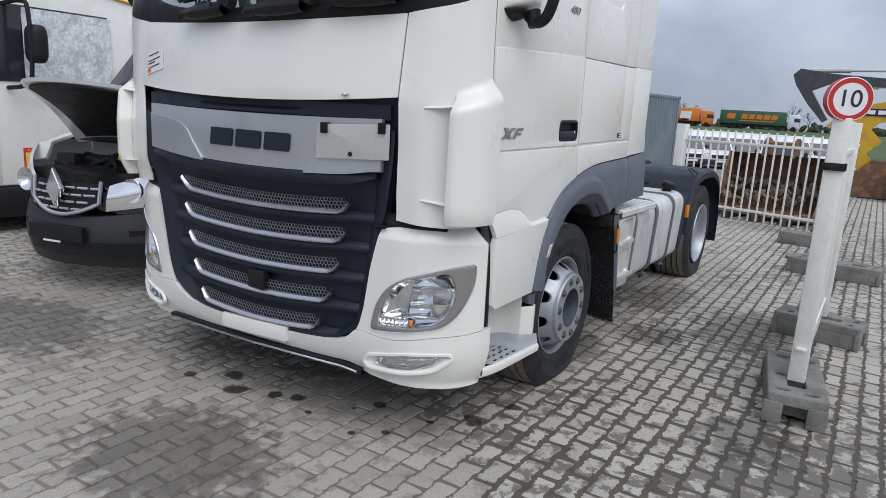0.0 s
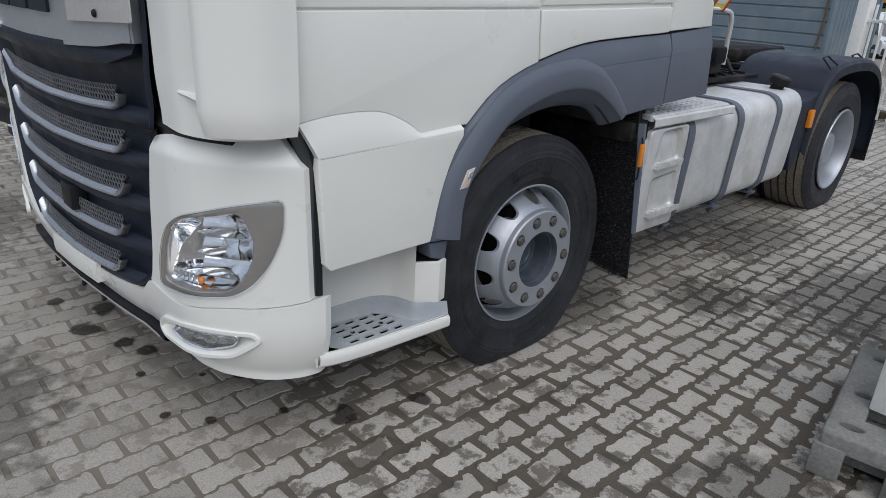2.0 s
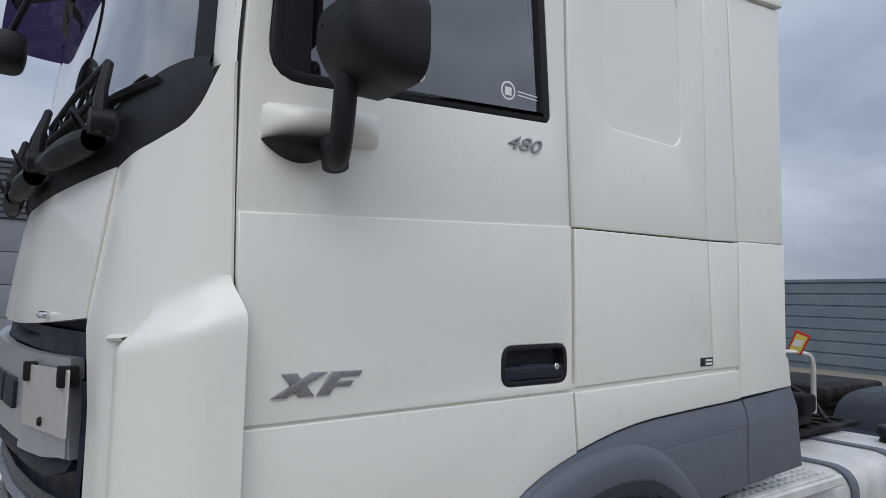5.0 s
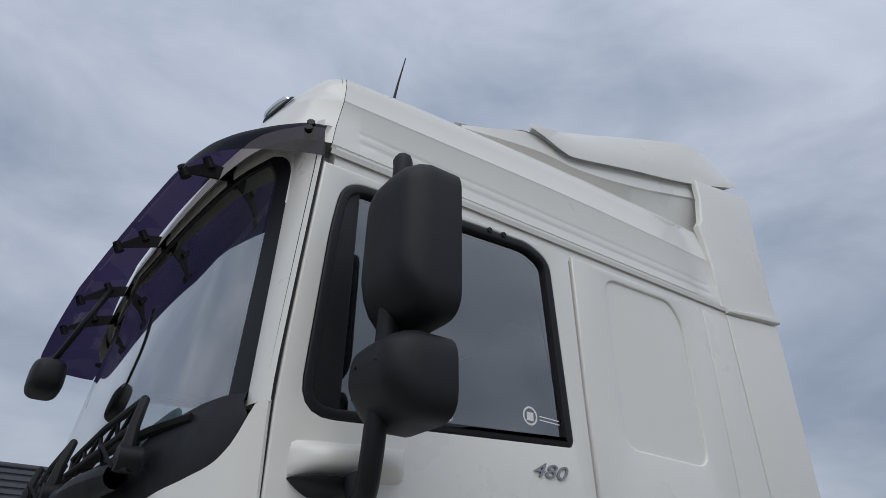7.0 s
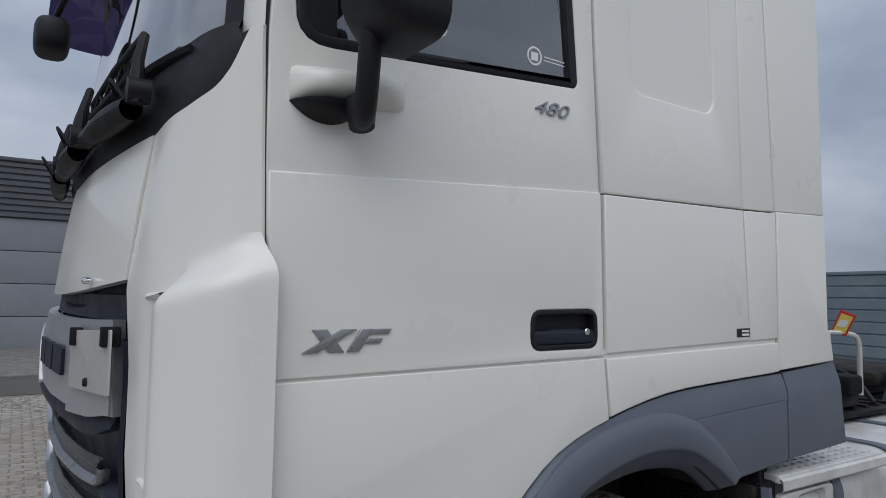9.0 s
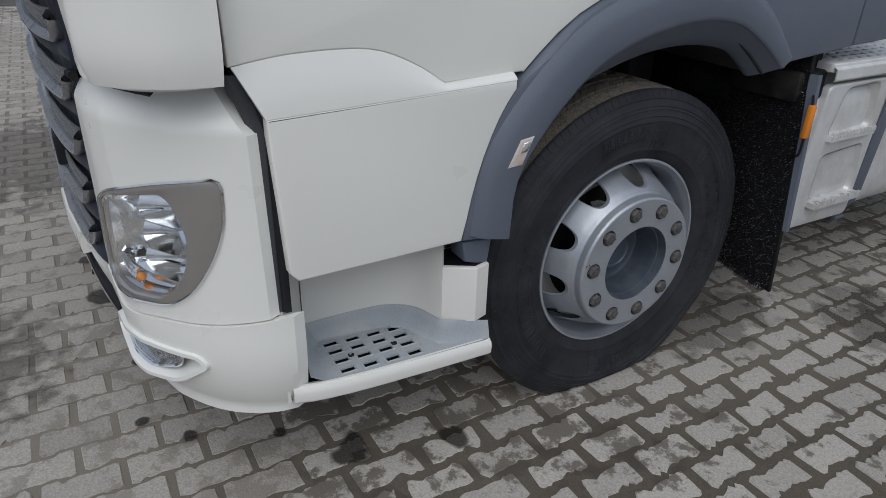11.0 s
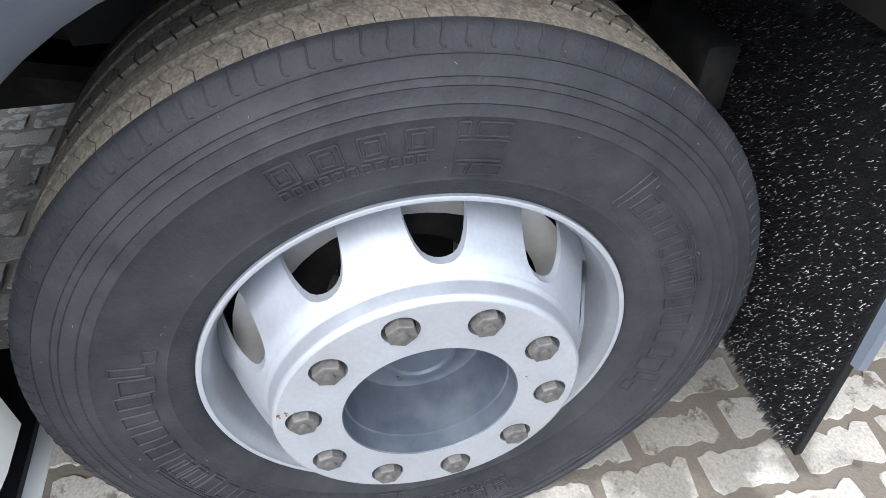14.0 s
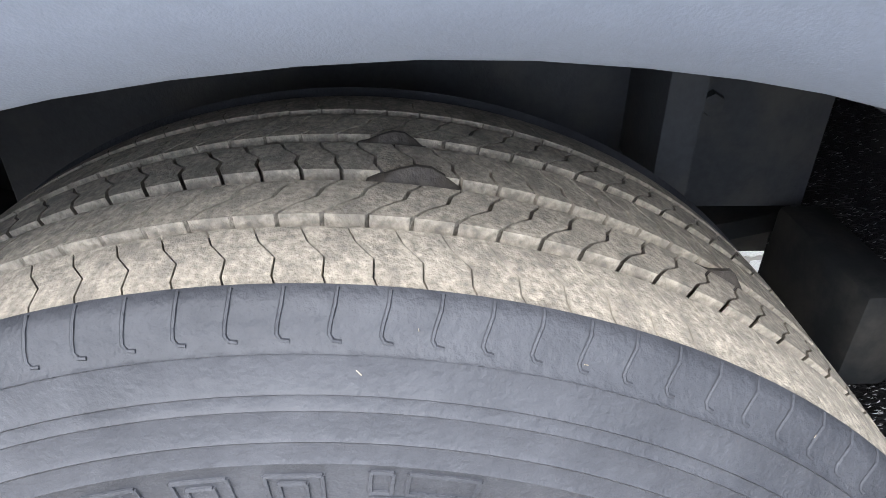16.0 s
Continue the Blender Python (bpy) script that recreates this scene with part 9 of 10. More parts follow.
far_lorry(-20.5, 156.0, 1.2, ("green", GREEN_PAINT), VAN_WHITE, [(-6.6, -4.9, 2.1, 3.3, ORANGE_PAINT), (-3.6, -2.4, 2.2, 3.2, ORANGE_PAINT), (-2.1, -0.9, 2.2, 3.2, ORANGE_PAINT), (-0.6, 0.6, 2.2, 3.2, ORANGE_PAINT), (0.9, 2.1, 2.2, 3.2, ORANGE_PAINT), (2.4, 3.6, 2.2, 3.2, ORANGE_PAINT), (-4.0, 3.0, 1.7, 1.9, ORANGE_PAINT)], "lorries on the far road")
bv = copy_thing(first_van, pose(-45.5, 152.0, 1.15, 0, 0, 88))
tagged(bv, "white panel van driving on the raised road")
GRASS = material("rough_grass", (0.052, 0.092, 0.022), 0.9, grain=0.4, grain_scale=3, stain=(0.09, 0.11, 0.035), stain_amount=0.6, stain_scale=0.25, bump=0.5, bump_scale=8)
bm = bmesh.new()
rows = []
rng = random.Random(3)
for y, z in ((62, -0.98), (72, -0.85), (85, -0.45), (100, 0.1), (120, 0.7), (140, 1.08), (150, 1.17), (175, 1.19), (400, 1.22)):
    rows.append([(x, y + rng.uniform(-1, 1), z + rng.uniform(-0.05, 0.05)) for x in range(-260, 261, 20)])
grid(bm, rows)
solid("grass_bank", bm, GRASS, "rough green grass bank rising to the road", "grass", kind="structure")
bm = bmesh.new()
grid(bm, [[(x, y, 1.225) for x in range(-260, 261, 40)] for y in (151, 161)])
solid("road", bm, material("far_asphalt", (0.06, 0.06, 0.062), 0.9, grain=0.2, grain_scale=1), "grey asphalt road on the bank", "road", kind="structure")
BARK = material("bare_twigs", (0.075, 0.06, 0.048), 0.9, grain=0.3, grain_scale=4)


def bare_tree(x, y, z, h, seed):
    rng = random.Random(seed)
    t = thing("bare_tree", "bare-twigged spring tree beside the far road", "tree", (x, y, z), "trees beside the far road")
    bm = bmesh.new()
    tube(bm, [(0, 0, 0), (0.1, 0, h * 0.25), (0.05, 0.1, h * 0.5)], [h * 0.03, h * 0.022, h * 0.014], 6)
    ob = part("trunk", bm, BARK, t)
    ob.matrix_parent_inverse = Matrix()
    bm = bmesh.new()

    def grow(p, d, l, r, depth):
        q = p + d * l
        tube(bm, [p, q], [r, r * 0.6], 4, caps=False)
        if depth:
            for _ in range(3):
                nd = (d + Vector((rng.uniform(-0.8, 0.8), rng.uniform(-0.8, 0.8), rng.uniform(-0.1, 0.5)))).normalized()
                grow(q - d * l * rng.uniform(0, 0.4), nd, l * rng.uniform(0.55, 0.8), r * 0.55, depth - 1)
    for k in range(6):
        grow(Vector((0.05, 0.05, h * rng.uniform(0.2, 0.5))), Vector((rng.uniform(-1, 1), rng.uniform(-1, 1), rng.uniform(0.5, 1.4))).normalized(), h * 0.22, h * 0.011, 3)
    ob = part("crown", bm, BARK, t)
    ob.matrix_parent_inverse = Matrix()


for k, (x, y, h) in enumerate(((-55, 200, 7), (-49, 205, 8), (-43, 200, 6.5), (-20, 210, 8), (-15, 206, 6), (-9, 214, 8), (12, 205, 8), (22, 210, 7), (-75, 215, 9), (-95, 220, 9), (35, 220, 9))):
    bare_tree(x, y, 1.2, h, 50 + k)
bm = bmesh.new()
rng = random.Random(12)
for k in range(420):
    x = rng.uniform(-150, 90)
    bmesh.ops.create_icosphere(bm, subdivisions=1, radius=rng.uniform(0.7, 1.6), matrix=Matrix.Translation((x, 232 + rng.uniform(-3, 3), 1.2 + rng.uniform(0.2, 1.6))) @ Euler((rng.uniform(0, 3), rng.uniform(0, 3), 0)).to_matrix().to_4x4() @ Matrix.Diagonal((1.5, 1, 0.8, 1)))
solid("far_hedge", bm, material("far_hedge_leaf", (0.045, 0.05, 0.03), 0.95, grain=0.4, grain_scale=1.5), "dark hedge and scrub along the skyline", "hedge", kind="stuff")

# ---------------------------------------------------------------- workshop building across the yard
WALL_GREY = material("grey_wall_panel", (0.22, 0.235, 0.26), 0.6, grain=0.05, grain_scale=3, stain=(0.27, 0.28, 0.30), stain_amount=0.5, stain_scale=0.5)
CLAD = material("dark_grey_cladding", (0.085, 0.092, 0.105), 0.55, grain=0.05, grain_scale=3, stain=(0.11, 0.115, 0.125), stain_amount=0.5, stain_scale=0.6)
hall = thing("workshop_hall", "grey panelled workshop hall with dark ribbed cladding", "building", (-18.0, 0.0, 0.0))


def hall_part(name, bm, mat, label=""):
    ob = part(name, bm, mat, hall, label)
    ob.matrix_parent_inverse = Matrix()
    return ob


bm = bmesh.new()
box(bm, -12.0, -0.06, -42.0, 1.5, 0.0, 4.95)
hall_part("core", bm, WALL_GREY)
for k in range(4):
    bm = bmesh.new()
    z0 = 0.0 + 0.86 * k
    plate(bm, [(-42.0, z0 + 0.01), (1.5, z0 + 0.01), (1.5, z0 + 0.85), (-42.0, z0 + 0.85)], -0.08, 0.0, 0.012, FLANK)
    hall_part("wall_panel", bm, WALL_GREY)
for k in range(9):
    bm = bmesh.new()
    z0 = 3.45 + 0.165 * k
    rows = [[(x, y, z) for y in (-42.0, 1.55)] for x, z in ((0.02, z0), (0.07, z0 + 0.02), (0.07, z0 + 0.11), (0.02, z0 + 0.13), (0.02, z0 + 0.165))]
    grid(bm, rows, (-0.03, 0, 0))
    hall_part("cladding_board", bm, CLAD)
bm = bmesh.new()
box(bm, -12.0, 0.10, -42.0, 1.6, 4.93, 5.03, 0.02)
hall_part("roof_edge", bm, CLAD)
for y in (-3.9, -12.0, -20.0):
    bm = bmesh.new()
    for k in range(10):
        box(bm, 0.0, 0.05, y - 1.8, y + 1.8, 0.05 + 0.3 * k, 0.33 + 0.3 * k, 0.01)
    hall_part("roller_door", bm, CLAD)
bm = bmesh.new()
tube(bm, [(-3.0, -2.75, 4.9), (-3.0, -2.75, 8.2)], 0.06, 8)
box(bm, -3.15, -2.85, -2.95, -2.55, 7.9, 8.15, 0.02)
tube(bm, [(-3.0, -2.75, 8.0), (-2.6, -2.4, 8.3), (-2.5, -2.35, 7.9)], 0.03, 6)
hall_part("roof_mast", bm, STAINLESS)
bm = bmesh.new()
plate(bm, [(-18.0, -45.0), (-11.6, -45.0), (-11.6, 4.0), (-18.0, 4.0)], -0.01, 0.035, 0.015, FLAT)
solid("hall_apron", bm, CONCRETE, "pale concrete apron with a low kerb before the hall", "pavement", kind="structure")
bm = bmesh.new()
plate(bm, [(-11.55, -45.0), (-9.2, -45.0), (-9.2, 4.0), (-11.55, 4.0)], -0.01, 0.012, 0.006, FLAT)
solid("drain_strip", bm, material("wet_concrete", (0.11, 0.10, 0.085), 0.35, grain=0.2, grain_scale=30, stain=(0.06, 0.055, 0.045), stain_amount=0.7, stain_scale=1.2, bump=0.2), "wet brown concrete strip beside the paving", "pavement", kind="structure")

# ---------------------------------------------------------------- van with its bonnet up
workvan = thing("open_van", "white van with raised bonnet, black bumper and chromed grille", "van", (-2.60, -0.98, 0.0), turn=14)


def wv(name, bm, mat, label="", sharp=35, parent=None):
    ob = part(name, bm, mat, parent or workvan, label, sharp)
    ob.matrix_parent_inverse = Matrix()
    return ob


def van_nose(u, z, off=0.0):
    """Rounded van front: u across (-1..1), z up; front towards -y."""
    a = abs(u)
    y = 0.66 * a ** 2.2 - off * (1 - 0.5 * a)
    x = u * (0.96 + 0.06 * a) + off * u * 0.5
    return Vector((x, y + 0.10 * max(0, z - 0.62), z))


def van_band(z0, z1, off, u0=-1, u1=1, ns=28, nz=6, bulge=0.0):
    return [[van_nose(u0 + (u1 - u0) * i / ns, (z0(u0 + (u1 - u0) * i / ns) if callable(z0) else z0) + ((z1(u0 + (u1 - u0) * i / ns) if callable(z1) else z1) - (z0(u0 + (u1 - u0) * i / ns) if callable(z0) else z0)) * j / nz, off + bulge * math.sin(math.pi * j / nz)) for i in range(ns + 1)] for j in range(nz + 1)]


bm = bmesh.new()
grid(bm, van_band(0.20, lambda u: 0.58 + 0.16 * abs(u) ** 2, 0.0, bulge=0.06), (0, 0.08, 0))
bp_ = wv("front_bumper", bm, BUMPER_BLACK, "black plastic bumper")
bm = bmesh.new()
grid(bm, van_band(0.30, 0.40, 0.068, -0.35, 0.62, 16, 3), (0, 0.03, 0))
wv("lower_intake", bm, BLACK, parent=bp_)
bm = bmesh.new()
plate(bm, [(-0.27, 0.40), (0.27, 0.40), (0.27, 0.52), (-0.27, 0.52)], 0.04, 0.085, 0.004, FACE)
wv("plate_holder", bm, BLACK, parent=bp_)
bm = bmesh.new()
plate(bm, [(-0.12, 0.385), (0.05, 0.385), (0.05, 0.398), (-0.12, 0.398)], 0.08, 0.09, 0.0, FACE)
wv("holder_strip", bm, SIGN_WHITE, parent=bp_)
for sx in (-1, 1):
    bm = bmesh.new()
    grid(bm, van_band(0.36, 0.50, 0.055, 0.52 * sx, 0.86 * sx, 8, 3), (0, 0.05, 0))
    wv("fog_recess", bm, BLACK, parent=bp_)
# grille: silver frame and stepped slots
bm = bmesh.new()
grid(bm, van_band(lambda u: 0.60 + 0.12 * abs(u / 0.36) ** 2, lambda u: 0.86 - 0.02 * abs(u / 0.36), 0.02, -0.33, 0.33, 20, 4), (0, 0.03, 0))
gv = wv("grille_back", bm, BLACK)
bm = bmesh.new()
path = [van_nose(u, 0.60 + 0.12 * abs(u / 0.36) ** 2, 0.035) for u in [-0.33 + 0.66 * k / 20 for k in range(21)]]
tube(bm, [van_nose(-0.34, 0.87, 0.035)] + path + [van_nose(0.34, 0.87, 0.035)], 0.016, 8)
wv("grille_frame", bm, BADGE_SILVER, parent=gv)
for j in range(4):
    for i in range(6):
        u0 = -0.31 + 0.105 * i + (0.05 if j % 2 else 0)
        z = 0.645 + 0.055 * j
        if z < 0.62 + 0.12 * abs((u0 + 0.05) / 0.36) ** 2:
            continue
        bm = bmesh.new()
        tube(bm, [van_nose(u0, z, 0.03), van_nose(min(0.325, u0 + 0.085), z, 0.03)], 0.010, 6)
        wv("grille_bar", bm, BADGE_SILVER, parent=gv)
bm = bmesh.new()
plate(bm, [(-0.075, 0.80), (0.0, 0.66), (0.075, 0.80), (0.0, 0.96)], 0.04, 0.08, 0.01, FACE)
wv("maker_mark", bm, CHROME, parent=gv)
for sx in (-1, 1):
    bm = bmesh.new()
    rows = []
    for j in range(7):
        g = j / 6
        rows.append([van_nose(sx * (0.37 + 0.02 * g + (0.56 - 0.02 * g) * f), 0.64 + 0.10 * f + (0.20 + 0.12 * f) * g, 0.02 + 0.02 * math.sin(math.pi * g)) for f in [q / 8 for q in range(9)]])
    grid(bm, rows, (0, 0.03, 0))
    hl_ = wv("headlamp", bm, HL_CHROME, "large clear headlamp")
    bm = bmesh.new()
    p = van_nose(sx * 0.54, 0.81, 0.04)
    lathe(bm, [(0.085, 0.0), (0.095, -0.02), (0.08, -0.01), (0.04, 0.03), (0.001, 0.035)], 20, lambda r, h, a: (p.x + r * math.sin(a), p.y + h, p.z + r * math.cos(a)))
    wv("lamp_ring", bm, CHROME, parent=hl_)
# engine bay, wings, raised bonnet, windscreen and body
bm = bmesh.new()
grid(bm, [[(x, y, 0.88 + 0.06 * y + rnd) for x, rnd in ((-0.6, 0), (-0.3, 0.03), (0.1, -0.02), (0.4, 0.03), (0.6, 0))] for y in (0.22, 0.4, 0.6, 0.85)], (0, 0, -0.1))
eb = wv("engine_bay", bm, CHASSIS, "open engine bay")
rng = random.Random(8)
for k in range(16):
    bm = bmesh.new()
    x, y = rng.uniform(-0.48, 0.48), rng.uniform(0.32, 0.75)
    if k % 2:
        tube(bm, smooth_line([(x, y, 0.93), (x + rng.uniform(-0.2, 0.2), y + 0.1, 1.0), (x + rng.uniform(-0.3, 0.3), y + 0.15, 0.94)], 4), 0.016, 6)
    else:
        box(bm, x - 0.10, x + 0.10, y - 0.06, y + 0.06, 0.88, 0.96 + rng.uniform(0, 0.06), 0.015)
    wv("engine_piece", bm, [BLACK, CHASSIS, ANTHRACITE][k % 3], parent=eb)
bm = bmesh.new()
box(bm, 0.16, 0.26, 0.40, 0.47, 1.0, 1.04, 0.01)
wv("filler_cap", bm, YELLOW, parent=eb)
bm = bmesh.new()
rows = []
for j in range(9):
    g = j / 8
    hinge = Vector((0, 0.85, 1.10))
    l = 0.98 * (1 - g)
    rows.append([hinge + Vector((u * (0.76 - 0.12 * (1 - g) * abs(u)), -l * math.cos(radians(29)) + 0.25 * abs(u) ** 2.2 * (1 - g), l * math.sin(radians(29)) + 0.05 * (1 - u * u) + 0.05 * math.sin(math.pi * g))) for u in [-1 + q / 7 for q in range(15)]])
grid(bm, rows, (0, 0.012, -0.03))
bn = wv("bonnet", bm, VAN_WHITE, "raised bonnet with a dark padded underside")
bm = bmesh.new()
grid(bm, [[Vector(p) * 1.0 + Vector((-p[0] * 0.1, 0.02, -0.045)) for p in r[1:-1]] for r in rows[:-1]], (0, 0.0, -0.012))
wv("bonnet_pad", bm, BLACK, parent=bn)
for sx in (-1, 1):
    bm = bmesh.new()
    grid(bm, [[(sx * (x + 0.0), y, z) for y, z in ((0.55, 0.50 + 0.4 * g), (0.62, 0.75 + 0.3 * g), (0.9, 0.85 + 0.28 * g), (1.25, 0.9 + 0.30 * g))] for x, g in ((1.02, 0), (1.03, 0.5), (0.97, 1.0), (0.80, 1.1))], (0, 0.02, -0.02))
    wv("front_wing", bm, VAN_WHITE)
bm = bmesh.new()
rows = []
for y, z, w in ((0.86, 1.10, 0.86), (1.30, 1.60, 0.82), (1.62, 1.98, 0.76)):
    rows.append([(w * q, y - 0.12 * (1 - q * q), z) for q in (-1, -0.6, 0, 0.6, 1)])
grid(bm, rows, (0, 0.02, 0))
wv("windscreen", bm, DARK_GLASS)
bm = bmesh.new()
box(bm, -1.0, 1.0, 1.2, 5.2, 0.35, 1.2, 0.08)
box(bm, -0.94, 0.94, 1.65, 5.2, 1.15, 2.28, 0.12)
wv("body", bm, VAN_WHITE)
for sx in (-1, 1):
    for y in (0.95, 4.2):
        bm = bmesh.new()
        lathe(bm, [(0.001, 0.98), (0.2, 0.98), (0.21, 1.0), (0.31, 1.0), (0.34, 0.97), (0.34, 0.78)], 28, lambda r, x, a: (sx * x, y + r * math.sin(a), 0.34 + r * math.cos(a)))
        wv("wheel", bm, BUMPER_BLACK)

# ---------------------------------------------------------------- neighbouring white lorry
TRUCK_WHITE = material("cream_lorry_paint", (0.77, 0.765, 0.73), 0.38, grain=0.03, grain_scale=10, stain=(0.58, 0.55, 0.48), stain_amount=0.5, stain_scale=1.5, coat=0.2)
WRAP = material("crinkled_clear_film", (0.66, 0.68, 0.70), 0.2, grain=0.25, grain_scale=30, stain=(0.36, 0.38, 0.40), stain_amount=0.7, stain_scale=9, bump=1.0, bump_scale=26)
nb = thing("parked_lorry", "cream-white lorry with film-wrapped window parked beside the van", "lorry", (-5.0, -0.55, 0.0))


def nbp(name, bm, mat, label="", sharp=35, parent=None):
    ob = part(name, bm, mat, parent or nb, label, sharp)
    ob.matrix_parent_inverse = Matrix()
    return ob


SIDE_N = lambda u, v, w: (w, u, v)
bm = bmesh.new()
plate(bm, [(0.0, 0.50), (2.3, 0.50), (2.3, 2.62), (0.42, 2.62), (0.30, 2.50), (0.02, 1.62)], -2.45, 0.0, 0.03, SIDE_N, back=True)
nbp("cab", bm, TRUCK_WHITE)
bm = bmesh.new()
plate(bm, [(0.12, 1.58), (0.26, 2.36), (1.40, 2.36), (1.40, 1.62)], -0.02, 0.012, 0.004, SIDE_N)
nbp("side_window", bm, DARK_GLASS)
bm = bmesh.new()
rng = random.Random(6)
rows = []
for j in range(11):
    rows.append([(0.03 + rng.uniform(-0.012, 0.012), 0.47 + 0.95 * i / 14, 1.56 + 0.78 * j / 10) for i in range(15)])
grid(bm, rows)
nbp("film_wrap", bm, WRAP, "crinkled clear film over the side window", sharp=180)
bm = bmesh.new()
grid(bm, [[(x, 0.02 + 0.30 * g - 0.03, 1.60 + 0.90 * g) for x in (-2.2, -1.2, -0.14)] for g in (0, 0.5, 1)], (0, 0.02, 0))
nbp("windscreen", bm, DARK_GLASS)
bm = bmesh.new()
box(bm, -2.48, 0.03, -0.12, 1.9, 0.16, 0.50, 0.05)
nbp("bumper", bm, BLACK)
bm = bmesh.new()
box(bm, -2.45, 0.02, -0.14, 0.20, 0.50, 1.35, 0.05)
nbp("front_corner", bm, TRUCK_WHITE)
bm = bmesh.new()
box(bm, -0.3, 0.05, -0.16, 0.02, 1.02, 1.16, 0.03)
nbp("corner_lamp", bm, BLACK)
bm = bmesh.new()
plate(bm, rounded([(0.0, 2.52), (0.42, 2.60), (0.42, 2.78), (-0.25, 2.74), (-0.25, 2.60)], 0.05), -2.3, 0.06, 0.03, SIDE_N, back=True)
nbp("sun_visor", bm, ANTHRACITE)
bm = bmesh.new()
shell(bm, (0.30, 0.47, 1.97), 0.12, 0.08, 0.19, 4)
mr_ = nbp("mirror", bm, MIRROR_BLACK)
bm = bmesh.new()
tube(bm, smooth_line([(0.0, 0.30, 2.35), (0.22, 0.38, 2.38), (0.32, 0.40, 2.28), (0.32, 0.40, 1.66), (0.22, 0.36, 1.55), (0.02, 0.30, 1.52)], 4), 0.022, 8)
nbp("mirror_frame", bm, BLACK, parent=mr_)
bm = bmesh.new()
rows = []
for j in range(7):
    rows.append([(-0.05 - 0.35 * math.sin(math.pi * j / 12), 1.0 + 1.6 * i / 10, 2.62 + 0.20 * math.sin(math.pi * min(1, (i + 1.5) / 11)) * (j / 6)) for i in range(11)])
grid(bm, rows, (-0.03, 0, 0))
nbp("roof_air_guide", bm, ANTHRACITE, "dark ribbed roof air guide")
for k in range(14):
    bm = bmesh.new()
    y = 1.05 + 0.11 * k
    tube(bm, [(-0.03, y, 2.63), (-0.12, y + 0.06, 2.76)], 0.010, 5)
    nbp("air_guide_rib", bm, BLACK)
bm = bmesh.new()
tube(bm, smooth_line([(0.0, 0.35, 2.70), (0.0, 0.7, 2.80), (0.01, 1.0, 2.66), (0.015, 1.8, 2.55), (0.015, 2.6, 2.48)], 4), 0.016, 6)
nbp("yellow_strap", bm, YELLOW)
bm = bmesh.new()
plate(bm, [(0.41, 0.61), (0.67, 0.61), (0.67, 0.90), (0.41, 0.90)], 0.0, 0.006, 0.001, SIDE_N)
ws_ = nbp("warning_sign", bm, bpy.data.materials["warning_red_print"], "red-edged yellow warning plate with a small picture")
bm = bmesh.new()
plate(bm, [(0.43, 0.65), (0.65, 0.65), (0.65, 0.85), (0.43, 0.85)], 0.006, 0.008, 0.0, SIDE_N)
nbp("sign_field", bm, bpy.data.materials["warning_yellow_print"], parent=ws_)
bm = bmesh.new()
plate(bm, [(0.46, 0.75), (0.59, 0.73), (0.62, 0.79), (0.48, 0.82)], 0.008, 0.0095, 0.0, SIDE_N)
nbp("sign_picture", bm, SIGN_WHITE, parent=ws_)
for nm, zz, ts in (("sign_words", 0.875, "ATTENTION"), ("sign_words", 0.685, "ANGLES"), ("sign_words", 0.662, "MORTS")):
    ob = lettering(nm, ts, 0.032, Matrix.Translation((0.009, 0.54, zz)) @ Matrix(((0, 0, 1, 0), (1, 0, 0, 0), (0, 1, 0, 0), (0, 0, 0, 1))), INK if zz < 0.8 else bpy.data.materials["warning_yellow_print"], ws_, 0.0004)
bm = bmesh.new()
box(bm, -2.3, -0.1, 2.35, 7.0, 0.75, 2.5, 0.05)
nbp("box_body", bm, TRUCK_WHITE)
for y in (1.15, 5.2):
    bm = bmesh.new()
    tube(bm, [(-2.4, y, 0.5), (-0.05, y, 0.5)], 0.5, 28)
    nbp("wheel", bm, BLACK)
bm = bmesh.new()
box(bm, -2.2, -0.1, 0.9, 7.0, 0.5, 0.95, 0.03)
nbp("underframe", bm, CHASSIS)

# ---------------------------------------------------------------- paving stones
def paver_centres(x0, x1, y0, y1):
    out = []
    for r in range(math.ceil((x0 - X_FIRST) / PITCH_X), math.floor((x1 - X_FIRST) / PITCH_X) + 1):
        sh = PITCH_Y / 2 if r % 2 else 0.0
        for c in range(math.ceil((y0 - Y_FIRST - sh) / PITCH_Y), math.floor((y1 - Y_FIRST - sh) / PITCH_Y) + 1):
            out.append((X_FIRST + r * PITCH_X, Y_FIRST + sh + c * PITCH_Y))
    return out


rng = random.Random(21)
NEAR = (1.28, 2.45, -1.05, 1.55)              # stretch beside the front wheel whose stones are parts of their own
shapes = []
for k in range(24):
    v, f = paver_mesh(rng, 0.0080 + 0.003 * (k % 3), (0.0, 0.003, 0.006, 0.010, 0.014)[k % 5])
    me = bpy.data.meshes.new("paver")
    me.from_pydata(v, [], f)
    me.materials.append(PAVER)
    shapes.append(me)
for x, y in paver_centres(*NEAR):
    ob = new("paver", rng.choice(shapes))
    ob.parent = ground
    ob.matrix_basis = pose(x + rng.uniform(-0.002, 0.002), y + rng.uniform(-0.002, 0.002), rng.uniform(-0.0035, 0.0), rng.uniform(-0.5, 0.5), rng.uniform(-0.5, 0.5), rng.uniform(-0.8, 0.8) + (180 if rng.random() < 0.5 else 0))
far_v, far_f = [], []
swept_v, swept_f = [], []
near_set = set(paver_centres(*NEAR))
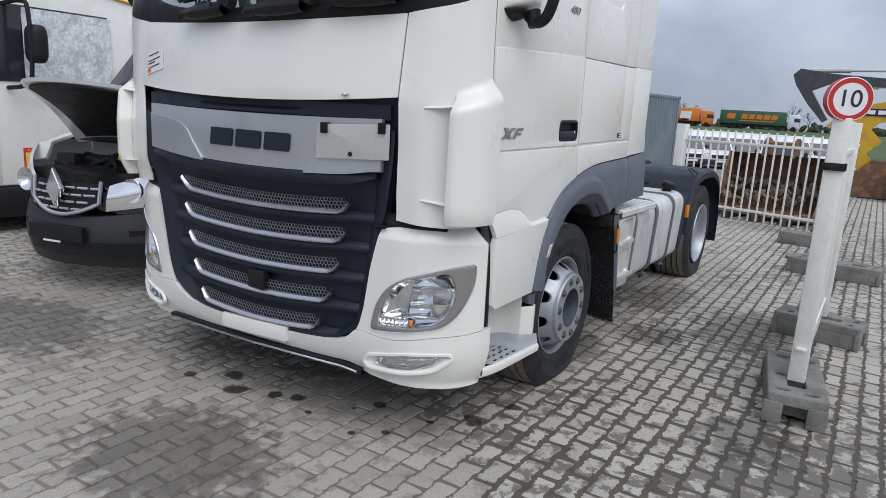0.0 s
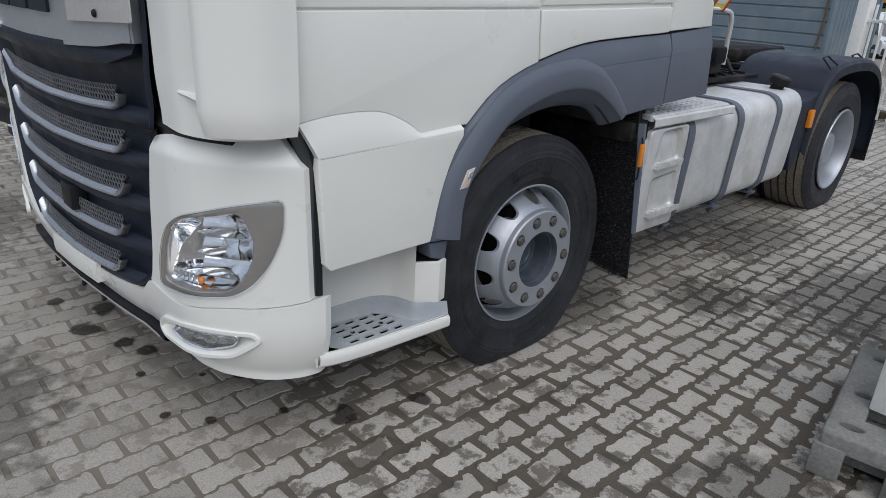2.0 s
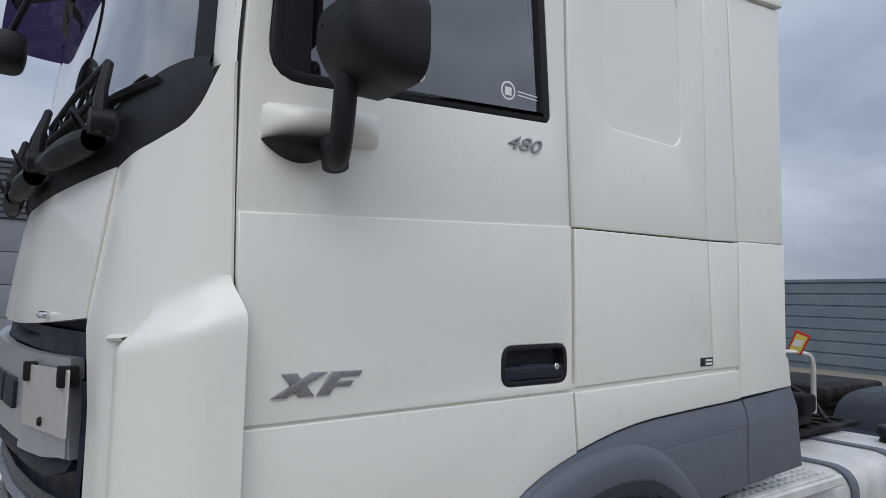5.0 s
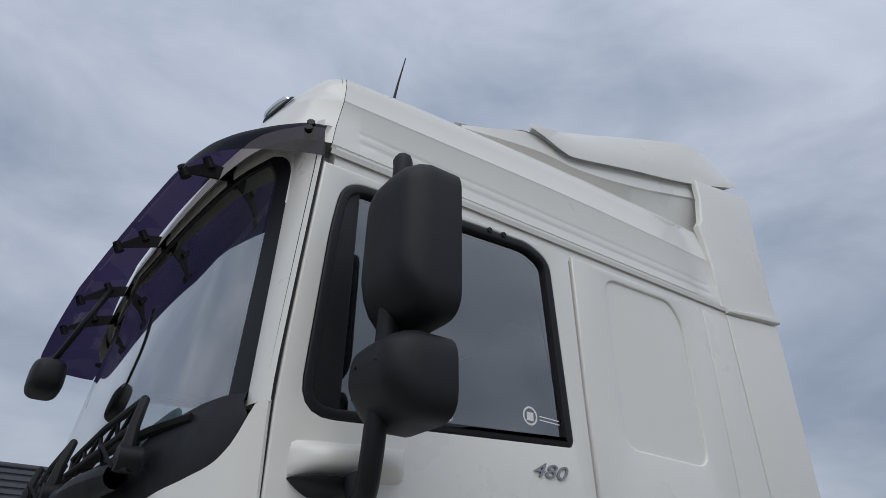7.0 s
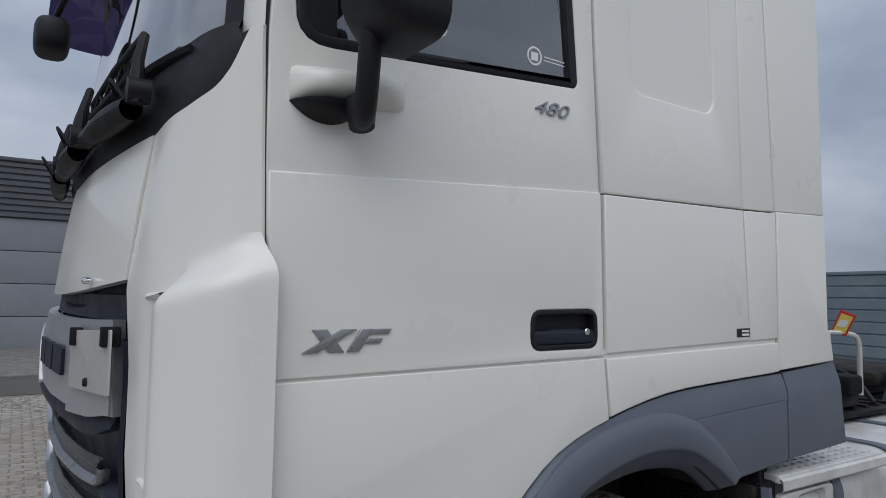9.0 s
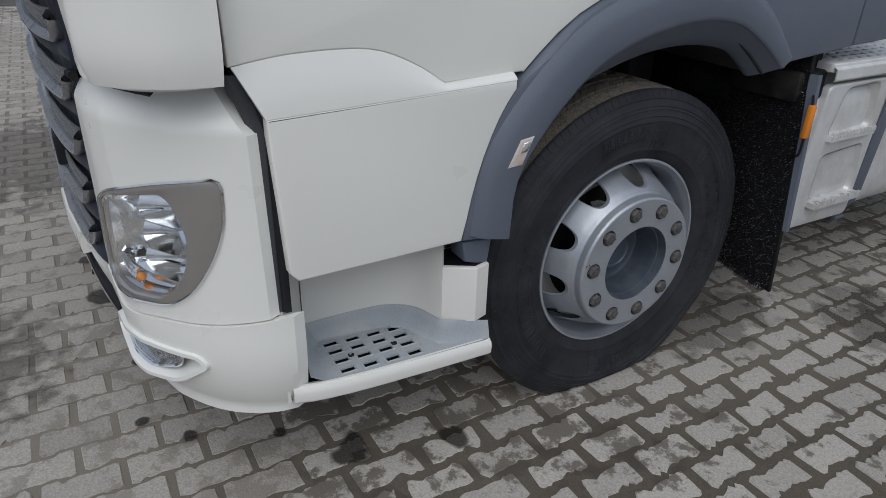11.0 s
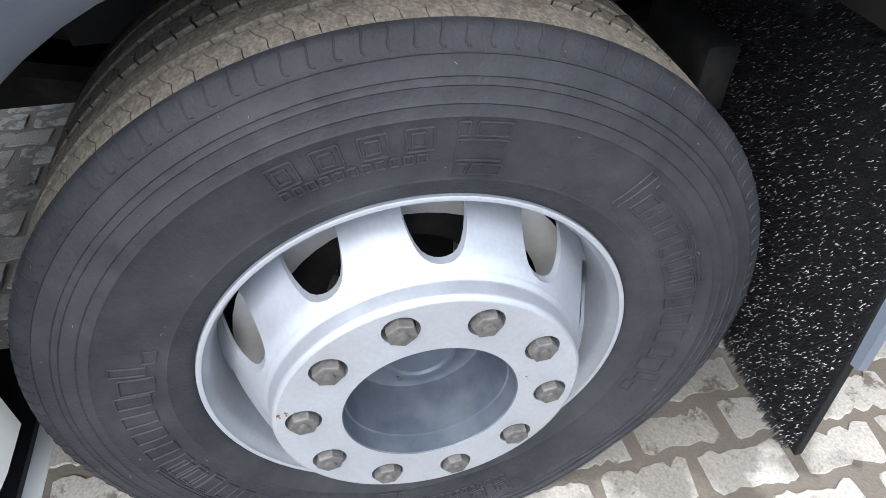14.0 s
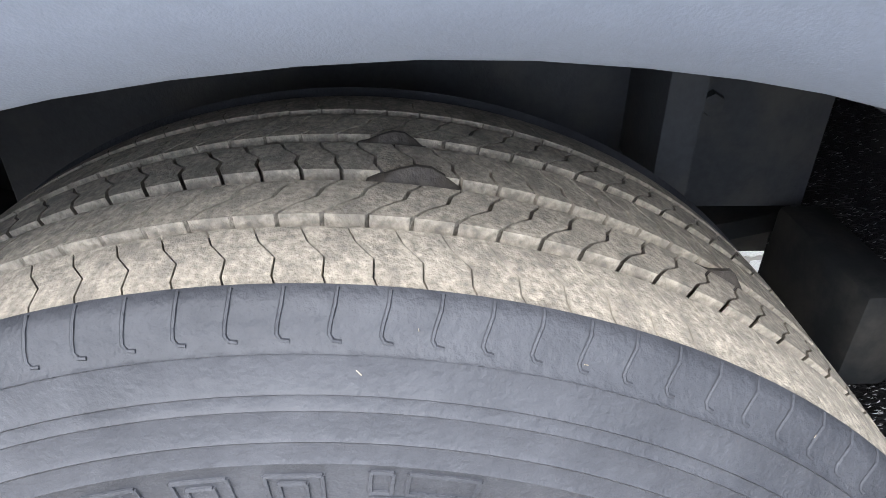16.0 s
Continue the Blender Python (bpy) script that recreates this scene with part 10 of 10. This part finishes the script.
bank = [paver_mesh(rng, 0.0062 + 0.0028 * (k % 3), (0.0, 0.002, 0.005, 0.009)[k % 4]) for k in range(28)]
tight = [paver_mesh(rng, 0.0026 + 0.0012 * (k % 3), (0.0, 0.0, 0.0015, 0.003)[k % 4]) for k in range(24)]
spots = [p for p in paver_centres(-7.5, 6.0, -4.6, 15.5) if p not in near_set and not (p[0] < -3.0 and p[1] > 6)]
for x, y in spots:
    # the silted stretch lies before the lorry, with an uneven edge
    swept = y + 0.35 * (x - 0.5) * (x > 0.5) < -1.05 + 0.25 * math.sin(x * 2.1) + rng.uniform(-0.12, 0.12)
    v, f = rng.choice(tight if swept else bank)
    to_v, to_f = (swept_v, swept_f) if swept else (far_v, far_f)
    o = len(to_v)
    dz = rng.uniform(-0.0035, 0.0)
    tx, ty = rng.uniform(-0.008, 0.008), rng.uniform(-0.008, 0.008)
    to_v += [(x + a, y + b, c + dz + a * tx + b * ty) for a, b, c in v]
    to_f += [tuple(i + o for i in q) for q in f]
# plainer stones out to the edges of the yard
near_yard = set(spots) | near_set
for x, y in paver_centres(-9.0, 12.0, -13.0, 16.0):
    if (x, y) in near_yard or (x < -3.0 and y > 6):
        continue
    hw, hl = PITCH_X / 2 - rng.uniform(0.007, 0.011), PITCH_Y / 2 - rng.uniform(0.007, 0.011)
    o = len(far_v)
    dz = rng.uniform(-0.0035, 0.0)
    ring_ = [(-hw, -hl), (hw, -hl), (hw + 0.003, 0.0), (hw, hl), (-hw, hl), (-hw - 0.003, 0.0)]
    far_v += [(x + a * 0.95, y + b * 0.97, dz) for a, b in ring_] + [(x + a, y + b, -0.012) for a, b in ring_]
    far_f += [tuple(o + i for i in range(6))] + [(o + i, o + 6 + i, o + 6 + (i + 1) % 6, o + (i + 1) % 6) for i in range(6)]
for name, verts, faces, mat in (("paving", far_v, far_f, PAVER), ("silted_paving", swept_v, swept_f, PAVER_SWEPT)):
    me = bpy.data.meshes.new(name)
    me.from_pydata(verts, [], faces)
    me.materials.append(mat)
    pv = new(name, me)
    pv.parent = ground
    pv["kind"] = "stuff"

# oil drips and damp patches on the stones
def stain_material(name, colour, rough, strength):
    m = bpy.data.materials.new(name)
    m.use_nodes = True
    n, l = m.node_tree.nodes, m.node_tree.links
    b = n["Principled BSDF"]
    b.inputs["Base Color"].default_value, b.inputs["Roughness"].default_value = (*colour, 1), rough
    co = n.new("ShaderNodeTexCoord")
    mp = n.new("ShaderNodeVectorMath")
    mp.operation = "MULTIPLY_ADD"
    mp.inputs[1].default_value, mp.inputs[2].default_value = (2, 2, 0), (-1, -1, 0)
    l.new(co.outputs["Generated"], mp.inputs[0])
    ln = n.new("ShaderNodeVectorMath")
    ln.operation = "LENGTH"
    l.new(mp.outputs[0], ln.inputs[0])
    no = n.new("ShaderNodeTexNoise")
    geo = n.new("ShaderNodeNewGeometry")
    no.inputs["Scale"].default_value, no.inputs["Detail"].default_value = 11.0, 7.0
    l.new(geo.outputs["Position"], no.inputs["Vector"])
    ad = n.new("ShaderNodeMath")
    ad.operation = "MULTIPLY_ADD"
    ad.inputs[1].default_value = 1.5
    l.new(no.outputs[0], ad.inputs[0])
    l.new(ln.outputs["Value"], ad.inputs[2])
    mr = n.new("ShaderNodeMapRange")
    mr.inputs["From Min"].default_value, mr.inputs["From Max"].default_value = 1.42, 1.22
    mr.inputs["To Max"].default_value = strength
    l.new(ad.outputs[0], mr.inputs[0])
    l.new(mr.outputs[0], b.inputs["Alpha"])
    return m


OIL = stain_material("oil_drip", (0.034, 0.029, 0.024), 0.5, 0.68)
DAMP = stain_material("damp_patch", (0.06, 0.052, 0.042), 0.6, 0.34)
SPOTS = [(1.112, -0.865, 0.075), (0.633, -1.028, 0.055), (0.126, -1.297, 0.07), (0.242, -1.244, 0.06), (-0.088, -1.386, 0.085), (-0.252, -1.270, 0.11), (0.84, -1.25, 0.03), (0.55, -1.15, 0.03), (1.205, -0.581, 0.06), (0.40, -1.33, 0.025), (0.72, -1.36, 0.03), (-0.45, -1.42, 0.05), (0.95, -1.02, 0.025)]
for x, y, r in SPOTS:
    bm = bmesh.new()
    bmesh.ops.create_grid(bm, x_segments=1, y_segments=1, size=1, matrix=Matrix.Translation((x, y, 0.0012)) @ Matrix.Diagonal((r * 1.15, r * 1.05, 1, 1)))
    solid("oil_spot", bm, OIL, "small dark oil drip on the paving", "stain", "oil drips before the lorry", sharp=180)
for x, y, a, b_, t in ((0.22, -1.98, 0.75, 0.45, 20), (1.44, 1.22, 0.34, 0.42, 10), (1.10, 0.55, 0.30, 0.55, 0), (2.05, 1.9, 0.5, 0.9, 15), (2.3, -0.1, 0.35, 0.5, 5), (1.2, 2.4, 0.4, 0.9, 0), (-2.0, -1.6, 1.2, 0.5, 10), (0.9, -3.0, 0.8, 0.35, 30)):
    bm = bmesh.new()
    bmesh.ops.create_grid(bm, x_segments=1, y_segments=1, size=1, matrix=pose(x, y, 0.0008, 0, 0, t) @ Matrix.Diagonal((a, b_, 1, 1)))
    solid("damp_patch", bm, DAMP, "dark damp patch spread over the paving stones", "stain", "damp patches on the paving", sharp=180)
